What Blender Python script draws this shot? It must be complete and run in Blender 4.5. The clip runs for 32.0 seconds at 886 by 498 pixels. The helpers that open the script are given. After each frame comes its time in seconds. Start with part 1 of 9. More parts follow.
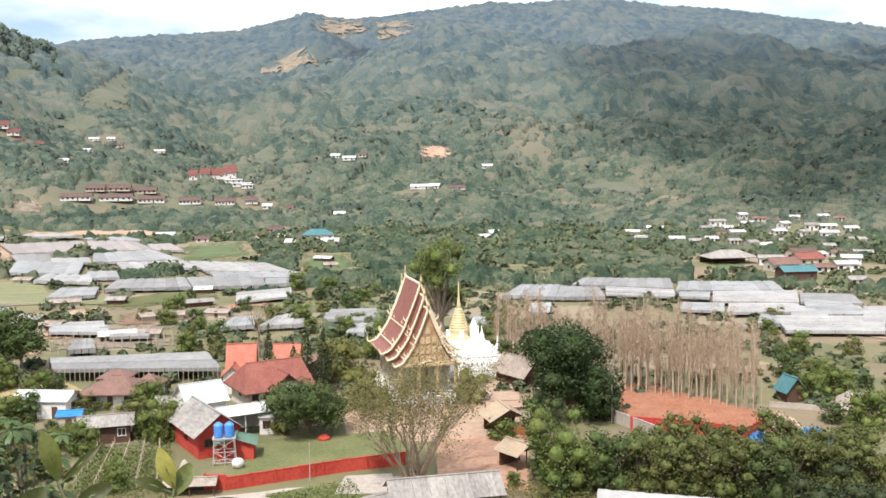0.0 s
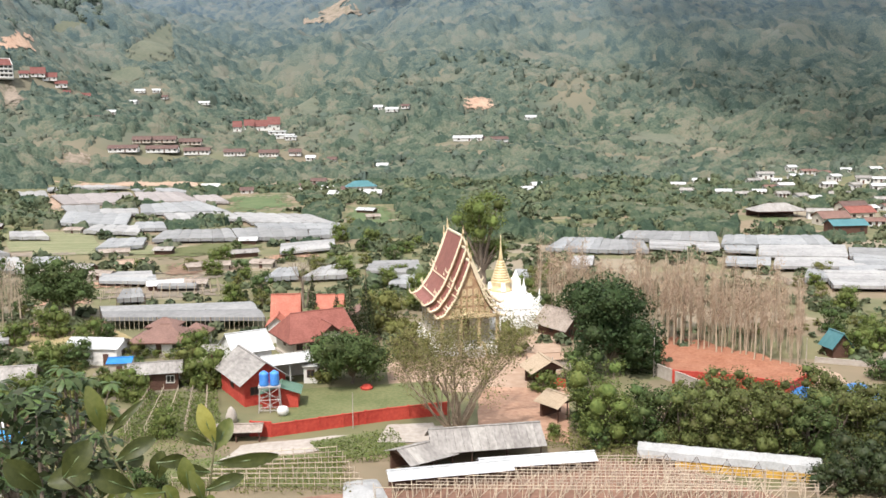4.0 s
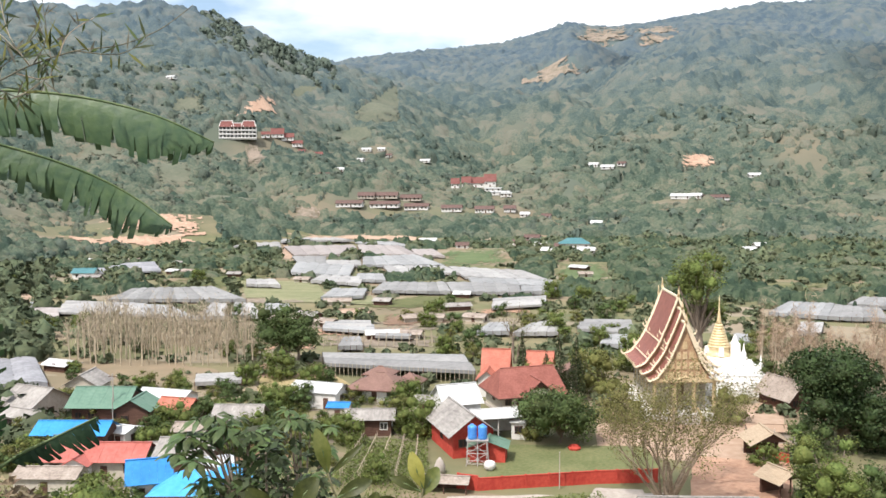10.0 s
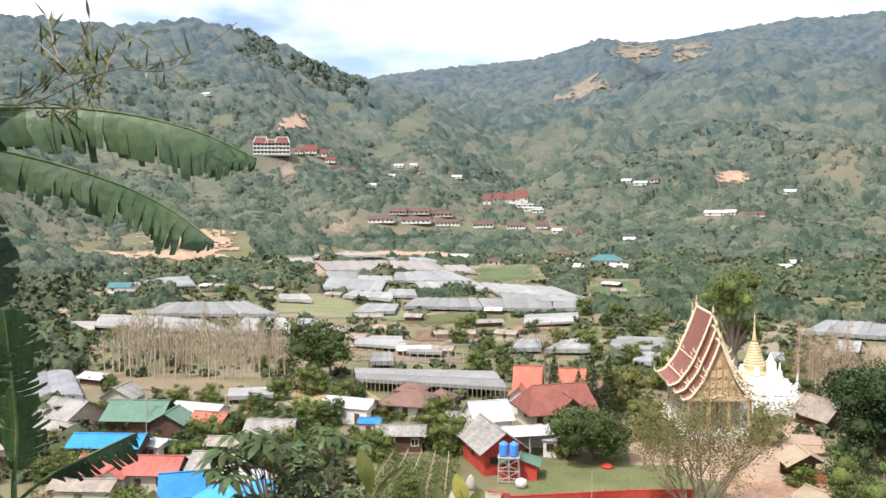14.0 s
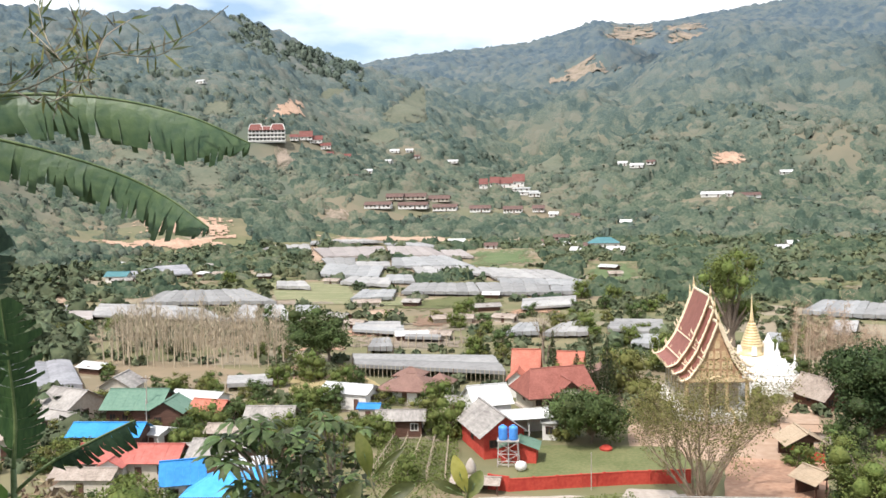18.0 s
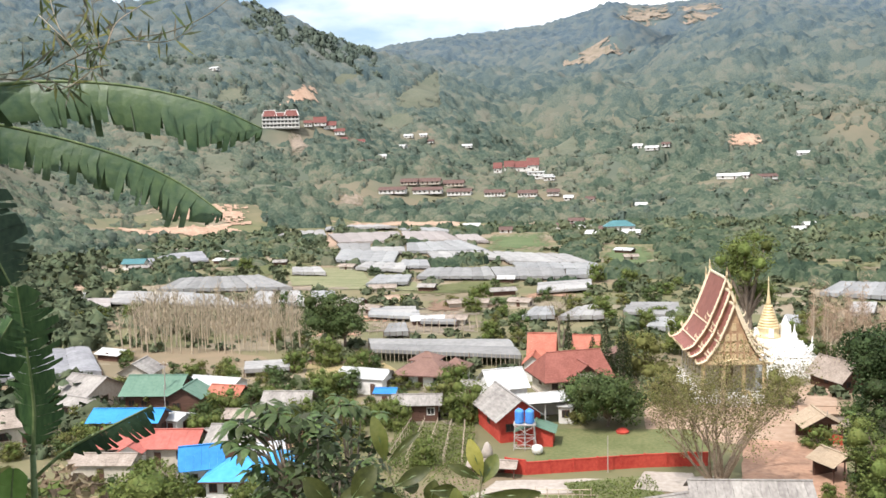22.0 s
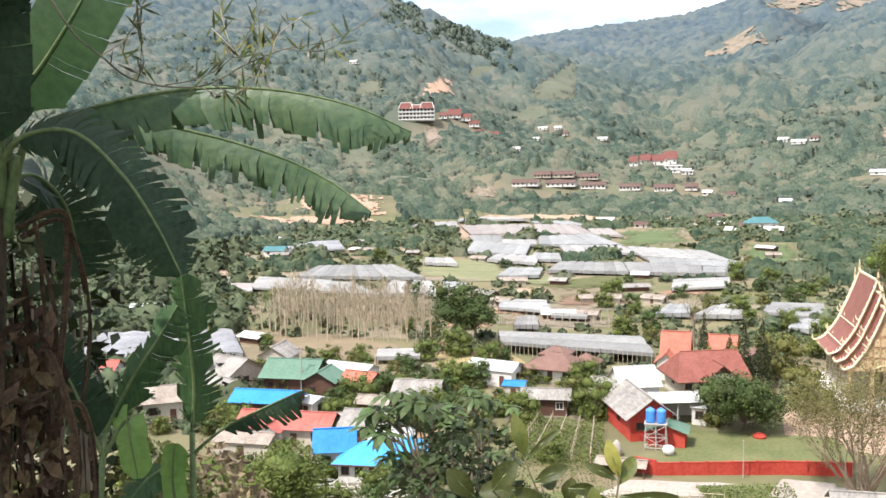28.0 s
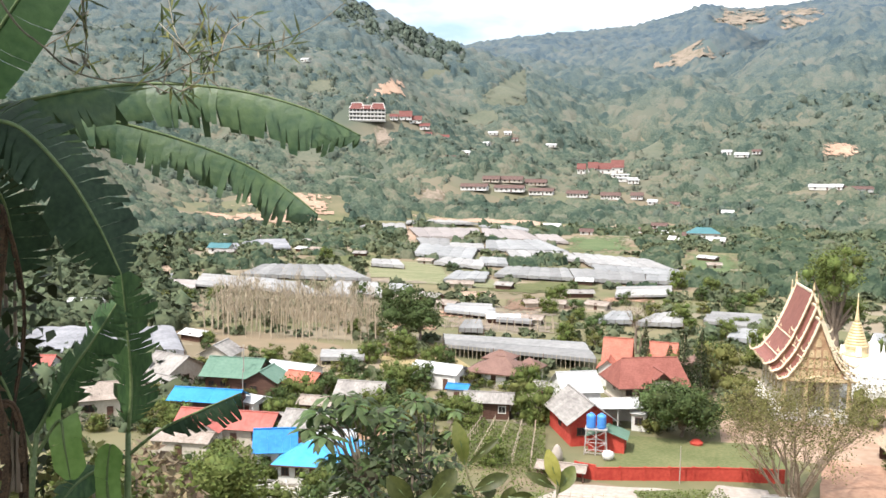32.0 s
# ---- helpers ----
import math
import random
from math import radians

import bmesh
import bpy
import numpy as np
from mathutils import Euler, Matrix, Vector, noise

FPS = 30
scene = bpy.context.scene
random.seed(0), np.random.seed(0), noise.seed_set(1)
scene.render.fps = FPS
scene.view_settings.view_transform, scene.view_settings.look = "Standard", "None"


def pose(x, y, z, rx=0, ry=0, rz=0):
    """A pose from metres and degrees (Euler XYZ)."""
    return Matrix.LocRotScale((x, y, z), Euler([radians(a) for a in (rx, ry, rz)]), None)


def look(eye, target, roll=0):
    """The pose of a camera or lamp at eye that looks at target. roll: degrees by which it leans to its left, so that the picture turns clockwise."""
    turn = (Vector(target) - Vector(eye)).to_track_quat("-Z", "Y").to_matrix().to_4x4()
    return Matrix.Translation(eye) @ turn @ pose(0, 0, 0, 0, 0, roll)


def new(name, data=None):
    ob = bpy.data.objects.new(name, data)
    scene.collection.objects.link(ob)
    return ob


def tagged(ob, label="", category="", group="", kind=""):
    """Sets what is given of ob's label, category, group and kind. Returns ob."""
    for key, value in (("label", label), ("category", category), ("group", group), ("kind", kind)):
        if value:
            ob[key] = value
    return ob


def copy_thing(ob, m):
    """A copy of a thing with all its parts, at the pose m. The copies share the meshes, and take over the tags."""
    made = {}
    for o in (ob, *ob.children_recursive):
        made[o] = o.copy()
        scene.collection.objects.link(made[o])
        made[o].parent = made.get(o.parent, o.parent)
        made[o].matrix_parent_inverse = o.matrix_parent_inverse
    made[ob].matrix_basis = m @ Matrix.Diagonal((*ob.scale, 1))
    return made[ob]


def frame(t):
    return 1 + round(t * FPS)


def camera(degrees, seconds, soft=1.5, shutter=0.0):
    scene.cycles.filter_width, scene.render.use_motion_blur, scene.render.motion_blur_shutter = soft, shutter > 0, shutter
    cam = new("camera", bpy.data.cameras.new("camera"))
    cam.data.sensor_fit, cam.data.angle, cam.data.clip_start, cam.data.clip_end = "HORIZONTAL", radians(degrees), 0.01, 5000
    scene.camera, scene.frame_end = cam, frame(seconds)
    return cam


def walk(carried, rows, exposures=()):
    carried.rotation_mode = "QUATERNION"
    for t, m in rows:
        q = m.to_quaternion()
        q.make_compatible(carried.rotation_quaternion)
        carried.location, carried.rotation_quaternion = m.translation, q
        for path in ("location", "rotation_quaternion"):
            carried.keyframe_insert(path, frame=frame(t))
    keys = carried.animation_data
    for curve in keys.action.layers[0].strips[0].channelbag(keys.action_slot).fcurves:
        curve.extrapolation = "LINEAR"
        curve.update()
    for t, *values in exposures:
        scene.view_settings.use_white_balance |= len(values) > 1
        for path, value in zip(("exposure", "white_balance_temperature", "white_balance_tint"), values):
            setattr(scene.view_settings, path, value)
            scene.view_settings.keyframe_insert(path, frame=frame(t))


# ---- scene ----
cam = camera(51.99, 32.0, 1.6)
PATH = [  # seconds, eye, turn to the left, tilt up, roll in degrees
    (0.0, (-0.127, 0.177, 39.931), -3.559, -5.066, -0.613),
    (0.5, (-0.144, 0.190, 39.957), -3.390, -5.098, -0.304),
    (1.0, (-0.149, 0.195, 39.954), -3.757, -5.362, -0.329),
    (1.5, (-0.148, 0.202, 39.962), -3.886, -5.616, -0.152),
    (2.0, (-0.148, 0.203, 39.950), -3.753, -6.279, -0.282),
    (2.5, (-0.145, 0.211, 39.964), -3.233, -7.110, -0.154),
    (3.0, (-0.139, 0.209, 39.974), -2.541, -7.598, -0.509),
    (3.5, (-0.124, 0.199, 39.963), -1.626, -7.853, -0.579),
    (5.5, (-0.012, 0.036, 39.986), 0.164, -8.378, -1.031),
    (6.0, (0.000, 0.000, 40.000), -0.000, -7.735, -0.913),
    (6.5, (-0.001, -0.043, 40.021), 0.625, -6.589, -0.436),
    (7.0, (-0.003, -0.098, 40.043), 1.999, -4.357, -0.119),
    (7.5, (-0.004, -0.132, 40.038), 3.220, -3.730, -0.006),
    (8.0, (-0.017, -0.110, 40.044), 4.894, -4.302, -0.211),
    (8.5, (-0.019, -0.107, 40.044), 5.744, -4.597, 0.201),
    (9.0, (-0.034, -0.075, 40.037), 8.561, -4.768, -0.048),
    (9.5, (-0.038, -0.076, 40.035), 11.206, -4.530, -0.438),
    (10.0, (-0.038, -0.076, 40.039), 12.525, -4.361, -0.499),
    (10.5, (-0.038, -0.084, 40.038), 12.988, -4.020, -0.586),
    (11.0, (-0.049, -0.073, 40.034), 13.849, -3.921, -0.742),
    (11.5, (-0.054, -0.068, 40.041), 14.186, -3.285, -0.818),
    (12.0, (-0.069, -0.080, 40.039), 15.024, -3.281, -0.565),
    (12.5, (-0.089, -0.042, 40.047), 14.718, -3.226, -0.360),
    (13.0, (-0.073, -0.071, 40.043), 14.732, -3.603, -0.560),
    (13.5, (-0.081, -0.060, 40.039), 14.372, -3.679, -0.686),
    (14.0, (-0.104, -0.037, 40.044), 14.510, -3.338, -0.389),
    (14.5, (-0.093, -0.062, 40.038), 14.470, -3.755, -0.393),
    (16.5, (-0.105, -0.038, 40.037), 14.201, -4.211, -0.457),
    (17.0, (-0.108, -0.024, 40.036), 14.314, -4.012, -0.756),
    (17.5, (-0.094, -0.049, 40.034), 14.210, -3.900, -0.805),
    (18.0, (-0.101, -0.026, 40.032), 14.338, -4.292, -1.131),
    (18.5, (-0.092, -0.024, 40.032), 14.667, -4.397, -1.418),
    (19.0, (-0.082, -0.023, 40.032), 14.745, -4.792, -1.590),
    (19.5, (-0.076, -0.017, 40.031), 15.086, -4.776, -1.308),
    (20.0, (-0.077, -0.007, 40.031), 14.938, -5.106, -1.503),
    (20.5, (-0.084, -0.008, 40.031), 14.716, -5.113, -1.234),
    (21.0, (-0.084, -0.023, 40.032), 15.109, -5.282, -1.530),
    (21.5, (-0.093, -0.017, 40.025), 14.866, -5.232, -1.182),
    (22.0, (-0.100, -0.008, 40.026), 15.305, -5.234, -1.716),
    (22.5, (-0.090, -0.016, 40.028), 16.066, -4.727, -1.812),
    (23.0, (-0.087, -0.025, 40.026), 15.642, -4.455, -1.920),
    (23.5, (-0.083, -0.036, 40.030), 15.174, -4.656, -1.302),
    (24.0, (-0.095, -0.026, 40.028), 14.728, -5.042, -1.536),
    (24.5, (-0.106, -0.025, 40.022), 14.530, -5.402, -1.302),
    (25.0, (-0.106, -0.023, 40.024), 15.254, -5.888, -1.536),
    (25.5, (-0.101, -0.026, 40.024), 15.664, -6.086, -1.762),
    (26.0, (-0.108, -0.031, 40.035), 17.561, -6.212, -1.676),
    (26.5, (-0.123, -0.044, 40.047), 20.309, -3.988, -1.808),
    (28.5, (-0.104, -0.147, 40.086), 24.265, -5.909, -1.064),
    (29.0, (-0.117, -0.137, 40.088), 25.295, -6.081, -1.081),
    (29.5, (-0.128, -0.125, 40.082), 26.652, -6.642, -1.457),
    (30.0, (-0.118, -0.135, 40.085), 25.791, -6.839, -1.106),
    (30.5, (-0.117, -0.141, 40.100), 25.460, -5.931, -0.682),
    (31.0, (-0.106, -0.160, 40.096), 23.530, -6.349, -0.171),
    (31.5, (-0.097, -0.168, 40.101), 22.542, -6.083, -0.131),
    (32.0, (-0.107, -0.125, 40.097), 20.292, -5.379, 0.611),
]
walk(cam, [(t, pose(*eye, 90 + up, 0, turn) @ pose(0, 0, 0, 0, 0, roll)) for t, eye, turn, up, roll in PATH], [(0, 0.55), (24, 0.6), (28.5, 0.8), (32, 0.8)])


# ---- world and light ----
SUN_ELEV, SUN_AZ = 57.0, 205.0  # degrees; azimuth clockwise from +y
world = bpy.data.worlds.new("sky")
scene.world = world
world.use_nodes = True
_n, _l = world.node_tree.nodes, world.node_tree.links
sky = _n.new("ShaderNodeTexSky")
sky.sky_type, sky.sun_disc = "NISHITA", False
sky.sun_elevation, sky.sun_rotation = radians(SUN_ELEV), radians(SUN_AZ)
sky.air_density, sky.dust_density = 1.0, 2.5
clouds = _n.new("ShaderNodeTexNoise")
clouds.inputs["Scale"].default_value, clouds.inputs["Detail"].default_value = 3.2, 7.0
coord, squash = _n.new("ShaderNodeTexCoord"), _n.new("ShaderNodeMapping")
squash.inputs["Scale"].default_value = (1, 1, 3.0)
_l.new(coord.outputs["Generated"], squash.inputs["Vector"])
_l.new(squash.outputs["Vector"], clouds.inputs["Vector"])
ramp = _n.new("ShaderNodeValToRGB")
ramp.color_ramp.elements[0].position, ramp.color_ramp.elements[1].position = 0.38, 0.54
_l.new(clouds.outputs["Fac"], ramp.inputs["Fac"])
blend = _n.new("ShaderNodeMix")
blend.data_type = "RGBA"
blend.inputs["B"].default_value = (6.4, 6.65, 6.95, 1)
_l.new(ramp.outputs["Color"], blend.inputs["Factor"])
_l.new(sky.outputs["Color"], blend.inputs["A"])
_l.new(blend.outputs["Result"], _n["Background"].inputs["Color"])
_n["Background"].inputs["Strength"].default_value = 0.15

sun = new("sun", bpy.data.lights.new("sun", "SUN"))
sun.data.energy, sun.data.angle, sun.data.color = 3.5, radians(0.6), (1.0, 0.945, 0.90)
_e, _a = radians(SUN_ELEV), radians(SUN_AZ)
SUN_WAY = Vector((math.sin(_a) * math.cos(_e), math.cos(_a) * math.cos(_e), math.sin(_e)))
sun.matrix_world = look(SUN_WAY * 100, (0, 0, 0))


# ---- materials ----
def mat(name, c1, c2, size=1.0, rough=0.85, bump=0.0, metal=0.0, rnd=0.0, island=0.0, fine=6.0, spec=0.3, stretch=(1, 1, 1), trans=0.0, lo=0.35, hi=0.65, grime=None):
    """Two colours mixed by noise of about that size in metres at two scales; rnd, island: brightness varied by object or by piece."""
    m = bpy.data.materials.new(name)
    m.use_nodes = True
    nodes, links = m.node_tree.nodes, m.node_tree.links
    b = nodes["Principled BSDF"]
    b.inputs["Roughness"].default_value, b.inputs["Metallic"].default_value = rough, metal
    b.inputs["Specular IOR Level"].default_value = spec
    co, mp = nodes.new("ShaderNodeTexCoord"), nodes.new("ShaderNodeMapping")
    mp.inputs["Scale"].default_value = stretch
    links.new(co.outputs["Object"], mp.inputs["Vector"])

    def noise_at(scale, detail):
        t = nodes.new("ShaderNodeTexNoise")
        t.inputs["Scale"].default_value, t.inputs["Detail"].default_value = scale, detail
        links.new(mp.outputs["Vector"], t.inputs["Vector"])
        return t.outputs["Fac"]
    big, small = noise_at(1 / size, 4), noise_at(fine / size, 3)
    mixf = nodes.new("ShaderNodeMath")
    mixf.operation = "MULTIPLY_ADD"
    links.new(small, mixf.inputs[0])
    mixf.inputs[1].default_value = 0.5
    half = nodes.new("ShaderNodeMath")
    half.operation = "MULTIPLY"
    half.inputs[1].default_value = 0.5
    links.new(big, half.inputs[0])
    links.new(half.outputs[0], mixf.inputs[2])
    ramp = nodes.new("ShaderNodeValToRGB")
    ramp.color_ramp.elements[0].position, ramp.color_ramp.elements[1].position = lo, hi
    ramp.color_ramp.elements[0].color, ramp.color_ramp.elements[1].color = (*c1, 1), (*c2, 1)
    links.new(mixf.outputs[0], ramp.inputs["Fac"])
    out = ramp.outputs["Color"]
    if rnd or island:
        if rnd:
            src = nodes.new("ShaderNodeObjectInfo").outputs["Random"]
        else:
            src = nodes.new("ShaderNodeNewGeometry").outputs["Random Per Island"]
        mr = nodes.new("ShaderNodeMapRange")
        a = rnd or island
        mr.inputs["To Min"].default_value, mr.inputs["To Max"].default_value = 1 - a, 1 + a
        links.new(src, mr.inputs["Value"])
        hs = nodes.new("ShaderNodeHueSaturation")
        links.new(mr.outputs[0], hs.inputs["Value"])
        mh = nodes.new("ShaderNodeMapRange")
        mh.inputs["To Min"].default_value, mh.inputs["To Max"].default_value = 0.5 - 0.05 * a, 0.5 + 0.05 * a
        links.new(src, mh.inputs["Value"])
        links.new(mh.outputs[0], hs.inputs["Hue"])
        links.new(out, hs.inputs["Color"])
        out = hs.outputs["Color"]
    links.new(out, b.inputs["Base Color"])
    if bump:
        bp = nodes.new("ShaderNodeBump")
        bp.inputs["Strength"].default_value, bp.inputs["Distance"].default_value = bump, size * 0.1
        links.new(mixf.outputs[0], bp.inputs["Height"])
        links.new(bp.outputs["Normal"], b.inputs["Normal"])
    if trans:
        b.inputs["Transmission Weight"].default_value = 0
        tr, ms = nodes.new("ShaderNodeBsdfTranslucent"), nodes.new("ShaderNodeMixShader")
        links.new(out, tr.inputs["Color"])
        ms.inputs["Fac"].default_value = trans
        links.new(b.outputs[0], ms.inputs[1])
        links.new(tr.outputs[0], ms.inputs[2])
        links.new(ms.outputs[0], nodes["Material Output"].inputs["Surface"])
    return m


# ---- mesh building ----
class Geo:
    """Vertices and faces of one mesh."""

    def __init__(self):
        self.v, self.f = [], []

    def add(self, vs, fs):
        n = len(self.v)
        self.v += [tuple(p) for p in vs]
        self.f += [tuple(i + n for i in q) for q in fs]
        return self

    def box(self, c, s, rz=0.0, taper=1.0):
        x, y, z = s[0] / 2, s[1] / 2, s[2] / 2
        ca, sa = math.cos(radians(rz)), math.sin(radians(rz))
        p = []
        for k, t in ((-z, 1.0), (z, taper)):
            for a, b in ((-x, -y), (x, -y), (x, y), (-x, y)):
                a, b = a * t, b * t
                p.append((c[0] + a * ca - b * sa, c[1] + a * sa + b * ca, c[2] + k))
        return self.add(p, [(3, 2, 1, 0), (4, 5, 6, 7), (0, 1, 5, 4), (1, 2, 6, 5), (2, 3, 7, 6), (3, 0, 4, 7)])

    def tube(self, pts, radii, n=6, cap=True):
        """A round limb along the points."""
        start = len(self.v)
        pts = [Vector(p) for p in pts]
        for i, p in enumerate(pts):
            d = (pts[min(i + 1, len(pts) - 1)] - pts[max(i - 1, 0)])
            q = d.to_track_quat("Z", "Y") if d.length > 1e-6 else Vector((0, 0, 1)).to_track_quat("Z", "Y")
            for k in range(n):
                a = 2 * math.pi * k / n
                self.v.append(tuple(p + q @ Vector((math.cos(a) * radii[i], math.sin(a) * radii[i], 0))))
        for i in range(len(pts) - 1):
            for k in range(n):
                a, b = start + i * n + k, start + i * n + (k + 1) % n
                self.f.append((a, b, b + n, a + n))
        if cap:
            self.f.append(tuple(start + k for k in reversed(range(n))))
            self.f.append(tuple(start + (len(pts) - 1) * n + k for k in range(n)))
        return self

    def lathe(self, prof, n=12, c=(0, 0, 0), square=False):
        """Rings of (radius, height) about z."""
        start = len(self.v)
        off = math.pi / n
        for r, z in prof:
            for k in range(n):
                a = 2 * math.pi * k / n + off
                self.v.append((c[0] + r * math.cos(a), c[1] + r * math.sin(a), c[2] + z))
        for i in range(len(prof) - 1):
            for k in range(n):
                a, b = start + i * n + k, start + i * n + (k + 1) % n
                self.f.append((a, b, b + n, a + n))
        self.f.append(tuple(start + k for k in reversed(range(n))))
        self.f.append(tuple(start + (len(prof) - 1) * n + k for k in range(n)))
        return self

    def slab(self, a, b, c, d, t):
        """A sheet with corners a b c d (anticlockwise from outside) and thickness t to the inside."""
        a, b, c, d = (Vector(p) for p in (a, b, c, d))
        nrm = (b - a).cross(d - a).normalized() * -t
        return self.add([a, b, c, d, a + nrm, b + nrm, c + nrm, d + nrm],
                        [(0, 1, 2, 3), (7, 6, 5, 4), (0, 4, 5, 1), (1, 5, 6, 2), (2, 6, 7, 3), (3, 7, 4, 0)])

    def prism(self, poly, y0, y1):
        """A polygon in x, z pushed along y."""
        n = len(poly)
        vs = [(x, y0, z) for x, z in poly] + [(x, y1, z) for x, z in poly]
        return self.add(vs, [tuple(range(n)), tuple(reversed(range(n, 2 * n)))] + [(i, i + n, (i + 1) % n + n, (i + 1) % n) for i in range(n)])

    def mesh(self, name, material, smooth=False):
        me = bpy.data.meshes.new(name)
        me.from_pydata(self.v, [], self.f)
        if smooth:
            me.polygons.foreach_set("use_smooth", [True] * len(me.polygons))
        me.materials.append(material)
        return me


def mesh_from(name, v, f, material):
    """A mesh from arrays: v (n, 3), f (m, 3 or 4)."""
    me = bpy.data.meshes.new(name)
    me.vertices.add(len(v))
    me.vertices.foreach_set("co", np.asarray(v, np.float32).ravel())
    k = f.shape[1]
    me.loops.add(f.size)
    me.loops.foreach_set("vertex_index", np.asarray(f, np.int32).ravel())
    me.polygons.add(len(f))
    me.polygons.foreach_set("loop_start", np.arange(0, f.size, k, dtype=np.int32))
    me.update(calc_edges=True)
    me.materials.append(material)
    return me


def thing(name, x, y, z=0.0, rz=0.0, label="", category="", group="", kind=""):
    ob = new(name)
    ob.empty_display_size = 0.3
    ob.matrix_world = pose(x, y, z, 0, 0, rz)
    return tagged(ob, label, category, group, kind)


def part(name, geo, material, parent, label="", smooth=False):
    ob = new(name, geo.mesh(name, material, smooth) if isinstance(geo, Geo) else geo)
    ob.parent = parent
    return tagged(ob, label) if label else ob


def single(name, geo, material, x=0.0, y=0.0, z=0.0, rz=0.0, label="", category="", group="", kind="", smooth=False):
    ob = new(name, geo.mesh(name, material, smooth) if isinstance(geo, Geo) else geo)
    ob.matrix_world = pose(x, y, z, 0, 0, rz)
    return tagged(ob, label, category, group, kind)


def gz(x, y):
    return float(ground_z(x, y))


def leaf_array(rng, centres, size, aspect=0.55, droop=0.0, outward=None, jitter=0.35, spread=0.7):
    """Folded leaves, four corners each, at the centres, turned at random (or facing outward). Returns vertices and faces."""
    n = len(centres)
    s = (size * (1 + jitter * rng.uniform(-1, 1, n)))[:, None]
    a = rng.normal(size=(n, 3))
    a[:, 2] = a[:, 2] * 0.6 - droop
    a /= np.linalg.norm(a, axis=1)[:, None]
    w = rng.normal(size=(n, 3)) if outward is None else outward + spread * rng.normal(size=(n, 3))
    b = np.cross(a, w)
    b /= np.linalg.norm(b, axis=1)[:, None] + 1e-9
    nn = np.cross(a, b)
    v = np.stack([centres - a * s * 0.5, centres + b * s * aspect * 0.5 + nn * s * 0.1, centres + a * s * 0.5 - nn * s * 0.08, centres - b * s * aspect * 0.5 + nn * s * 0.1], 1)
    f = np.arange(4 * n).reshape(n, 4)
    return v.reshape(-1, 3), f


def ball(rng, n, shell=0.55):
    d = rng.normal(size=(n, 3))
    d /= np.linalg.norm(d, axis=1)[:, None]
    return d * (shell + (1 - shell) * rng.uniform(0, 1, n) ** 0.6)[:, None], d


# ---- the lie of the land ----
RIDGE_AZ = [-60, -29.3, -24.9, -20.6, -14.9, -12.3, -8.8, -7.0, -4.0, -1.4, 1.7, 3.2, 4.6, 6.0, 8.5, 12, 15.5, 19.3, 24, 40, 60]
RIDGE_EL = [0.10, 0.131, 0.145, 0.159, 0.173, 0.178, 0.174, 0.177, 0.171, 0.165, 0.160, 0.161, 0.166, 0.158, 0.147, 0.140, 0.136, 0.127, 0.10, 0.08, 0.08]
SHOULDER_AZ = [-40, -20, -12, -8, -6, -3.6, -2, 0, 1.6, 3.2, 4.8, 6.5, 9]
SHOULDER_EL = [0.08, 0.110, 0.128, 0.142, 0.152, 0.158, 0.148, 0.133, 0.115, 0.090, 0.062, 0.03, -0.04]
SPUR_AZ = [4, 6, 9, 12, 15, 17, 19.3, 20.5, 22.2, 23.5, 24.8, 26.5, 29.5, 34.3, 40.3, 52, 70]
SPUR_EL = [-0.04, 0.02, 0.054, 0.078, 0.100, 0.113, 0.123, 0.129, 0.141, 0.155, 0.163, 0.173, 0.184, 0.173, 0.178, 0.17, 0.12]


def bumps(x, y, size, seed=0.0):
    """Soft rolling relief, about -1 to 1, from a few crossed waves."""
    u, v = x / size, y / size
    s = np.sin(u * 2.1 + seed + 1.3 * np.sin(v * 1.7 + seed))
    s = s + np.sin(v * 2.7 - seed * 2 + 1.1 * np.sin(u * 1.9 - seed)) + 0.6 * np.sin((u + v) * 4.3 + seed)
    return (s + 0.4 * np.sin((u - 0.7 * v) * 9.1 + 3 * seed)) / 3.0


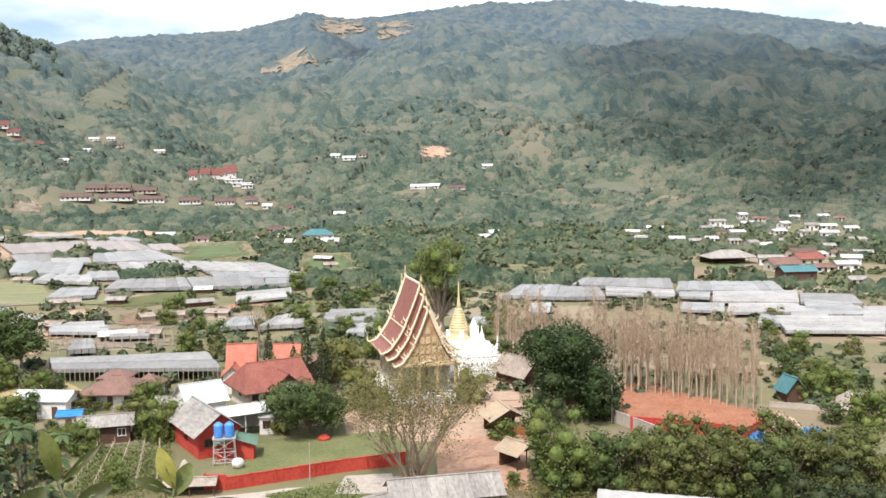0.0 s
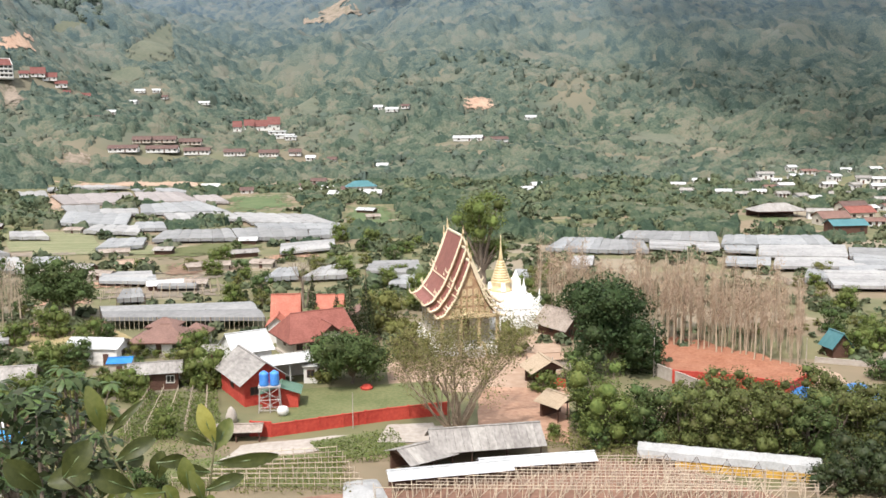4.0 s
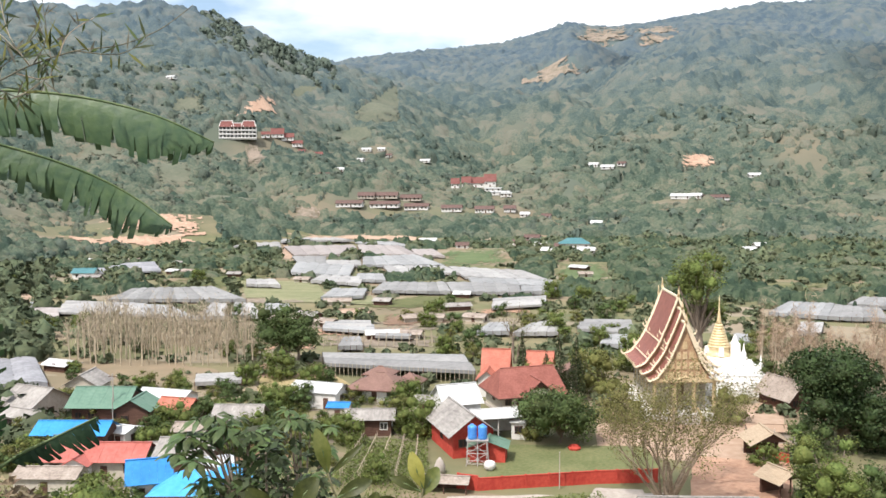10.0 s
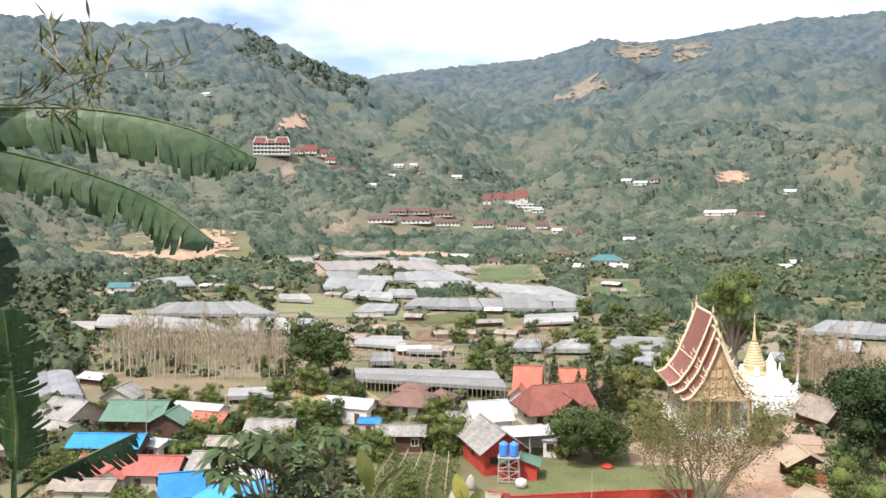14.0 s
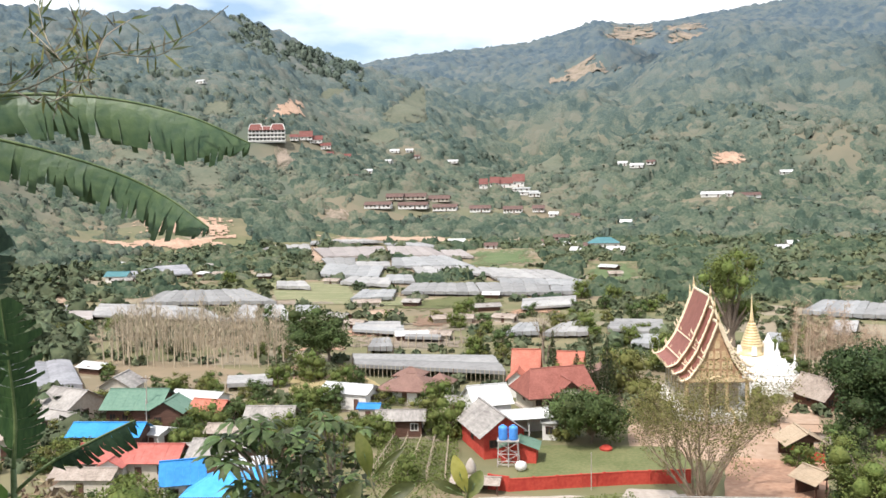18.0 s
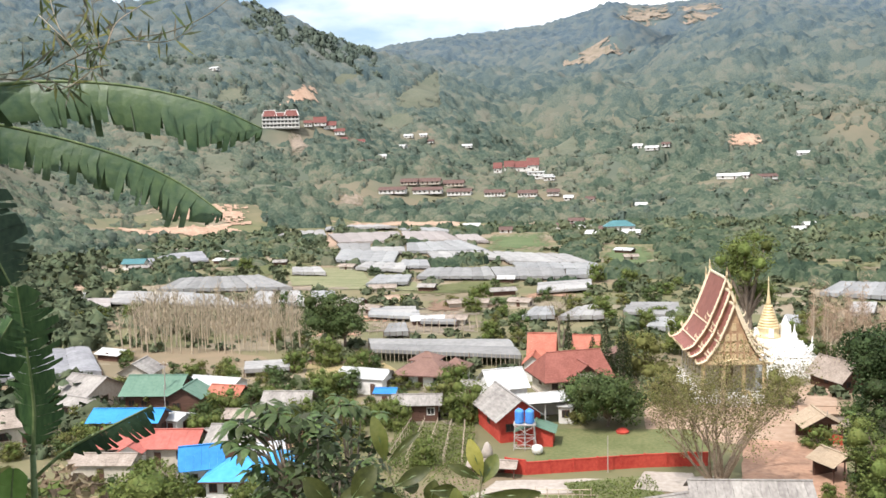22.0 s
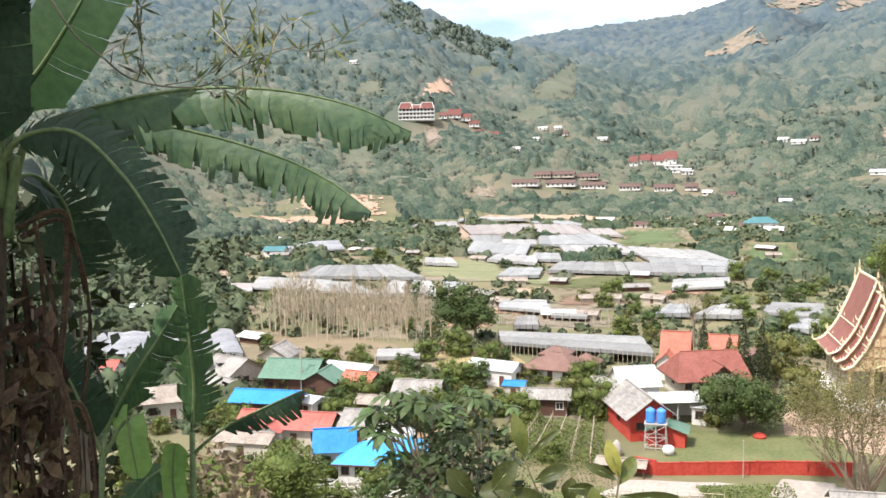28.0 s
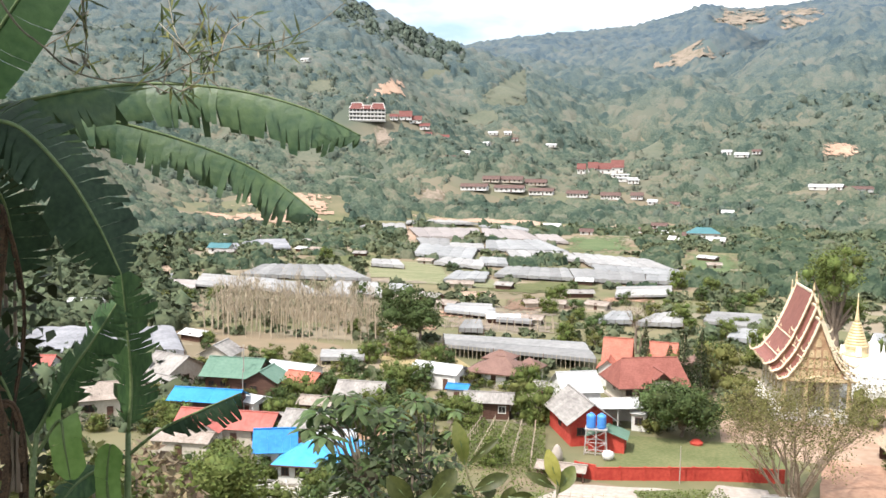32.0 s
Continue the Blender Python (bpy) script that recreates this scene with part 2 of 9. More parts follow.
def ground_z(x, y):
    """Height of the land: the camera's hill, the flat valley floor, the mountain and its nearer spur."""
    x, y = np.asarray(x, float), np.asarray(y, float)
    r, az = np.hypot(x, y), np.degrees(np.arctan2(-x, y))
    # the hill on which the camera stands
    side = np.clip((np.abs(az) - 80) / 60, 0, 1)
    hill = 38.4 - (0.64 - 0.75 * side) * np.maximum(r - 2.6, 0) + 0.1 * bumps(x, y, 3.0)
    hill = np.minimum(hill, 60)
    # valley floor
    floor_z = 0.15 * bumps(x, y, 40.0, 1.0) * np.clip((r - 130) / 100, 0, 1)
    # the far mountain and the spur on the left of the valley
    foot = np.interp(az, [-60, -30, -10, 5, 15, 60], [430, 500, 540, 560, 560, 520])
    top = 40 + 2300 * np.interp(az, RIDGE_AZ, RIDGE_EL)
    k = np.clip((r - foot) / (2300 - foot), 0, 1)
    gully = bumps(x, y, 170.0, 2.0) * 42 + bumps(x, y, 60.0, 5.0) * 10
    big = top * (0.62 * k + 0.38 * k * k) + gully * np.clip(k * 6, 0, 1) * np.clip((1 - k) * 4, 0, 1)
    big = np.where(r > 2300, top - (r - 2300) * 0.25, big)
    foot2 = np.interp(az, [12, 30, 38, 44, 60, 90], [600, 540, 430, 380, 330, 300])
    top2 = 40 + 1250 * np.interp(az, SPUR_AZ, SPUR_EL)
    k2 = np.clip((r - foot2) / (1250 - foot2), 0, 1)
    spur = top2 * (0.7 * k2 + 0.3 * k2 * k2) + gully * 0.55 * np.clip(k2 * 6, 0, 1) * np.clip((1 - k2) * 4, 0, 1)
    spur = np.where(r > 1250, top2 - (r - 1250) * 0.3, spur)
    # the shoulder of the mountain that stands before its summit ridge
    top3 = 40 + 1500 * np.interp(az, SHOULDER_AZ, SHOULDER_EL)
    k3 = np.clip((r - 560) / (1500 - 560), 0, 1)
    ribs = bumps(x, y, 120.0, 9.0) * 30
    mid = top3 * (0.66 * k3 + 0.34 * k3 * k3) + ribs * np.clip(k3 * 4, 0, 1) * np.clip((1 - k3) * 4, 0, 1)
    mid = np.where(r > 1500, top3 - (r - 1500) * 0.25, mid)
    far = np.maximum(np.maximum(np.maximum(big, spur), mid), 0)
    return np.maximum(np.maximum(hill, floor_z + far), -5)


# greyer, bluer greens for far trees: distance haze mixed into the leaf colour
LEAF_FAR_DARK = mat("dark_hazed_foliage", (0.060, 0.084, 0.070), (0.104, 0.121, 0.090), 70, 0.9, 0.08, fine=55, island=0.2, spec=0.1)
LEAF_FAR = mat("hazed_foliage", (0.080, 0.104, 0.082), (0.142, 0.146, 0.106), 90, 0.9, 0.07, fine=70, island=0.22, spec=0.1)
LEAF_DARK = mat("dark_foliage", (0.042, 0.066, 0.022), (0.094, 0.122, 0.039), 3, 0.7, island=0.35, spec=0.2, trans=0.12)
LEAF_MANGO = mat("mango_foliage", (0.022, 0.040, 0.014), (0.054, 0.080, 0.027), 3, 0.65, island=0.35, spec=0.2, trans=0.1)
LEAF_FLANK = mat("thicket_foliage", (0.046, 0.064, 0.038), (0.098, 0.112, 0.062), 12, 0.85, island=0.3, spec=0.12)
LEAF_MID = mat("green_foliage", (0.078, 0.108, 0.028), (0.160, 0.185, 0.050), 3, 0.7, island=0.35, spec=0.2, trans=0.15)
LEAF_OLIVE = mat("olive_foliage", (0.105, 0.115, 0.032), (0.20, 0.195, 0.065), 3, 0.75, island=0.35, spec=0.2, trans=0.2)
TWIG_BROWN = mat("brown_twigs", (0.29, 0.205, 0.145), (0.46, 0.345, 0.25), 5, 0.9, island=0.3, spec=0.1)
LEAF_YELLOWISH = mat("yellowish_foliage", (0.12, 0.125, 0.045), (0.23, 0.20, 0.08), 2, 0.75, island=0.4, spec=0.2, trans=0.25)
LEAF_DRY = mat("dry_twigs", (0.30, 0.25, 0.18), (0.46, 0.385, 0.285), 5, 0.9, island=0.3, spec=0.1)
BARK_GREY = mat("grey_brown_bark", (0.20, 0.15, 0.105), (0.36, 0.28, 0.20), 1.0, 0.9, 0.3)
BARK = mat("bark", (0.13, 0.10, 0.075), (0.28, 0.22, 0.17), 1.0, 0.9, 0.3)
BARK_PALE = mat("pale_bark", (0.33, 0.27, 0.19), (0.52, 0.44, 0.33), 2.0, 0.9, 0.2)
SOIL = mat("ground_cover", (0.115, 0.108, 0.055), (0.26, 0.19, 0.115), 45, 0.95, fine=7)


def forest_floor(m):
    """The valley floor is a patchwork of plots; above it the ground cover turns to undergrowth, tinted with distance
    haze high up.
    """
    nodes, links = m.node_tree.nodes, m.node_tree.links
    b = nodes["Principled BSDF"]
    src = b.inputs["Base Color"].links[0].from_socket
    geo, sep = nodes.new("ShaderNodeNewGeometry"), nodes.new("ShaderNodeSeparateXYZ")
    links.new(geo.outputs["Position"], sep.inputs[0])
    mp = nodes.new("ShaderNodeMapping")
    mp.inputs["Rotation"].default_value, mp.inputs["Scale"].default_value = (0, 0, 0.35), (0.028, 0.06, 0.001)
    links.new(geo.outputs["Position"], mp.inputs["Vector"])
    plots = nodes.new("ShaderNodeTexVoronoi")
    plots.distance, plots.voronoi_dimensions = "CHEBYCHEV", "2D"
    plots.inputs["Scale"].default_value = 1.0
    links.new(mp.outputs["Vector"], plots.inputs["Vector"])
    pick = nodes.new("ShaderNodeSeparateColor")
    links.new(plots.outputs["Color"], pick.inputs[0])
    crops = nodes.new("ShaderNodeValToRGB")
    crops.color_ramp.interpolation = "CONSTANT"
    e = crops.color_ramp.elements
    e[0].position, e[0].color = 0.0, (0.10, 0.13, 0.06, 1)
    e[1].position, e[1].color = 0.22, (0.17, 0.17, 0.09, 1)
    for at, col in ((0.4, (0.24, 0.185, 0.13, 1)), (0.55, (0.13, 0.155, 0.07, 1)), (0.7, (0.20, 0.165, 0.115, 1)), (0.84, (0.30, 0.26, 0.20, 1))):
        n = e.new(at)
        n.color = col
    links.new(pick.outputs[0], crops.inputs["Fac"])
    both = nodes.new("ShaderNodeMix")
    both.data_type = "RGBA"
    both.inputs["Factor"].default_value = 0.5
    links.new(src, both.inputs["A"])
    links.new(crops.outputs["Color"], both.inputs["B"])
    mr = nodes.new("ShaderNodeMapRange")
    mr.inputs["From Min"].default_value, mr.inputs["From Max"].default_value = 3, 30
    links.new(sep.outputs["Z"], mr.inputs["Value"])
    t = nodes.new("ShaderNodeTexNoise")
    t.inputs["Scale"].default_value, t.inputs["Detail"].default_value = 0.012, 8
    links.new(geo.outputs["Position"], t.inputs["Vector"])
    ramp = nodes.new("ShaderNodeValToRGB")
    ramp.color_ramp.elements[0].position, ramp.color_ramp.elements[1].position = 0.42, 0.6
    ramp.color_ramp.elements[0].color, ramp.color_ramp.elements[1].color = (0.092, 0.108, 0.080, 1), (0.158, 0.142, 0.100, 1)
    links.new(t.outputs["Fac"], ramp.inputs["Fac"])
    # bluish distance haze mixed into the floor colour, growing with height
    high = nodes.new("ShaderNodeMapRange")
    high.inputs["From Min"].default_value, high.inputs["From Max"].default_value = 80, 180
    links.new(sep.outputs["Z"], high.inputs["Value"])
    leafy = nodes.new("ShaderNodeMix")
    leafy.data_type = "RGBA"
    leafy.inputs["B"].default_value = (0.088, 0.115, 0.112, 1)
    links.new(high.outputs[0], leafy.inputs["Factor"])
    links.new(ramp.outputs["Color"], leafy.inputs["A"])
    mx = nodes.new("ShaderNodeMix")
    mx.data_type = "RGBA"
    links.new(mr.outputs[0], mx.inputs["Factor"])
    links.new(both.outputs["Result"], mx.inputs["A"])
    links.new(leafy.outputs["Result"], mx.inputs["B"])
    links.new(mx.outputs["Result"], b.inputs["Base Color"])


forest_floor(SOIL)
GRASS = mat("lawn_grass", (0.10, 0.12, 0.045), (0.175, 0.175, 0.08), 5, 0.95, 0.3, fine=10)
EARTH = mat("pale_earth", (0.314, 0.209, 0.143), (0.434, 0.321, 0.239), 8, 0.95, 0.2)
RED_EARTH = mat("red_earth", (0.245, 0.098, 0.055), (0.365, 0.175, 0.108), 3, 0.95, 0.7)
CONCRETE = mat("pale_concrete", (0.31, 0.27, 0.23), (0.45, 0.40, 0.35), 4, 0.9, 0.1)
RED_PAINT = mat("red_painted_masonry", (0.34, 0.035, 0.025), (0.50, 0.075, 0.05), 2.5, 0.8, 0.1)
TILE_RED = mat("red_brown_roof", (0.185, 0.06, 0.045), (0.28, 0.105, 0.08), 2.0, 0.75, 0.2)
TILE_ORANGE = mat("orange_roof", (0.35, 0.105, 0.07), (0.46, 0.17, 0.115), 2.0, 0.7, 0.2)
TILE_LODGE = mat("dark_brown_roof", (0.09, 0.055, 0.048), (0.16, 0.10, 0.085), 2.0, 0.8, 0.2)
TILE_BROWN = mat("brown_roof", (0.15, 0.085, 0.068), (0.23, 0.135, 0.108), 2.0, 0.75, 0.2)
SHEET_GREY = mat("weathered_sheet_roof", (0.187, 0.170, 0.157), (0.365, 0.340, 0.310), 2.0, 0.65, 0.1, stretch=(1, 0.25, 1), rnd=0.12)
SHEET_WHITE = mat("white_sheet_roof", (0.426, 0.426, 0.418), (0.607, 0.607, 0.590), 2.0, 0.5, fine=9)
SHEET_BLUE = mat("blue_sheet_roof", (0.02, 0.16, 0.42), (0.04, 0.24, 0.55), 3.0, 0.4)
SHEET_AZURE = mat("azure_sheet_roof", (0.03, 0.22, 0.50), (0.05, 0.29, 0.60), 3.0, 0.4)
SHEET_GREEN = mat("green_sheet_roof", (0.09, 0.17, 0.12), (0.14, 0.23, 0.17), 3.0, 0.5)
PLASTIC = mat("greenhouse_film", (0.40, 0.41, 0.42), (0.66, 0.66, 0.66), 5.0, 0.45, rnd=0.15)
WHITE = mat("white_render", (0.568, 0.550, 0.516), (0.705, 0.688, 0.654), 3.0, 0.85)
CREAM = mat("cream_wall", (0.400, 0.352, 0.288), (0.528, 0.480, 0.400), 3.0, 0.85)
WOOD_DARK = mat("dark_wood", (0.07, 0.035, 0.025), (0.13, 0.07, 0.05), 1.5, 0.8, stretch=(1, 1, 6))
GOLD = mat("gilded", (0.58, 0.44, 0.22), (0.80, 0.67, 0.42), 1.0, 0.45, metal=0.15, spec=0.5)
GLASSY = mat("dark_opening", (0.015, 0.014, 0.013), (0.04, 0.038, 0.036), 1.0, 0.4)
TANK_BLUE = mat("blue_tank_plastic", (0.05, 0.20, 0.60), (0.10, 0.32, 0.72), 1.0, 0.4)
STEEL = mat("galvanised_steel", (0.45, 0.45, 0.44), (0.62, 0.62, 0.60), 0.6, 0.5, metal=0.5)
BLUE_BRIGHT = mat("bright_blue_roof", (0.05, 0.30, 0.62), (0.09, 0.38, 0.70), 3.0, 0.4)
TILE_CORAL = mat("coral_sheet_roof", (0.34, 0.09, 0.07), (0.46, 0.15, 0.12), 3.0, 0.5)
SHEET_DULL = mat("rusty_sheet_roof", (0.20, 0.16, 0.13), (0.40, 0.34, 0.29), 1.6, 0.75, 0.1)
THATCH = mat("thatch", (0.315, 0.240, 0.165), (0.435, 0.345, 0.247), 1.0, 0.95, 0.4, stretch=(6, 1, 1))
STRIPE_WHITE = mat("ribbed_white_roof", (0.383, 0.383, 0.391), (0.663, 0.663, 0.663), 0.6, 0.5)
EARTH_PINK = mat("pinkish_earth", (0.295, 0.170, 0.112), (0.455, 0.285, 0.195), 5, 0.95, 0.3)
EARTH_BROWN = mat("ploughed_earth", (0.16, 0.10, 0.07), (0.27, 0.18, 0.12), 3, 0.95, 0.4, stretch=(0.3, 3, 1))
STUBBLE = mat("stubble", (0.26, 0.21, 0.10), (0.38, 0.30, 0.16), 4, 0.95, 0.3)
STEEL_WHITE = mat("white_painted_steel", (0.34, 0.31, 0.29), (0.54, 0.50, 0.47), 0.5, 0.5)
LEAF_OLIVE_DEEP = mat("longan_foliage", (0.058, 0.072, 0.018), (0.128, 0.136, 0.042), 2.5, 0.65, island=0.4, spec=0.25, trans=0.12)
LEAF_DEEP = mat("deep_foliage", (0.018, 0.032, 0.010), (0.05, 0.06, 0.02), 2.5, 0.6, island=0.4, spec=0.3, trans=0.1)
FILM_PALE = mat("pale_film", (0.250, 0.246, 0.240), (0.385, 0.375, 0.360), 6.0, 0.75, rnd=0.12, spec=0.12)
FILM_SILVER = mat("silvery_film", (0.215, 0.220, 0.222), (0.325, 0.326, 0.320), 6.0, 0.75, rnd=0.12, spec=0.12)
FILM_PINK = mat("dusty_film", (0.248, 0.220, 0.208), (0.344, 0.312, 0.296), 6.0, 0.75, rnd=0.12, spec=0.12)
FILM_GREY = mat("grey_film", (0.185, 0.184, 0.180), (0.280, 0.276, 0.268), 6.0, 0.75, rnd=0.12, spec=0.12)
NET_DARK = mat("dark_shade_net", (0.169, 0.169, 0.182), (0.312, 0.312, 0.325), 5.0, 0.8, rnd=0.1)
FIELD_OLIVE = mat("olive_pasture", (0.077, 0.092, 0.032), (0.134, 0.134, 0.056), 14, 0.95, fine=9)
FIELD_GREEN = mat("green_field", (0.075, 0.114, 0.044), (0.128, 0.158, 0.070), 12, 0.95, fine=9)
FIELD_DRY = mat("dry_grass", (0.125, 0.13, 0.08), (0.20, 0.175, 0.115), 18, 0.95, fine=8)
HILL_GRASS = mat("hill_grass", (0.092, 0.108, 0.076), (0.140, 0.142, 0.100), 26, 0.95, fine=9)
FIELD_STRIPE = mat("crop_rows", (0.11, 0.145, 0.06), (0.28, 0.25, 0.15), 2.2, 0.95, stretch=(0.12, 1.0, 1))
EARTH_TAN = mat("tan_earth", (0.128, 0.119, 0.085), (0.306, 0.238, 0.187), 14, 0.95, 0.3)
EARTH_ORANGE = mat("orange_earth", (0.30, 0.19, 0.13), (0.52, 0.36, 0.26), 12, 0.95, 0.3)
SHEET_TEAL = mat("teal_sheet_roof", (0.05, 0.15, 0.165), (0.09, 0.21, 0.225), 4.0, 0.5)
LEAF_VALLEY = mat("valley_foliage", (0.068, 0.094, 0.054), (0.144, 0.154, 0.084), 25, 0.8, island=0.25, spec=0.15, trans=0.1)
BAMBOO = mat("pale_bamboo", (0.350, 0.275, 0.200), (0.510, 0.425, 0.330), 0.4, 0.7, rnd=0.2)
BAMBOO_DARK = mat("grey_bamboo", (0.06, 0.055, 0.04), (0.22, 0.20, 0.14), 0.3, 0.7)
POLE_WHITE = mat("bleached_poles", (0.40, 0.37, 0.33), (0.66, 0.63, 0.58), 0.6, 0.8, rnd=0.25)
FILM_WHITE = mat("white_film", (0.435, 0.435, 0.427), (0.585, 0.585, 0.578), 1.5, 0.4, trans=0.3)
YELLOW_SHEET = mat("yellow_sheet", (0.50, 0.28, 0.04), (0.66, 0.42, 0.10), 0.8, 0.6)
TARP_BLUE = mat("blue_tarpaulin", (0.03, 0.14, 0.38), (0.07, 0.24, 0.52), 0.8, 0.5, 0.3)
# banana leaf in lit, backlit and shaded copies, the lighting put into the colour
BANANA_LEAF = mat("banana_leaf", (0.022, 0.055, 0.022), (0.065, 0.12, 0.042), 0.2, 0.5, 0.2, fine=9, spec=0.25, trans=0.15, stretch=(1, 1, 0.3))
BANANA_SUNLIT = mat("sunlit_banana_leaf", (0.036, 0.078, 0.040), (0.098, 0.150, 0.062), 0.35, 0.42, 0.25, fine=7, spec=0.35, trans=0.12)
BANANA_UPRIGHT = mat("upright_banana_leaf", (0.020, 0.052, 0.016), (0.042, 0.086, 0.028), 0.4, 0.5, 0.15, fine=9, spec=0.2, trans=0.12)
BANANA_SHADED = mat("shaded_banana_leaf", (0.010, 0.025, 0.012), (0.028, 0.055, 0.026), 0.25, 0.5, 0.15, fine=9, spec=0.22, trans=0.12)
BANANA_YOUNG = mat("young_banana_leaf", (0.12, 0.22, 0.05), (0.20, 0.32, 0.09), 0.3, 0.4, 0.1, spec=0.4, trans=0.3)
# stem colour darkened for the shade under its crown
BANANA_STEM = mat("shaded_banana_stem", (0.014, 0.011, 0.007), (0.062, 0.045, 0.026), 0.05, 0.75, 0.5, stretch=(1, 1, 0.2))
RIB = mat("leaf_rib", (0.06, 0.10, 0.035), (0.15, 0.19, 0.08), 0.2, 0.5)
DRY_BUSH = mat("withered_leaf", (0.14, 0.105, 0.065), (0.33, 0.25, 0.16), 0.3, 0.9, island=0.4, trans=0.2)
# dry brown leaf, blackened in colour to stand for shade round the stem
DRY_LEAF_SHADED = mat("shaded_dry_leaf", (0.012, 0.008, 0.006), (0.085, 0.052, 0.028), 0.05, 0.9, 0.5)
WITHERED = mat("withered_banana_leaf", (0.030, 0.020, 0.013), (0.150, 0.095, 0.055), 0.15, 0.9, 0.3, island=0.5, trans=0.1)
LEAF_NEAR = mat("whorled_leaf", (0.040, 0.070, 0.024), (0.108, 0.146, 0.050), 0.3, 0.45, spec=0.3, island=0.4, trans=0.2)
GLOSS_DARK = mat("glossy_leaf", (0.032, 0.040, 0.011), (0.072, 0.080, 0.022), 0.1, 0.45, 0.1, spec=0.22, trans=0.2)
GLOSS_MID = mat("glossy_olive_leaf", (0.09, 0.11, 0.02), (0.16, 0.17, 0.045), 0.1, 0.4, 0.1, spec=0.4, trans=0.25)
GLOSS_STEM = mat("green_brown_stem", (0.07, 0.07, 0.03), (0.14, 0.12, 0.06), 0.1, 0.6)
GLOSS_YELLOW = mat("yellowing_leaf", (0.28, 0.27, 0.05), (0.42, 0.38, 0.10), 0.1, 0.4, 0.1, spec=0.5, trans=0.35)
TILE_DEEP = mat("deep_red_roof", (0.128, 0.044, 0.036), (0.200, 0.076, 0.064), 3.0, 0.7)
STUPA_WHITE = mat("lime_white", (0.76, 0.75, 0.73), (0.86, 0.85, 0.83), 2.0, 0.8)
PLOT_EARTH = mat("plot_earth", (0.18, 0.098, 0.068), (0.29, 0.172, 0.122), 4, 0.95, 0.4)


# ---- ground ----
def build_ground():
    az = np.concatenate([np.arange(-180, -34, 4.0), np.arange(-34, 58, 0.45), np.arange(58, 180, 4.0)])
    rr = np.concatenate([[0.01, 1.0], np.geomspace(2.0, 300, 90), np.geomspace(303, 2500, 250), [2700, 3100, 3800, 4700]])
    A, R = np.meshgrid(np.radians(az), rr)
    X, Y = -np.sin(A) * R, np.cos(A) * R
    Z = ground_z(X, Y)
    n, m = len(rr), len(az)
    i, j = np.meshgrid(np.arange(n - 1), np.arange(m), indexing="ij")
    k = (j + 1) % m
    f = np.stack([i * m + j, (i + 1) * m + j, (i + 1) * m + k, i * m + k], -1).reshape(-1, 4)[:, ::-1]
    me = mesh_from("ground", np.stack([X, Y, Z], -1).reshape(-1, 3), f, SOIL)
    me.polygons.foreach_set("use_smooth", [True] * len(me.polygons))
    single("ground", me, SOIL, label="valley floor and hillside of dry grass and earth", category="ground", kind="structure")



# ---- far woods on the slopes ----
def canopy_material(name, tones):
    """Leaf canopy: the tone goes by crown and by patch of forest, turning blue-green with height on the mountain to
    paint in distance haze.
    """
    m = mat(name, (0.1, 0.12, 0.08), (0.12, 0.14, 0.1), 3.0, 0.9, 0.0, spec=0.08)
    nodes, links = m.node_tree.nodes, m.node_tree.links
    crown, geo, sep = nodes.new("ShaderNodeAttribute"), nodes.new("ShaderNodeNewGeometry"), nodes.new("ShaderNodeSeparateXYZ")
    crown.attribute_name = "crown"
    links.new(geo.outputs["Position"], sep.inputs[0])
    grain = nodes.new("ShaderNodeTexNoise")
    grain.inputs["Scale"].default_value, grain.inputs["Detail"].default_value = 0.55, 8
    links.new(geo.outputs["Position"], grain.inputs["Vector"])
    tone = nodes.new("ShaderNodeMath")
    tone.operation = "MULTIPLY_ADD"
    tone.inputs[1].default_value, tone.inputs[2].default_value = 1.5, -0.75
    links.new(grain.outputs["Fac"], tone.inputs[0])
    both = nodes.new("ShaderNodeMath")
    links.new(tone.outputs[0], both.inputs[0])
    links.new(crown.outputs["Fac"], both.inputs[1])
    rough = nodes.new("ShaderNodeBump")
    rough.inputs["Strength"].default_value, rough.inputs["Distance"].default_value = 0.9, 1.6
    links.new(grain.outputs["Fac"], rough.inputs["Height"])
    links.new(rough.outputs["Normal"], nodes["Principled BSDF"].inputs["Normal"])
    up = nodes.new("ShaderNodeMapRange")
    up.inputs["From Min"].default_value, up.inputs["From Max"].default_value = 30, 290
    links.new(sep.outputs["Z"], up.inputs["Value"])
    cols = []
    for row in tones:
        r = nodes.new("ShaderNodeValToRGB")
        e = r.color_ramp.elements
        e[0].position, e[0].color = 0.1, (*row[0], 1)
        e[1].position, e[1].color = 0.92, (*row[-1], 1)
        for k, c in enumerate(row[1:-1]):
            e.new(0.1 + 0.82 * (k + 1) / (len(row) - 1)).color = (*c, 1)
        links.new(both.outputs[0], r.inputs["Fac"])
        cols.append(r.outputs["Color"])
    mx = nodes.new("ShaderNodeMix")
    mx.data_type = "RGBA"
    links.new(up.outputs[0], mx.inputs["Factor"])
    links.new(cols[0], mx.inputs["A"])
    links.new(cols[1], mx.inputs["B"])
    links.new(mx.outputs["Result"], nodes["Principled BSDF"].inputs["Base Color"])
    return m


def patches(x, y):
    """Where the forest is thick (about 1) and where it opens (about -1)."""
    return 0.75 * bumps(x, y, 95.0, 7.0) + 0.55 * bumps(x, y, 31.0, 3.0) + 0.35 * bumps(x, y, 12.0, 1.0)


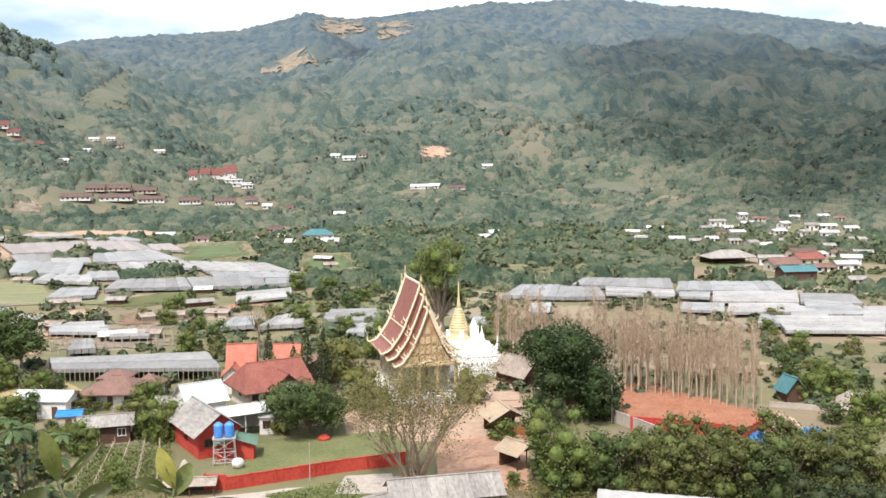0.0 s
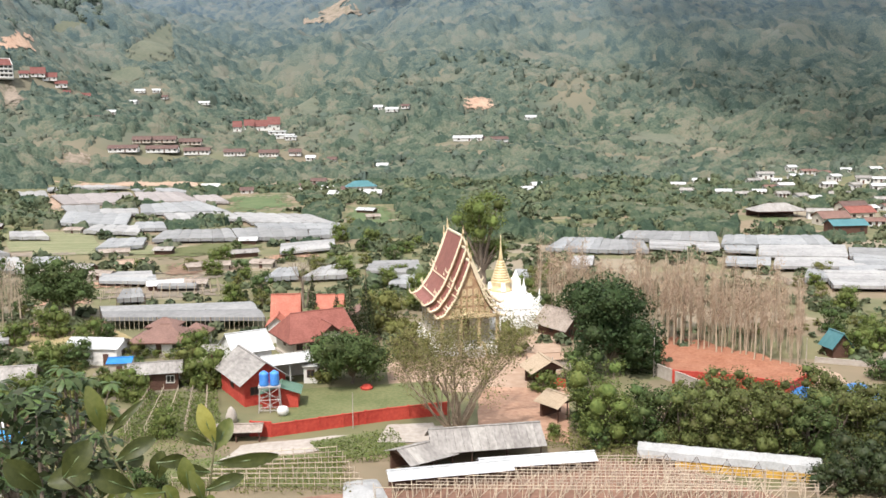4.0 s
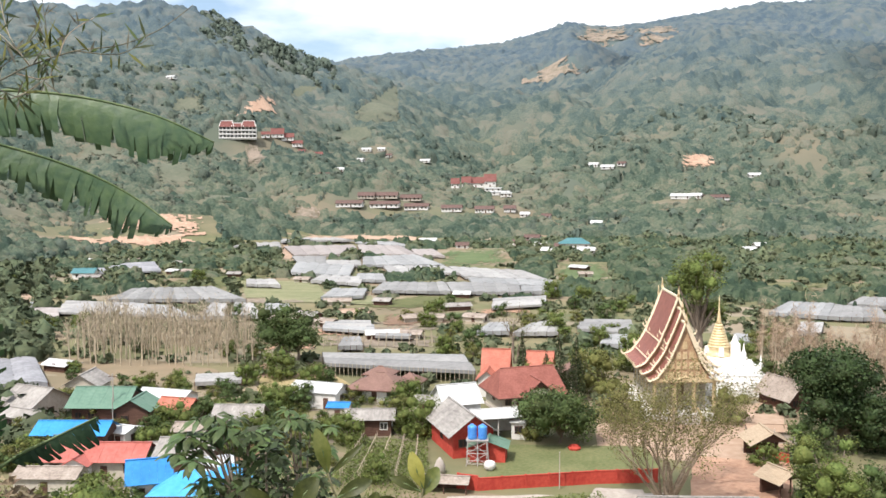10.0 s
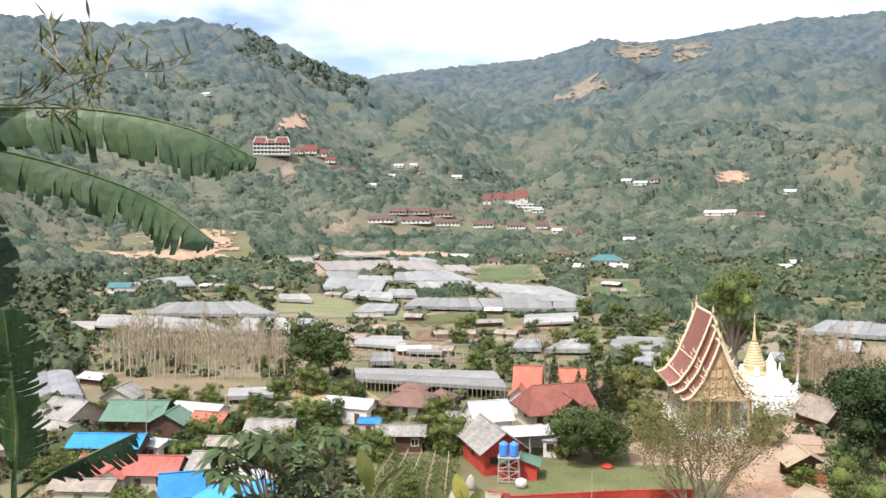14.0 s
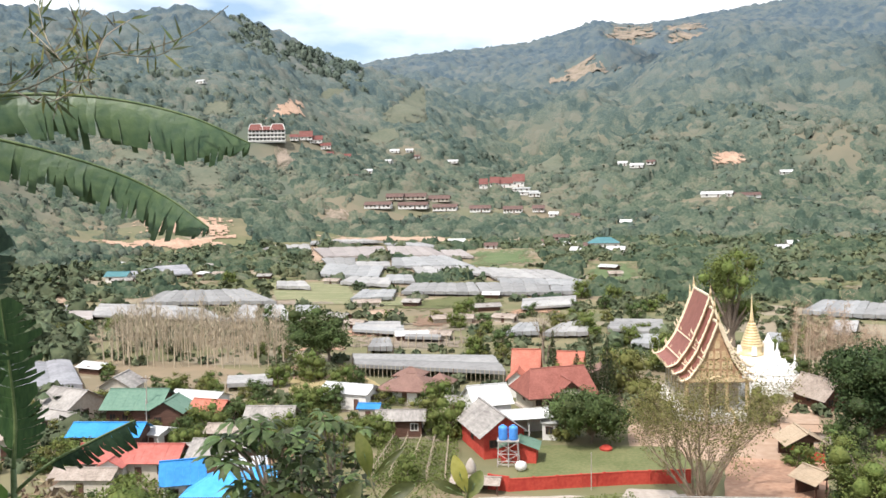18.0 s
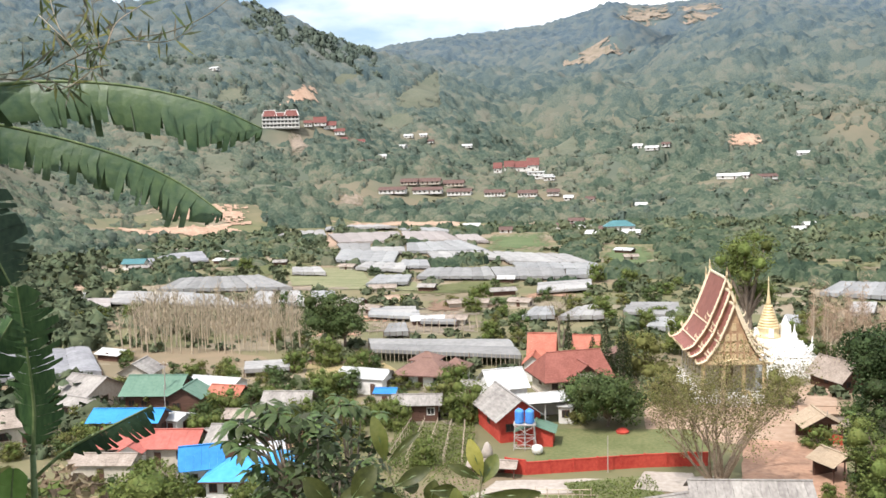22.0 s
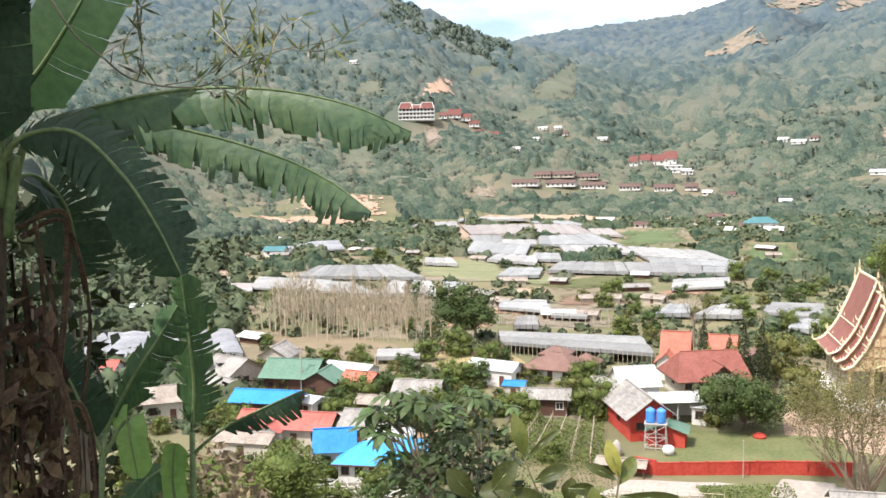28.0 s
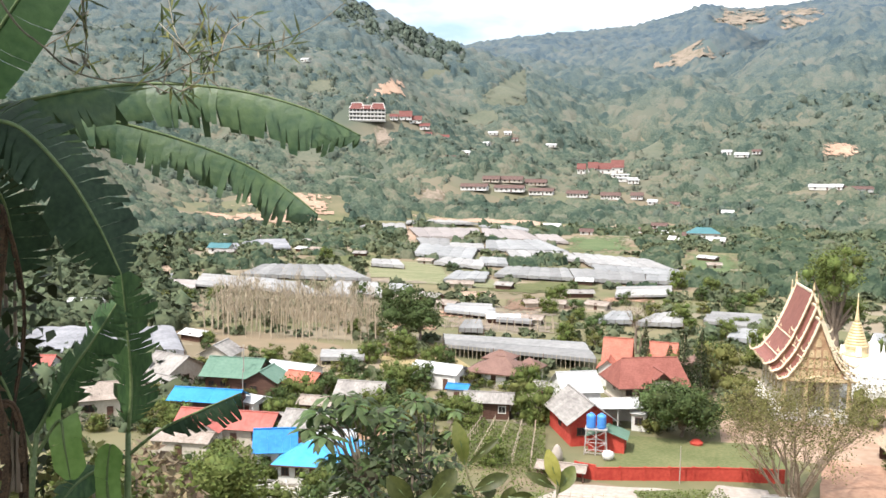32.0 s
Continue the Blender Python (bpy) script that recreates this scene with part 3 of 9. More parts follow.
def canopy(name, rows, cell, open_at, seed, material, label, where):
    """Closed forest seen from afar: rounded crowns side by side, each with its own place, width, height and tone."""
    az = np.arange(-34.0, 54.0, 0.15)
    A, R = np.meshgrid(np.radians(az), rows)
    rng = np.random.default_rng(seed)
    A = A + rng.uniform(-0.4, 0.4, A.shape) * radians(0.15)
    R = R + rng.uniform(-0.4, 0.4, R.shape) * np.gradient(rows)[:, None]
    X, Y = -np.sin(A) * R, np.cos(A) * R
    lot = rng.random((256, 256, 5))
    gx, gy = X / cell, Y / cell
    best, tint = np.full(X.shape, -1.0), np.full(X.shape, 0.5)
    for dx in (-1, 0, 1):
        for dy in (-1, 0, 1):
            i, j = np.floor(gx).astype(int) + dx, np.floor(gy).astype(int) + dy
            q = lot[i % 256, j % 256]
            cx, cy = i + q[..., 0], j + q[..., 1]
            thick = patches(cx * cell, cy * cell)
            wide = 0.5 + 0.42 * q[..., 2]
            tall = cell * (0.32 + 0.75 * q[..., 3] ** 1.5) * np.clip(0.85 + 0.35 * thick, 0.4, 1.2)
            d2 = ((gx - cx) ** 2 + (gy - cy) ** 2) / wide ** 2
            h = np.where(thick + 0.9 * (q[..., 4] - 0.5) > open_at, tall * np.sqrt(np.clip(1 - d2, 0, 1)) ** 0.8, -1.0)
            h = np.where(d2 < 1, h, -1.0)
            tone = 0.47 + 1.15 * (q[..., 2] * 0.4 + q[..., 4] * 0.6 - 0.5) - 0.24 * thick
            tint = np.where(h > best, tone, tint)
            best = np.maximum(best, h)
    Z = ground_z(X, Y)
    lump = 0.14 * cell * bumps(X, Y, cell * 0.25, 2.0) + 0.10 * cell * rng.uniform(-0.5, 0.5, X.shape)
    shown = (best > 0) & where(X, Y, Z) & free(X.ravel(), Y.ravel()).reshape(X.shape)
    shown[0], shown[-1] = False, False
    Z = Z + np.where(shown, best + lump * (best > 0.3 * cell), -1.2)
    n, m = X.shape
    i, j = np.meshgrid(np.arange(n - 1), np.arange(m - 1), indexing="ij")
    k = i * m + j
    f = np.stack([k, k + 1, k + m + 1, k + m], -1).reshape(-1, 4)
    f = f[shown.ravel()[f].any(1)]
    used = np.zeros(n * m, bool)
    used[f.ravel()] = True
    at = np.cumsum(used) - 1
    me = mesh_from(name, np.stack([X, Y, Z], -1).reshape(-1, 3)[used], at[f], material)
    me.polygons.foreach_set("use_smooth", [True] * len(me.polygons))
    me.attributes.new("crown", "FLOAT", "POINT").data.foreach_set("value", tint.ravel()[used].astype(np.float32))
    single(name, me, None, label=label, category="trees", kind="stuff")


def woods(name, count, r0, r1, az0, az1, size, cards, seed, label, keep=None, material=None, cover=-0.8, dome=0, card=0.42, flat=1.0):
    """Crowns strewn over a sector: leaf clumps, or lumpy rounded crowns (dome sides each) with a few clumps on them."""
    rng = np.random.default_rng(seed)
    a = np.radians(rng.uniform(az0, az1, count))
    r = np.sqrt(rng.uniform(r0 ** 2, r1 ** 2, count))
    x, y = -np.sin(a) * r, np.cos(a) * r
    ok = (bumps(x, y, 55.0, 7.0) + 0.6 * bumps(x, y, 17.0, 3.0) > cover)
    if keep is not None:
        ok &= keep(x, y)
    x, y, r = x[ok], y[ok], r[ok]
    z = ground_z(x, y)
    h = size * rng.choice([0.45, 0.6, 0.8, 1.0, 1.45], len(x)) * rng.uniform(0.85, 1.2, len(x)) * (0.8 + 0.5 * (r - r0) / (r1 - r0))
    p, d = ball(rng, len(x) * cards, 0.5)
    p = p.reshape(len(x), cards, 3)
    p[..., 2] = np.abs(p[..., 2]) * 0.85
    c = np.stack([x, y, z + h * 0.12], -1)[:, None] + p * (h * (0.58 if dome else 0.5))[:, None, None]
    v, f = leaf_array(rng, c.reshape(-1, 3), np.repeat(h * (card if dome else 0.5), cards), 0.9, outward=d + np.array([0, 0, 0.5]), spread=0.3)
    if dome:
        n, k = len(x), dome
        t = np.linspace(0, 2 * np.pi, k, endpoint=False)[None] + rng.uniform(0, 6, (n, 1))
        rings = []
        core = 0.75 if card < 0.38 else 1.0
        for rad, up in ((0.46 * core, -0.15), (0.4 * core, 0.42 * core)):
            q = rad * h[:, None] * rng.uniform(0.5, 1.4, (n, k))
            rings.append(np.stack([x[:, None] + np.cos(t) * q, y[:, None] + np.sin(t) * q, z[:, None] + flat * h[:, None] * (up + rng.uniform(-0.2, 0.2, (n, k)))], -1))
        tip = np.stack([x, y, z + flat * core * h * rng.uniform(0.5, 0.9, n)], -1)[:, None]
        dv = np.concatenate(rings + [tip], 1)
        j = np.arange(k)
        j1 = (j + 1) % k
        df = np.concatenate([np.stack([j, j1, j1 + k], -1), np.stack([j, j1 + k, j + k], -1), np.stack([j + k, j1 + k, np.full(k, 2 * k)], -1)])
        df = (df[None] + (np.arange(n) * (2 * k + 1))[:, None, None]).reshape(-1, 3)
        lf = np.concatenate([f[:, :3], f[:, [0, 2, 3]]]) + n * (2 * k + 1)
        v, f = np.concatenate([dv.reshape(-1, 3), v]), np.concatenate([df, lf])
    me = mesh_from(name, v, f, material or LEAF_FAR)
    if dome:
        me.polygons.foreach_set("use_smooth", np.arange(len(f)) < len(df))
    single(name, me, None, label=label, category="trees", kind="stuff")


# ---- houses ----
BUILT = []


def sheets(parent, a, b, c, d, n, material, t=0.05, name="roof_sheet"):
    """A roof slope from the eave a-b to the ridge d-c, in n strips of sheet laid side by side."""
    a, b, c, d = (Vector(p) for p in (a, b, c, d))
    up = (b - a).cross(d - a).normalized()
    for i in range(n):
        u, w = i / n, (i + 1) / n - 0.0015
        k = up * (0.007 * (i % 2))
        g = Geo().slab(a.lerp(b, u) + k, a.lerp(b, w) + k, d.lerp(c, w) + k, d.lerp(c, u) + k, t)
        part(name, g, material, parent)


def window(parent, x, z, w, h, y, frame_m, pane_m, axis=0):
    """A window on the front wall (axis 0, at that y) or on a side wall (axis 1, at that x), frame proud of the wall."""
    s = -1 if y < 0 else 1
    fr = Geo()
    for dx, dz, sw, sh in ((0, h / 2, w + 0.16, 0.1), (0, -h / 2, w + 0.16, 0.1), (-w / 2, 0, 0.1, h), (w / 2, 0, 0.1, h), (0, 0, 0.07, h)):
        c, size = (x + dx, y + s * 0.04, z + dz), (sw, 0.1, sh)
        if axis:
            c, size = (y + s * 0.04, x + dx, z + dz), (0.1, sw, sh)
        fr.box(c, size)
    f = part("window", fr, frame_m, parent)
    c, size = (x, y + s * 0.015, z), (w, 0.03, h)
    if axis:
        c, size = (y + s * 0.015, x, z), (0.03, w, h)
    part("pane", Geo().box(c, size), pane_m, f)


def house(x, y, w, d, h, rz, wall_m, roof_m, label, rise=1.6, over=0.6, kind="gable", n=0, wins=2, door=True, turn=False, name="house", group="", base=0.0, frame_m=None, z=None, open_front=False, gable_m=None, ridge=None):
    """A house with its front at -y: walls, roof slopes, ridge cap, gables, windows, door, plinth. turn: ridge runs front to back."""
    BUILT.append((x, y, 0.5 * max(w, d) + 0.8))
    t = thing(name, x, y, (gz(x, y) if z is None else z), rz, label, "house" if name == "house" else name, group)
    frame_m = frame_m or WOOD_DARK
    if base:
        part("plinth", Geo().box((0, 0, base / 2 - 0.3), (w + 0.5, d + 0.5, base + 0.6)), CONCRETE, t)
    if open_front:
        for px in np.linspace(-w / 2 + 0.1, w / 2 - 0.1, max(3, int(w / 3))):
            for py in (-d / 2 + 0.1, d / 2 - 0.1):
                part("post", Geo().box((px, py, h / 2 - 0.2), (0.14, 0.14, h + 0.4)), wall_m, t)
        part("back_wall", Geo().box((0, d / 2 - 0.3, h / 2), (w, 0.1, h)), wall_m, t)
    else:
        part("wall", Geo().box((0, 0, base + (h - base) / 2 - 0.1), (w, d, h - base + 0.2)), wall_m, t)
    hw, hd = w / 2 + over, d / 2 + over
    e = h - over * rise / ((w if turn else d) / 2) * 0.9
    if kind == "gable":
        R = h + rise
        if turn:
            q = [((-hw, hd, e), (-hw, -hd, e), (0, -hd, R), (0, hd, R)), ((hw, -hd, e), (hw, hd, e), (0, hd, R), (0, -hd, R))]
            gp = [[(-w / 2, h), (w / 2, h), (0, R - 0.08)]]
            for y0 in (-d / 2, d / 2 - 0.08):
                part("gable", Geo().prism(gp[0], y0, y0 + 0.08), gable_m or wall_m, t)
            cap = Geo().box((0, 0, R + 0.03), (0.35, 2 * hd, 0.1))
        else:
            q = [((-hw, -hd, e), (hw, -hd, e), (hw, 0, R), (-hw, 0, R)), ((hw, hd, e), (-hw, hd, e), (-hw, 0, R), (hw, 0, R))]
            for x0 in (-w / 2, w / 2 - 0.08):
                g = Geo().add([(x0, -d / 2, h), (x0, d / 2, h), (x0, 0, R - 0.08), (x0 + 0.08, -d / 2, h), (x0 + 0.08, d / 2, h), (x0 + 0.08, 0, R - 0.08)],
                              [(0, 2, 1), (3, 4, 5), (0, 1, 4, 3), (1, 2, 5, 4), (2, 0, 3, 5)])
                part("gable", g, gable_m or wall_m, t)
            cap = Geo().box((0, 0, R + 0.03), (2 * hw, 0.35, 0.1))
        for s in q:
            if n:
                sheets(t, *s, n, roof_m)
            else:
                part("roof", Geo().slab(*s, 0.1), roof_m, t)
        part("ridge_cap", cap, roof_m, t)
    else:  # hip
        R, k = h + rise, max(0.0, hw - hd)
        m = max(0.0, hd - hw)
        A, B, C, D = (-hw, -hd, e), (hw, -hd, e), (hw, hd, e), (-hw, hd, e)
        P, Q = ((-k - 0.05, 0, R), (k + 0.05, 0, R)) if hw >= hd else ((0, -m - 0.05, R), (0, m + 0.05, R))
        if ridge:
            P, Q = (-hw + ridge[0], 0, R), (hw - ridge[1], 0, R)
        if hw >= hd:
            faces = [(A, B, Q, P), (B, C, Q, Q), (C, D, P, Q), (D, A, P, P)]
        else:
            faces = [(A, B, P, P), (B, C, Q, P), (C, D, Q, Q), (D, A, P, Q)]
        for s in faces:
            part("roof_slope", Geo().add([*s], [(0, 1, 2, 3) if s[2] != s[3] else (0, 1, 2)]).add([(p[0], p[1], p[2] - 0.12) for p in s], [(3, 2, 1, 0) if s[2] != s[3] else (2, 1, 0)]), roof_m, t)
        part("fascia", Geo().box((0, -hd, e - 0.05), (2 * hw, 0.06, 0.2)).box((0, hd, e - 0.05), (2 * hw, 0.06, 0.2)).box((-hw, 0, e - 0.05), (0.06, 2 * hd, 0.2)).box((hw, 0, e - 0.05), (0.06, 2 * hd, 0.2)), frame_m, t)
        part("ridge_cap", Geo().tube([P, Q], [0.14, 0.14], 6), roof_m, t)
    zc = base + (h - base) * 0.55
    for i in range(wins):
        wx = (i + 0.5) / wins * w - w / 2
        if not (door and i == wins // 2):
            window(t, wx, zc, min(1.3, w / wins * 0.5), 1.1, -d / 2, frame_m, GLASSY)
    if wins:
        window(t, 0, zc, 1.1, 1.0, -w / 2, frame_m, GLASSY, 1)
        window(t, 0, zc, 1.1, 1.0, w / 2, frame_m, GLASSY, 1)
    if door and wins:
        dx = (wins // 2 + 0.5) / wins * w - w / 2
        part("door", Geo().box((dx, -d / 2 - 0.03, base + 1.0), (0.95, 0.08, 2.0)), WOOD_DARK, t)
    return t


# ---- temple hall ----
def roof_profile(hw, e, top, k=14):
    """Half of the concave roof line from the ridge to the eave in three laps: (out, up)."""
    pts = []
    for i in range(k + 1):
        u = i / k
        drop = 0.0 + (0.3 if u > 0.42 else 0) + (0.3 if u > 0.72 else 0)
        pts.append((hw * u, e + (top - e) * (1 - u) ** 1.8 - drop * (1 - 0.2 * u)))
    return pts


def temple_hall(x, y, rz):
    t = thing("temple_hall", x, y, 0, rz, "gilded Thai temple hall with steep tiered red-brown roofs", "temple")
    part("plinth", Geo().box((0, 9, 0.3), (13.4, 22, 1.4)).box((0, 9, 1.15), (12.6, 21, 0.36)), WHITE, t)
    for i in range(5):
        part("step", Geo().box((0, -2.3 - 0.35 * i, 0.95 - 0.22 * i), (4.0, 0.4, 0.24)), CONCRETE, t)
    part("wall", Geo().box((0, 11, 4.6), (9.6, 14, 6.8)), CREAM, t)
    # sections: half width, eave height, ridge height, start and end along the hall
    sections = [(5.6, 7.1, 16.2, -1.6, 3.0), (6.2, 7.7, 18.0, 1.2, 6.5), (6.8, 8.3, 19.8, 4.0, 16.0), (6.2, 7.7, 18.0, 13.5, 19.2)]
    for si, (hw, e, top, y0, y1) in enumerate(sections):
        pr = roof_profile(hw, e, top)
        for s in (-1, 1):
            k = len(pr)
            vs = [(s * a, yy, z + up) for up in (0, 0.12) for yy in (y0, y1) for a, z in pr]
            fs = [(i, i + 1, k + i + 1, k + i) for i in range(k - 1)] + [(2 * k + i + 1, 2 * k + i, 3 * k + i, 3 * k + i + 1) for i in range(k - 1)]
            fs += [(i, 2 * k + i, 2 * k + i + 1, i + 1) for i in range(k - 1)] + [(k + i + 1, 3 * k + i + 1, 3 * k + i, k + i) for i in range(k - 1)] + [(k - 1, 3 * k - 1, 4 * k - 1, 2 * k - 1)]
            g = Geo().add(vs, fs if s > 0 else [q[::-1] for q in fs])
            part("roof_slope", g, TILE_TEMPLE, t)
            for lap in (6, 10):  # pale lines where the roof laps
                a, za = pr[lap]
                part("roof_band", Geo().box((s * (a + 0.1), (y0 + y1) / 2, za + 0.02), (0.3, y1 - y0, 0.12)), TRIM_PALE, t)
            part("eave_board", Geo().box((s * hw, (y0 + y1) / 2, pr[-1][1] - 0.08), (0.14, y1 - y0 + 0.1, 0.34)), GOLD_PALE, t)
            for yy in (y0, y1):
                out = -1 if yy == y0 else 1
                bb = Geo().tube([(s * a, yy + 0.1 * out, z + 0.2) for a, z in pr], [0.2] * len(pr), 5)
                part("bargeboard", bb, TRIM_PALE, t, "pale gilded bargeboard")
                for lap in (5, 9, 14):  # upturned tails at the foot of each lap
                    a, za = pr[lap]
                    part("finial", Geo().tube([(s * a, yy + 0.1 * out, za + 0.1), (s * (a + 0.45), yy + 0.1 * out, za + 0.12), (s * (a + 0.72), yy + 0.1 * out, za + 0.55), (s * (a + 0.62), yy + 0.1 * out, za + 1.05)], [0.2, 0.17, 0.11, 0.03], 5), TRIM_PALE, t)
                for j in range(1, len(pr) - 1):  # spiky crest on the bargeboards
                    a, z = pr[j]
                    part("crest_tooth", Geo().tube([(s * a, yy + 0.1 * out, z + 0.3), (s * (a + 0.08), yy + 0.1 * out, z + 0.55), (s * (a + 0.02), yy + 0.1 * out, z + 0.8)], [0.1, 0.07, 0.02], 4), TRIM_PALE, t)
        part("ridge_cap", Geo().box((0, (y0 + y1) / 2, top + 0.08), (0.4, y1 - y0, 0.3)), TRIM_PALE, t)
        for yy, out in ((y0, -1), (y1, 1)):  # horn at the ridge end
            part("ridge_horn", Geo().tube([(0, yy, top + 0.1), (0, yy + 0.5 * out, top + 0.7), (0, yy + 0.35 * out, top + 1.4), (0, yy + 0.75 * out, top + 2.1)], [0.24, 0.2, 0.12, 0.03], 6), GOLD_PALE, t)
        # pediment
        pp = [(a, z - 0.25) for a, z in pr]
        poly = [(-a, z) for a, z in reversed(pp)] + pp[1:]
        ped = part("pediment", Geo().prism([(a * 0.97, z - 0.05) for a, z in poly], y0 + 0.35, y0 + 0.5), GOLD_RED, t, "gilded carved pediment")
        if si == 0:
            for row, (zz, nn) in enumerate(((7.6, 7), (9.2, 5), (10.9, 3), (12.6, 1))):
                for j in range(nn):
                    xx = (j - (nn - 1) / 2) * 1.05
                    part("carved_panel", Geo().box((xx, y0 + 0.3, zz), (0.8, 0.14, 1.2), taper=0.75), GOLD_PALE, ped)
            part("lintel", Geo().box((0, y0 + 0.3, 6.75), (10.6, 0.4, 0.55)), GOLD_PALE, t)
            ar = [(1.5 * math.cos(a), 6.4 + 0.9 * math.sin(a)) for a in np.linspace(0, math.pi, 9)]
            part("arch", Geo().tube([(px, y0 + 0.2, pz) for px, pz in ar], [0.2] * 9, 5), GOLD_PALE, t)
    for s in (-1, 1):
        for px in (1.6, 4.9):
            part("column", Geo().lathe([(0.5, 1.2), (0.5, 1.6), (0.36, 1.8), (0.33, 6.2), (0.5, 6.5), (0.55, 6.9)], 10, (s * px, -1.0, 0)), GOLD_PALE, t, smooth=True)
        for j in range(5):
            window(t, 5.5 + j * 2.6, 4.4, 1.0, 2.4, s * 4.8, GOLD_PALE, GLASSY, 1)
        for j in range(7):
            part("bracket", Geo().tube([(s * 4.85, 5.0 + j * 2.2, 5.6), (s * 5.7, 5.0 + j * 2.2, 6.9)], [0.09, 0.09], 4), GOLD_PALE, t)
        # railing snakes beside the steps
        part("stair_rail", Geo().tube([(s * 2.3, -0.8, 1.9), (s * 2.3, -2.4, 1.6), (s * 2.3, -4.2, 0.5), (s * 2.3, -4.6, 0.9), (s * 2.3, -4.4, 1.6)], [0.24, 0.26, 0.26, 0.22, 0.1], 6), GOLD_PALE, t)
    part("door", Geo().box((0, 3.95, 3.4), (2.2, 0.14, 4.2)), WOOD_DARK, t)
    return t


TILE_TEMPLE = mat("temple_tiles", (0.19, 0.075, 0.060), (0.29, 0.118, 0.092), 1.2, 0.6, 0.3, fine=12)
TRIM_PALE = mat("pale_gilt_trim", (0.62, 0.50, 0.34), (0.80, 0.70, 0.52), 0.8, 0.5)
GOLD_PALE = mat("gold_paint", (0.46, 0.34, 0.19), (0.66, 0.53, 0.34), 0.8, 0.45, metal=0.2)
GOLD_RED = mat("gold_on_red", (0.26, 0.14, 0.085), (0.52, 0.37, 0.22), 0.7, 0.5, fine=9)
temple_hall(6.4, 153.7, 11)


# ---- stupa ----
def stupa(x, y, rz):
    t = thing("stupa", x, y, 0, rz, "white stepped stupa with a gilded ringed spire", "stupa")
    z = 0.0
    for i, (w, h) in enumerate(((18.6, 1.3), (17.0, 1.2), (15.4, 1.1))):
        part("terrace", Geo().box((0, 0, z + h / 2), (w, w, h)).box((0, 0, z + h - 0.055), (w + 0.16, w + 0.16, 0.13)), STUPA_WHITE, t)
        z += h
    zt = z
    for i, (w, h) in enumerate(((7.4, 1.2), (6.2, 1.0))):
        part("plinth", Geo().box((0, 0, z + h / 2), (w, w, h)).box((0, 0, z + h - 0.04), (w + 0.14, w + 0.14, 0.1)), STUPA_WHITE, t)
        z += h
    part("side_chapel", Geo().box((2.9, -0.6, zt + 2.4), (2.0, 2.4, 4.8), taper=0.8).lathe([(0.8, zt + 4.8), (0.5, zt + 5.4), (0.1, zt + 6.4)], 8, (2.9, -0.6, 0)), STUPA_WHITE, t)
    part("drum", Geo().lathe([(2.2, z), (2.3, z + 0.5), (1.9, z + 0.7), (1.95, z + 1.5), (2.1, z + 1.7)], 16), GOLD, t, "gilded drum", True)
    for s in range(4):
        a = s * math.pi / 2
        part("niche", Geo().box((2.2 * math.cos(a), 2.2 * math.sin(a), z + 1.1), (0.9, 0.9, 1.6), taper=0.8), STUPA_WHITE, t)
    z += 1.7
    r = 2.0
    for i in range(9):
        part("spire_ring", Geo().lathe([(r, z), (r + 0.12, z + 0.15), (r, z + 0.42), (r - 0.2, z + 0.5)], 16), GOLD, t, smooth=True)
        z += 0.5
        r -= 0.16
    part("spire", Geo().lathe([(r, z), (r * 0.7, z + 0.6), (0.3, z + 1.4), (0.16, z + 2.8), (0.1, z + 4.2), (0.03, z + 5.4)], 12), GOLD, t, smooth=True)
    for sx in (-1, 1):
        for sy in (-1, 1):
            for q, m in ((6.3, 1.0), (4.6, 0.8)):
                part("corner_spire", Geo().lathe([(0.75 * m, zt), (0.75 * m, zt + 0.7), (0.5 * m, zt + 0.9), (0.55 * m, zt + 1.5), (0.2 * m, zt + 2.2), (0.03, zt + 3.6 * m)], 10, (sx * q, sy * (6.3 if m == 1.0 else 6.3), 0)), STUPA_WHITE, t, smooth=True)
    n = 12
    for i in range(n):  # low balustrade along the front
        part("baluster", Geo().lathe([(0.22, 0), (0.3, 0.2), (0.16, 0.6), (0.28, 0.9), (0.05, 1.3)], 8, ((i - (n - 1) / 2) * 1.5, -8.9, 1.3)), STUPA_WHITE, t)


stupa(14.1, 180.2, 8)

# ---- houses by the temple ----
house(-20.7, 156.3, 10.6, 9.0, 3.9, 28, CREAM, TILE_RED, "two-storey house with a wide red-brown tiled hip roof", 3.3, 1.1, "hip", wins=5, base=0.4, ridge=(2.2, 0.6))
house(-18.0, 153.2, 3.6, 4, 4.5, 28, CREAM, TILE_RED, "projecting gabled dormer of the red-brown roof", 1.5, 0.5, turn=True, wins=0, gable_m=WOOD_DARK)
house(-27.4, 169.4, 4.4, 7, 3.2, 4, CREAM, TILE_ORANGE, "house with a steep salmon-orange sheet roof", 4.6, 0.6, turn=False, n=6, wins=3)
house(-28.3, 164.5, 3.2, 4, 3.6, 4, WHITE, TILE_ORANGE, "small white gabled porch with orange roof", 1.4, 0.5, turn=True, wins=1, door=False, gable_m=WHITE)
house(-20.1, 178.9, 4.4, 5, 3.2, 0, CREAM, TILE_ORANGE, "house behind conifers with an orange roof", 2.6, 0.6, wins=3)
house(-46.8, 157.2, 9.2, 7.5, 3.2, -3, WHITE, TILE_BROWN, "white bungalow with a brown hip roof", 1.9, 1.0, "hip", wins=3, base=0.6)
house(-47.5, 159.6, 4.8, 4, 4.7, -3, WHITE, TILE_BROWN, "raised upper hip of the brown bungalow roof", 1.0, 0.5, "hip", wins=0)
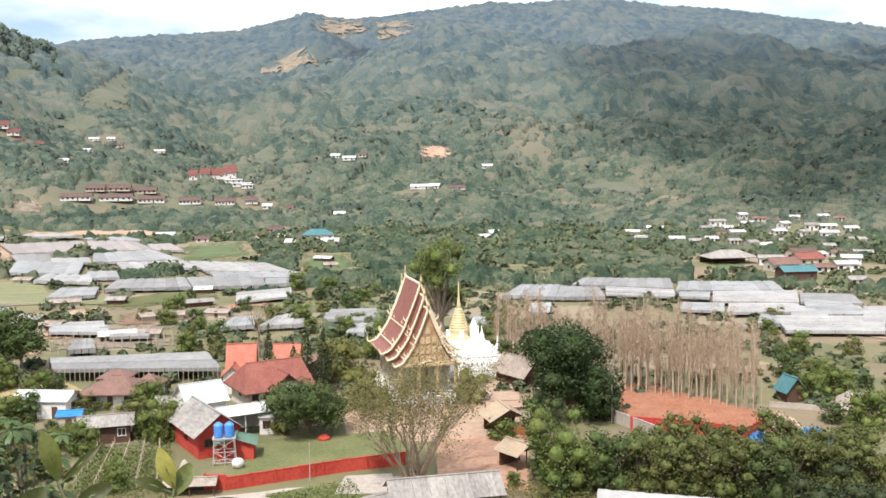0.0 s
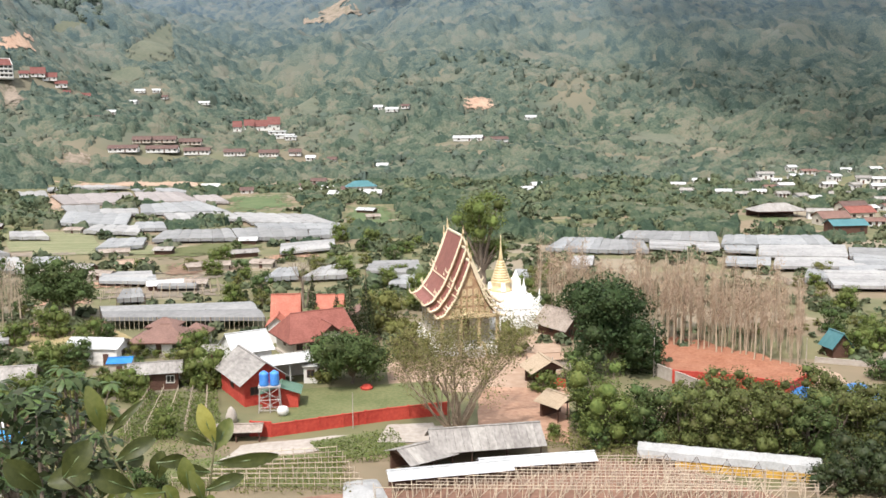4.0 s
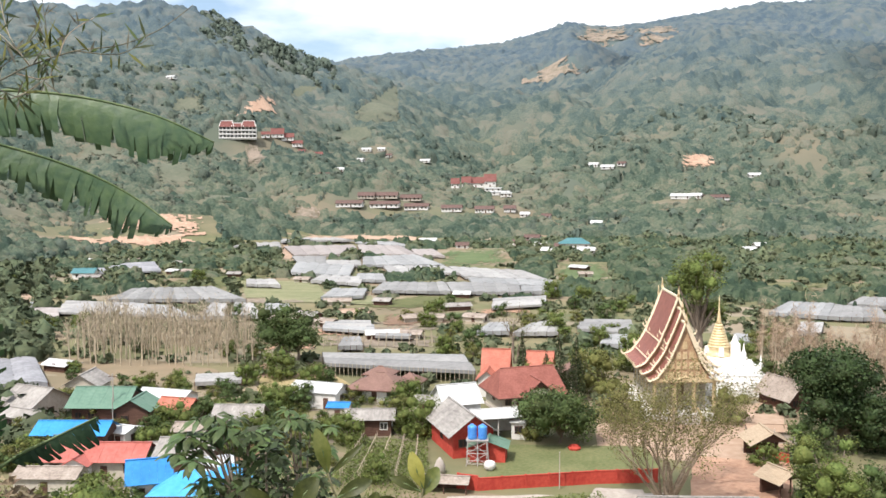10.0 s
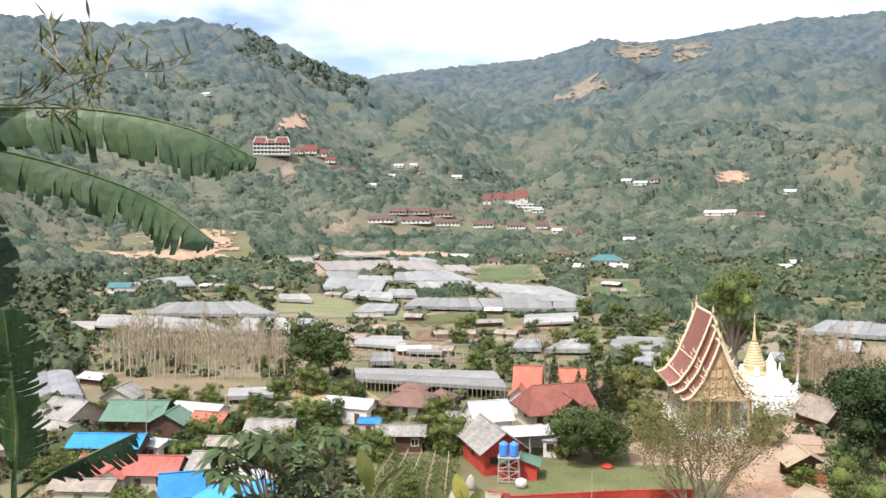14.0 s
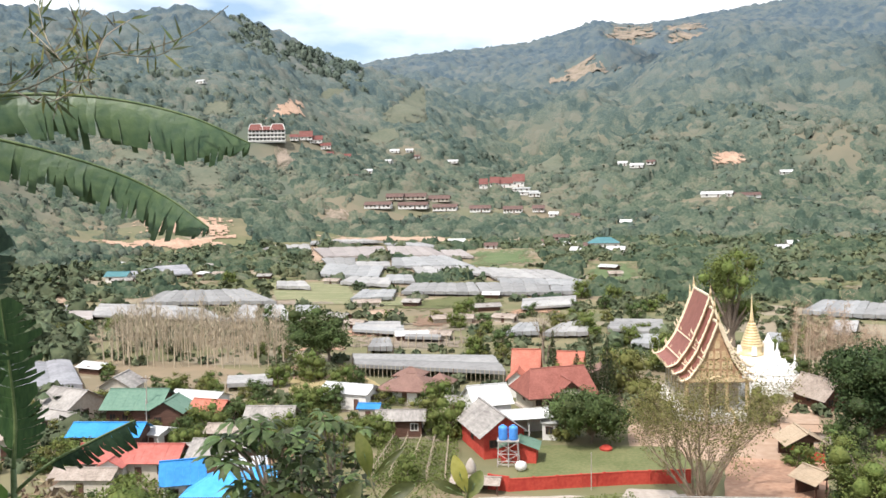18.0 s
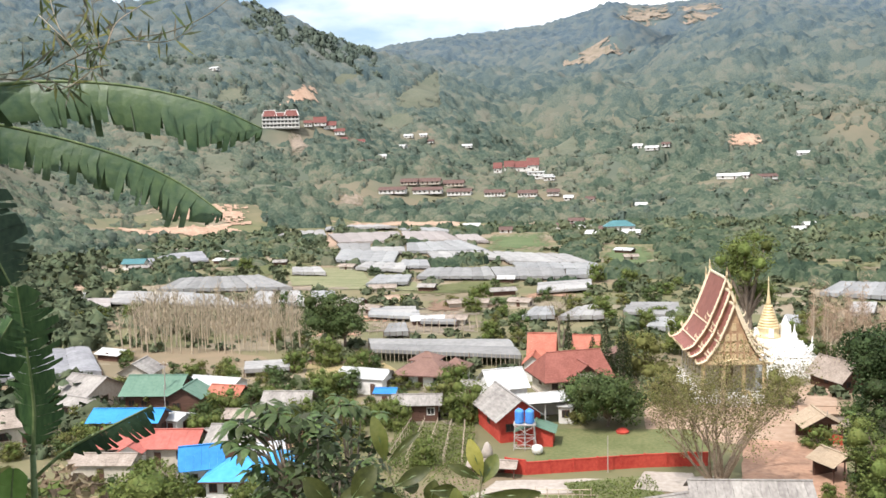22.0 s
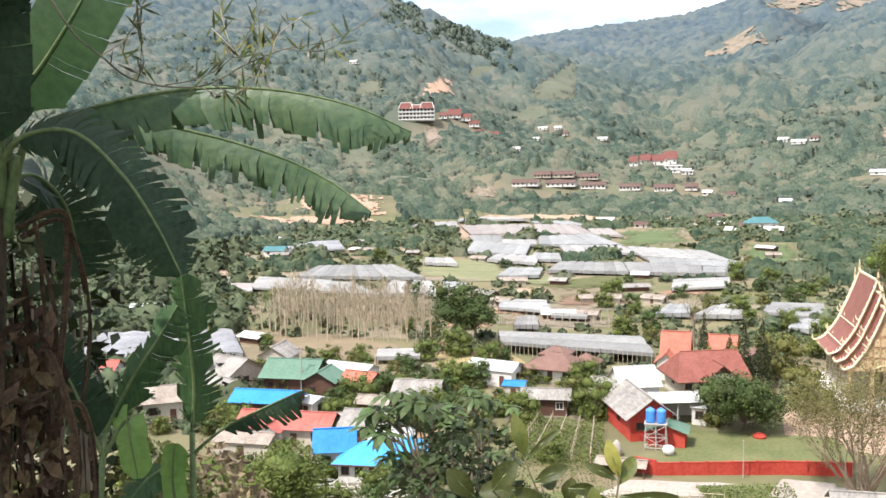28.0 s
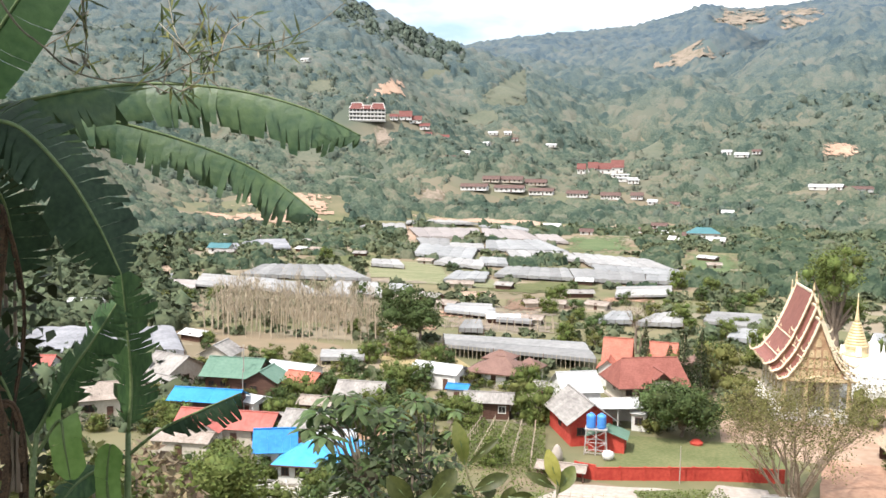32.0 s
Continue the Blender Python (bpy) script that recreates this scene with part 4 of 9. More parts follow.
house(-42.5, 161.6, 4.2, 4, 3.0, -3, WHITE, TILE_BROWN, "small brown hip-roofed porch on white posts", 1.3, 0.6, "hip", wins=0, open_front=True)
house(-57.7, 154.3, 9, 5.5, 2.6, -8, WHITE, SHEET_WHITE, "shed with a bright white sheet roof", 0.9, 0.4, n=8, wins=2)
house(-49.8, 142.6, 3.4, 3.0, 2.5, 6, CREAM, SHEET_BLUE, "lean-to with a small blue sheet roof", 0.5, 0.3, n=4, wins=1)
house(-42.3, 135.9, 6.8, 4.2, 3.0, 12, WOOD_DARK, SHEET_GREY, "dark wooden stilt house with a grey sheet roof", 0.9, 0.7, n=8, wins=3, frame_m=WHITE)
house(-36.4, 148.9, 3.4, 3.2, 2.6, -8, CREAM, SHEET_GREY, "low grey-roofed hut among shrubs", 0.6, 0.3, n=4, wins=1)
house(-30.1, 144.3, 6, 7, 4.2, 30, WHITE, SHEET_WHITE, "store with a steep bright white sheet roof", 2.3, 0.5, n=6, wins=0)
house(-26.6, 131.2, 6.2, 10.6, 3.9, 30, RED_PAINT, SHEET_GREY, "red-walled barn with a weathered grey gable roof", 2.3, 0.9, turn=True, n=9, wins=2)
house(-22.8, 138.0, 7, 5.5, 3.6, 24, WHITE, SHEET_WHITE, "open shelter with a white sheet roof", 0.7, 0.4, n=7, wins=0, open_front=True)
house(-18.7, 137.7, 2.2, 2.5, 2.8, 0, WHITE, SHEET_WHITE, "small white gatehouse under a flat roof", 0.5, 0.3, wins=1, door=False)
house(-21.6, 126.1, 5.0, 3.5, 2.3, 4, RED_PAINT, SHEET_GREEN, "low red shed with a green sheet roof", 0.9, 0.5, turn=True, n=4, wins=0)
house(-13.6, 172.5, 4.2, 4, 3.4, 10, CREAM, TILE_BROWN, "small arched pavilion beside the conifers", 1.2, 0.5, turn=True, wins=0, open_front=True)
house(24.2, 165.7, 4.6, 8, 2.6, 32, WOOD_DARK, SHEET_DULL, "old wooden hall with a dull grey roof", 2.4, 0.8, turn=True, n=8, wins=2)
house(17.2, 134.4, 5.0, 4.6, 2.8, 12, WOOD_DARK, THATCH, "open pavilion with a pale thatched roof", 1.4, 0.7, turn=True, n=6, wins=0, open_front=True)
house(17.0, 118.4, 3.6, 3.6, 2.5, 35, WOOD_DARK, THATCH, "small roadside shelter with a pale roof", 1.0, 0.6, turn=True, n=5, wins=0, open_front=True)
house(19.0, 142.9, 7, 3, 2.0, 6, CONCRETE, EARTH, "long low pale roofed porch", 0.6, 0.3, wins=0)
# the near sheds
house(6.1, 103.8, 12.6, 5.4, 2.5, 9, WOOD_DARK, SHEET_GREY, "long farm shed with a streaked grey sheet roof", 1.6, 0.5, n=14, wins=0, open_front=True, name="shed")
house(-1.4, 100.8, 5.6, 5.0, 2.2, 33, WOOD_DARK, SHEET_GREY, "low shed with a pale sheet gable roof", 0.9, 0.5, n=6, wins=0, open_front=True, name="shed")
house(1.8, 96.3, 13.5, 2.6, 1.7, 11, WOOD_DARK, PLASTIC, "long low shelter under pale plastic sheeting", 0.5, 0.3, n=14, wins=0, open_front=True, name="shed")
house(11.8, 99.2, 13, 2.4, 1.6, 8, WOOD_DARK, PLASTIC, "long narrow seedling shelter under white film", 0.5, 0.3, n=13, wins=0, open_front=True, name="shed")
# the village
house(-54.4, 100.0, 7.2, 6.6, 3.1, 12, WHITE, BLUE_BRIGHT, "white bungalow with a bright blue hip roof", 1.7, 0.8, "hip", wins=4, base=0.3)
house(-60.6, 101.2, 4.6, 5.4, 3.5, 28, WHITE, SHEET_BLUE, "bungalow wing with a deep blue sheet roof", 1.9, 0.6, n=6, wins=2)
house(-51.2, 104.2, 4.6, 4.6, 3.0, 30, WHITE, BLUE_BRIGHT, "bungalow wing with a pale blue roof", 1.5, 0.6, "hip", wins=2)
house(-55.2, 106.8, 5.4, 4, 3.0, 30, CREAM, STRIPE_WHITE, "shed with white roof ribs", 1.2, 0.5, n=8, wins=1)
house(-73.0, 109.2, 13.5, 5.2, 3.0, 10, CREAM, TILE_CORAL, "long house with a coral red sheet roof", 1.5, 0.7, n=14, wins=4)
house(-74.0, 106.0, 3.2, 2.6, 2.7, 10, WHITE, TILE_CORAL, "white gabled porch under the coral roof", 0.9, 0.4, turn=True, wins=0, gable_m=WHITE)
house(-75.0, 101.5, 8, 4, 2.6, 10, CREAM, SHEET_DULL, "low lean-to with a rusty grey roof", 0.8, 0.4, n=8, wins=1)
house(-82.6, 118.0, 10.2, 5.0, 3.5, 10, WOOD_DARK, SHEET_AZURE, "dark house with a flat-pitched blue sheet roof", 1.2, 0.6, n=10, wins=4)
house(-87.2, 133.2, 8.6, 7.4, 4.1, 9, WOOD_DARK, SHEET_GREEN, "house with a wide green sheet roof", 2.1, 0.9, n=11, wins=4)
house(-80.8, 132.2, 5.2, 5.4, 3.7, 9, WOOD_DARK, SHEET_GREEN, "gabled wing with a green sheet roof", 1.5, 0.7, turn=True, n=6, wins=2)
house(-78.1, 122.4, 5, 4, 2.6, -8, WHITE, SHEET_WHITE, "small white house with a flat pale roof", 0.5, 0.4, wins=2)
house(-100.6, 133.0, 7, 8, 3.6, -12, CREAM, SHEET_GREY, "house with a wide weathered grey gable roof", 2.2, 0.8, n=9, wins=2)
house(-97.6, 126.6, 7.6, 3.6, 2.8, -14, CREAM, SHEET_GREY, "low lean-to with a pale grey roof", 0.8, 0.5, n=7, wins=2)
house(-100.6, 147.9, 6, 6, 3.4, 10, CREAM, SHEET_GREY, "cottage with a weathered grey gable roof", 1.8, 0.6, turn=True, n=6, wins=2)
house(-81.0, 141.7, 9, 5, 3.2, -6, WHITE, SHEET_WHITE, "long house with a white sheet roof", 0.9, 0.5, n=8, wins=3)
house(-75.2, 135.2, 5.4, 5, 3.0, -4, WOOD_DARK, TILE_ORANGE, "dark cottage with an orange sheet roof", 1.4, 0.6, n=5, wins=2)
house(-62.6, 131.6, 6.8, 4.6, 3.3, 9, CREAM, SHEET_GREY, "house with a pale grey sheet roof", 1.4, 0.7, n=8, wins=3)
house(-67.0, 124.6, 5, 4.0, 2.7, 8, WOOD_DARK, SHEET_DULL, "small lean-to with a rusty roof", 0.8, 0.4, n=6, wins=1)
house(-61.2, 112.6, 7.2, 6.2, 3.1, 7, WOOD_DARK, SHEET_GREY, "old house with a patched grey sheet roof", 1.7, 0.6, n=9, wins=3)
house(-66.0, 113.6, 3.6, 5, 2.7, 20, WOOD_DARK, SHEET_GREY, "low shed with a pale patched roof", 1.0, 0.5, n=5, wins=1)
house(-56.1, 151.5, 7.6, 5, 3.0, -6, WHITE, SHEET_WHITE, "store with a white sheet roof", 0.8, 0.4, n=8, wins=2)
house(-100.0, 113.7, 6, 8, 3.4, 40, CREAM, SHEET_DULL, "old tan house with a rusty roof", 1.6, 0.6, n=6, wins=2)
house(-123.8, 125.0, 6, 6, 3.6, 20, WHITE, TILE_CORAL, "white house with a red sheet roof", 1.6, 0.6, n=6, wins=2)
house(-119.1, 118.8, 6, 4, 2.6, 20, CREAM, SHEET_BLUE, "low house with a blue roof", 0.9, 0.5, n=6, wins=2)
house(-169.5, 189.3, 9, 5, 3, 20, CREAM, SHEET_WHITE, "packing shed with a white sheet roof", 1.0, 0.5, n=6, wins=2)


# ---- grounds of the temple and the farm ----
def sheet_on_ground(name, corners, material, label, category, lift=0.05, kind="structure", n=10, ragged=False):
    """A patch of ground between four corners (front left, front right, back right, back left), laid on the land."""
    a, b, c, d = (np.array(p, float) for p in corners)
    u, v = np.meshgrid(np.linspace(0, 1, n + 1), np.linspace(0, 1, n + 1))
    u, v = u[..., None], v[..., None]
    p = (a * (1 - u) + b * u) * (1 - v) + (d * (1 - u) + c * u) * v
    rim = np.minimum(np.minimum(u, 1 - u), np.minimum(v, 1 - v))[..., 0] < 1e-6
    wob = 0.03 * np.linalg.norm(b - a)
    p[..., 0] += wob * 0.5 * bumps(p[..., 0], p[..., 1], wob * 3 + 0.5, 4.0) * rim
    p[..., 1] += wob * 0.5 * bumps(p[..., 1], p[..., 0], wob * 3 + 0.5, 6.0) * rim
    z = ground_z(p[..., 0], p[..., 1]) + lift
    i, j = np.meshgrid(np.arange(n), np.arange(n), indexing="ij")
    k = i * (n + 1) + j
    f = np.stack([k, k + 1, k + n + 2, k + n + 1], -1).reshape(-1, 4)
    if ragged:  # worn, uneven outline
        e = np.minimum(np.minimum(u, 1 - u), np.minimum(v, 1 - v))[:-1, :-1, 0]
        s = np.linalg.norm(b - a)
        w = bumps(p[:-1, :-1, 0], p[:-1, :-1, 1], s * 0.09, 3.0) + 0.6 * bumps(p[:-1, :-1, 0], p[:-1, :-1, 1], s * 0.03, 8.0)
        f = f[(e + 0.2 * w > 0.13).ravel()]
    me = mesh_from(name, np.dstack([p, z[..., None]]).reshape(-1, 3), f, material)
    return single(name, me, None, label=label, category=category, kind=kind)


sheet_on_ground("lawn", [(-20.9, 117.4), (3.9, 121.8), (0.1, 136.3), (-21.0, 133.2)], GRASS, "mown green lawn inside the temple wall", "lawn", 0.06)
sheet_on_ground("courtyard", [(-6.7, 133.8), (19.6, 126.3), (24.0, 168.5), (-7.6, 154.0)], EARTH, "dusty pale earth of the temple yard", "yard", 0.05)
sheet_on_ground("earth_drive", [(5.9, 114.0), (16.8, 108.0), (20.5, 131.8), (6.9, 132.8)], EARTH_PINK, "bare pinkish earth drive", "drive", 0.09)
sheet_on_ground("farm_road", [(-25.8, 103.1), (-0.0, 112.0), (3.0, 116.2), (-23.8, 109.6)], CONCRETE, "pale concrete farm road along the red wall", "road", 0.09)
sheet_on_ground("road_apron", [(-7.1, 109.7), (1.4, 109.1), (0.0, 116.8), (-6.0, 116.3)], CONCRETE, "pale concrete apron beside the farm road", "road", 0.12)
sheet_on_ground("vegetable_plot", [(-35.6, 97.5), (-10.0, 95.8), (-11.0, 107.0), (-28.3, 105.4)], GRASS, "dark green vegetable plot under trellises", "field", 0.06)
sheet_on_ground("trellis_plot", [(-14.6, 93.1), (40.2, 86.7), (26.7, 102.6), (18.6, 102.2)], PLOT_EARTH, "reddish bare earth under bamboo trellises", "field", 0.07)
sheet_on_ground("grass_verge", [(-12.1, 104.3), (-2.1, 106.4), (-5.9, 114.8), (-15.6, 110.2)], GRASS, "rough grass verge with low plants", "verge", 0.10)
sheet_on_ground("ploughed_field", [(-76.6, 169.7), (-60.6, 173.1), (-68.0, 186.6), (-82.8, 183.7)], EARTH_BROWN, "brown ploughed field beside the grove", "field", 0.06)
sheet_on_ground("stubble_field", [(-72.0, 159.4), (-54.8, 166.4), (-61.0, 174.1), (-77.0, 170.7)], STUBBLE, "straw-coloured stubble field", "field", 0.07)
sheet_on_ground("red_bank_foot", [(35.4, 140.0), (56.5, 129.1), (59.9, 141.5), (43.3, 163.4)], RED_EARTH, "raw red earth terrace under the bare grove", "bank", 0.1)


def wall_run(pts, h, label, material, cap_m, step=0.0):
    """A masonry wall between ground points, in panels between pillars."""
    t = thing("boundary_wall", pts[0][0], pts[0][1], 0, 0, label, "wall")
    x0, y0 = pts[0]
    k = 0
    for (ax, ay), (bx, by) in zip(pts[:-1], pts[1:]):
        length = math.hypot(bx - ax, by - ay)
        n = max(1, round(length / 3.2))
        a = math.degrees(math.atan2(by - ay, bx - ax))
        for i in range(n):
            u = (i + 0.5) / n
            cx, cy = ax + (bx - ax) * u - x0, ay + (by - ay) * u - y0
            hh = h + step * k
            part("panel", Geo().box((cx, cy, hh / 2 - 0.15), (length / n - 0.02, 0.16, hh + 0.3), a), material, t)
            part("coping", Geo().box((cx, cy, hh + 0.05), (length / n, 0.26, 0.1), a), cap_m, t)
            px, py = ax + (bx - ax) * i / n - x0, ay + (by - ay) * i / n - y0
            part("pillar", Geo().box((px, py, hh / 2), (0.3, 0.3, hh + 0.35), a), material, t)
            k += 1
    return t


wall_run([(-23.4, 113.0), (-20.7, 112.6)], 1.9, "tall end panel of the red painted wall", RED_PAINT, RED_PAINT)
wall_run([(-20.7, 112.6), (-6.0, 118.2), (2.2, 120.4)], 1.6, "long red painted masonry wall", RED_PAINT, RED_PAINT, 0.02)
wall_run([(36.6, 133.5), (46.5, 129.8), (51.4, 126.1), (57.5, 132.0)], 2.0, "stepped red painted retaining wall", RED_PAINT, RED_PAINT, -0.015)
wall_run([(34.9, 138.0), (39.1, 128.1)], 1.9, "pale grey block wall", CONCRETE, CONCRETE)
wall_run([(16.2, 135.1), (20.0, 131.8)], 1.2, "short red painted wall by the pavilion", RED_PAINT, RED_PAINT)


def earth_bank(corners, h, material, label):
    a, b, c, d = (np.array(p, float) for p in corners)
    n = 16
    u, v = np.meshgrid(np.linspace(0, 1, n + 1), np.linspace(0, 1, n + 1))
    p = (a * (1 - u[..., None]) + b * u[..., None]) * (1 - v[..., None]) + (d * (1 - u[..., None]) + c * u[..., None]) * v[..., None]
    z = h * np.clip(v * 1.6, 0, 1) ** 0.8 * np.clip(u * 7, 0, 1) * np.clip((1 - u) * 3, 0, 1) + 0.5 * bumps(p[..., 0], p[..., 1], 2.0, 1.0) * np.clip(v * 3, 0, 1) - 0.2
    i, j = np.meshgrid(np.arange(n), np.arange(n), indexing="ij")
    k = i * (n + 1) + j
    f = np.stack([k, k + 1, k + n + 2, k + n + 1], -1).reshape(-1, 4)
    z = z + ground_z(p[..., 0], p[..., 1])
    me = mesh_from("earth_bank", np.dstack([p, z[..., None]]).reshape(-1, 3), f, material)
    single("earth_bank", me, None, label=label, category="bank", kind="structure")


earth_bank([(36.2, 140.6), (56.8, 132.0), (59.3, 140.2), (42.5, 164.4)], 0.9, RED_EARTH, "raw red cut bank under the bare grove")
earth_bank([(56.5, 129.1), (61.5, 121.9), (62.1, 130.1), (60.1, 138.8)], 1.5, EARTH, "pale sandy mound by the blue sheeting")


# water tower
def water_tower(x, y):
    t = thing("water_tower", x, y, 0, 8, "two blue plastic water tanks on a white steel stand", "water tower")
    H = 3.6
    for sx in (-1.35, 0, 1.35):
        for sy in (-0.7, 0.7):
            part("leg", Geo().tube([(sx * 1.15, sy * 1.15, 0), (sx, sy, H)], [0.06, 0.06], 6), STEEL_WHITE, t)
    for z in (0.3, H / 2, H - 0.1):
        for sy in (-0.75, 0.75):
            part("rail", Geo().tube([(-1.5, sy, z), (1.5, sy, z)], [0.05, 0.05], 5), STEEL_WHITE, t)
        for sx in (-1.4, 1.4):
            part("rail", Geo().tube([(sx, -0.75, z), (sx, 0.75, z)], [0.05, 0.05], 5), STEEL_WHITE, t)
    for z0, z1 in ((0.3, H / 2), (H / 2, H - 0.1)):
        for s in (-1, 1):
            part("brace", Geo().tube([(-1.4 * s, -0.78, z0), (1.4 * s, -0.78, z1)], [0.04, 0.04], 5), STEEL_WHITE, t)
    part("platform", Geo().box((0, 0, H + 0.05), (3.1, 1.7, 0.12)), STEEL_WHITE, t)
    for sx in (-0.72, 0.72):
        k = part("tank", Geo().lathe([(0.62, H + 0.12), (0.66, H + 0.4), (0.62, H + 0.8), (0.66, H + 1.15), (0.62, H + 1.5), (0.66, H + 1.75), (0.58, H + 1.95), (0.3, H + 2.1), (0.25, H + 2.12)], 18, (sx, 0, 0)), TANK_BLUE, t, "ribbed blue plastic tank", True)
        part("lid", Geo().lathe([(0.26, H + 2.12), (0.26, H + 2.2), (0.1, H + 2.24)], 12, (sx, 0, 0)), TANK_BLUE, k)
    part("pipe", Geo().tube([(1.3, -0.8, H + 0.3), (1.3, -0.85, 0)], [0.04, 0.04], 5), STEEL_WHITE, t)


water_tower(-22.7, 123.2)
single("water_jar", Geo().lathe([(0.35, 0), (0.72, 0.3), (0.85, 0.75), (0.7, 1.15), (0.42, 1.3)], 14), WHITE, -20.6, 121.1, 0, 0, "round white water jar beside the tank stand", "jar", smooth=True)
single("storage_cone", Geo().lathe([(0.8, 0), (0.75, 1.0), (0.45, 1.8), (0.12, 2.2)], 12), CONCRETE, -27.1, 118.5, 0, 0, "pale tapered concrete post shelter", "shelter", smooth=True)
single("red_flower_bed", Geo().lathe([(0.9, 0), (1.0, 0.35), (0.6, 0.7), (0.1, 0.85)], 9), RED_PAINT, -9.9, 132.9, 0, 0, "low round red cover on the lawn", "cover")
house(-24.9, 111.9, 6, 2.6, 1.5, 2, WOOD_DARK, SHEET_DULL, "low shelter with a dull striped roof", 0.5, 0.3, n=5, wins=0, open_front=True, name="shed")


def pole(x, y, h, label, r=0.07, cross=False):
    z = gz(x, y)
    t = thing("utility_pole", x, y, z, 0, label, "pole")
    part("shaft", Geo().tube([(0, 0, -0.3), (0.03, 0, h)], [r, r * 0.7], 7), CONCRETE, t)
    part("cap", Geo().lathe([(r, h), (r * 0.9, h + 0.06)], 7, (0.03, 0, 0)), STEEL, t)
    if cross:
        part("crossarm", Geo().box((0, 0, h - 0.4), (1.6, 0.1, 0.12)), WOOD_DARK, t)
        for sx in (-0.7, 0, 0.7):
            part("insulator", Geo().lathe([(0.05, h - 0.34), (0.06, h - 0.24), (0.03, h - 0.16)], 6, (sx, 0, 0)), WHITE, t)


pole(-10.5, 115.3, 4.8, "slim pale pole in front of the red wall")
pole(34.4, 136.8, 6.2, "slim grey pole at the corner of the block wall")
pole(59.9, 140.8, 4.8, "slim pale pole beside the grove")
pole(18.4, 134.9, 4.0, "slim white pole by the pavilion")
pole(-84.3, 130.5, 9, "concrete electricity pole among the village roofs", 0.12, True)
pole(-79.8, 123.2, 7, "slim pole beside the white cottage")


# ---- trees ----
def crown_mesh(name, rng, lobes, leaf, per_m2, material, aspect=0.6, droop=0.1, core=0.0):
    """Leaves spread over the skins of the lobes (centre, radii)."""
    vs, fs, k = [], [], 0
    for c, rad in lobes:
        area = 4 * math.pi * ((rad[0] * rad[1]) ** 1.6 + (rad[0] * rad[2]) ** 1.6 + (rad[1] * rad[2]) ** 1.6) ** 0.625 / 3 ** 0.625
        n = max(12, int(area * per_m2 * 1.12))
        p, d = ball(rng, n, 0.62)
        pts = np.array(c) + p * np.array(rad)
        v, f = leaf_array(rng, pts, leaf * 0.74, aspect, droop, d + np.array([0, 0, 0.25]), spread=0.65)
        vs.append(v)
        fs.append(f + k)
        k += len(v)
        if core:  # the shaded inner mass of twigs and leaves
            lat, lon = np.meshgrid(np.radians([-75, -35, 0, 35, 75]), np.arange(8) * np.pi / 4, indexing="ij")
            q = np.stack([np.cos(lat) * np.cos(lon), np.cos(lat) * np.sin(lon), np.sin(lat)], -1).reshape(-1, 3)
            q = np.array(c) + q * np.array(rad) * core * rng.uniform(0.7, 1.2, (40, 1))
            i, j = np.meshgrid(np.arange(4) * 8, np.arange(8), indexing="ij")
            j1 = (j + 1) % 8
            vs.append(q)
            fs.append(np.stack([i + j, i + j1, i + 8 + j1, i + 8 + j], -1).reshape(-1, 4) + k)
            k += 40
    return mesh_from(name, np.concatenate(vs), np.concatenate(fs), material)


def tree(name, x, y, h, r, label, material, seed=1, trunk_h=0.35, lobes=9, leaf=0.5, per_m2=3.0, bark=None, bushy=False, z=None, group="", category="tree"):
    rng = np.random.default_rng(seed)
    t = thing(name, x, y, gz(x, y) if z is None else z, 0, label, category, group)
    th = h * trunk_h
    g = Geo().tube([(0, 0, -0.3), (0.05 * r, 0.02, th * 0.6), (0.02, 0.03 * r, h * 0.62)], [0.035 * h + 0.05, 0.028 * h + 0.03, 0.012 * h], 8)
    L = []
    for i in range(lobes):
        a = 2.4 * i + rng.uniform(-0.4, 0.4)
        rr = r * (0.62 if i else 0.0) * rng.uniform(0.55, 1.3)
        zz = th + (h - th) * (rng.uniform(0.14, 0.86) if i else 0.6)
        lr = r * rng.uniform(0.27, 0.5) * (1.15 if not i else 1)
        c = (math.cos(a) * rr, math.sin(a) * rr, zz)
        L.append((c, (lr, lr, min(lr * rng.uniform(0.7, 0.95), (h - th) * 0.45))))
        g.tube([(0.02, 0.02, th * rng.uniform(0.6, 1.0)), (c[0] * 0.5, c[1] * 0.5, th + (zz - th) * 0.55), (c[0] * 0.9, c[1] * 0.9, zz)], [0.016 * h, 0.011 * h, 0.004 * h], 5)
    if bushy:
        for i in range(5):
            a = i * 1.26 + rng.uniform(-0.3, 0.3)
            L.append(((math.cos(a) * r * 0.55, math.sin(a) * r * 0.55, h * 0.22), (r * 0.45, r * 0.45, h * 0.24)))
    part("trunk", g, bark or BARK, t)
    part("crown", crown_mesh("crown", rng, L, leaf, per_m2, material, core=0.5), None, t)
    return t


for _c, _m, _lab in (([(-75.7, 93.7), (-61.2, 97.4), (-73.4, 120.8), (-94.2, 116.0)], EARTH_TAN, "bare tan yard between village houses"), ([(-67.3, 110.5), (-45.6, 113.8), (-58.7, 141.8), (-80.9, 137.2)], EARTH_PINK, "pinkish earth yard between village houses"),
                     ([(-53.4, 128.8), (-32.4, 130.8), (-39.9, 153.2), (-59.9, 150.0)], EARTH_TAN, "dusty yard beside the farm houses"), ([(-100.1, 117.4), (-78.7, 125.9), (-91.2, 142.4), (-111.5, 134.5)], EARTH_PINK, "bare earth lane behind the green roof")):
    sheet_on_ground("village_yard", _c, _m, _lab, "yard", 0.05, n=20, ragged=True)


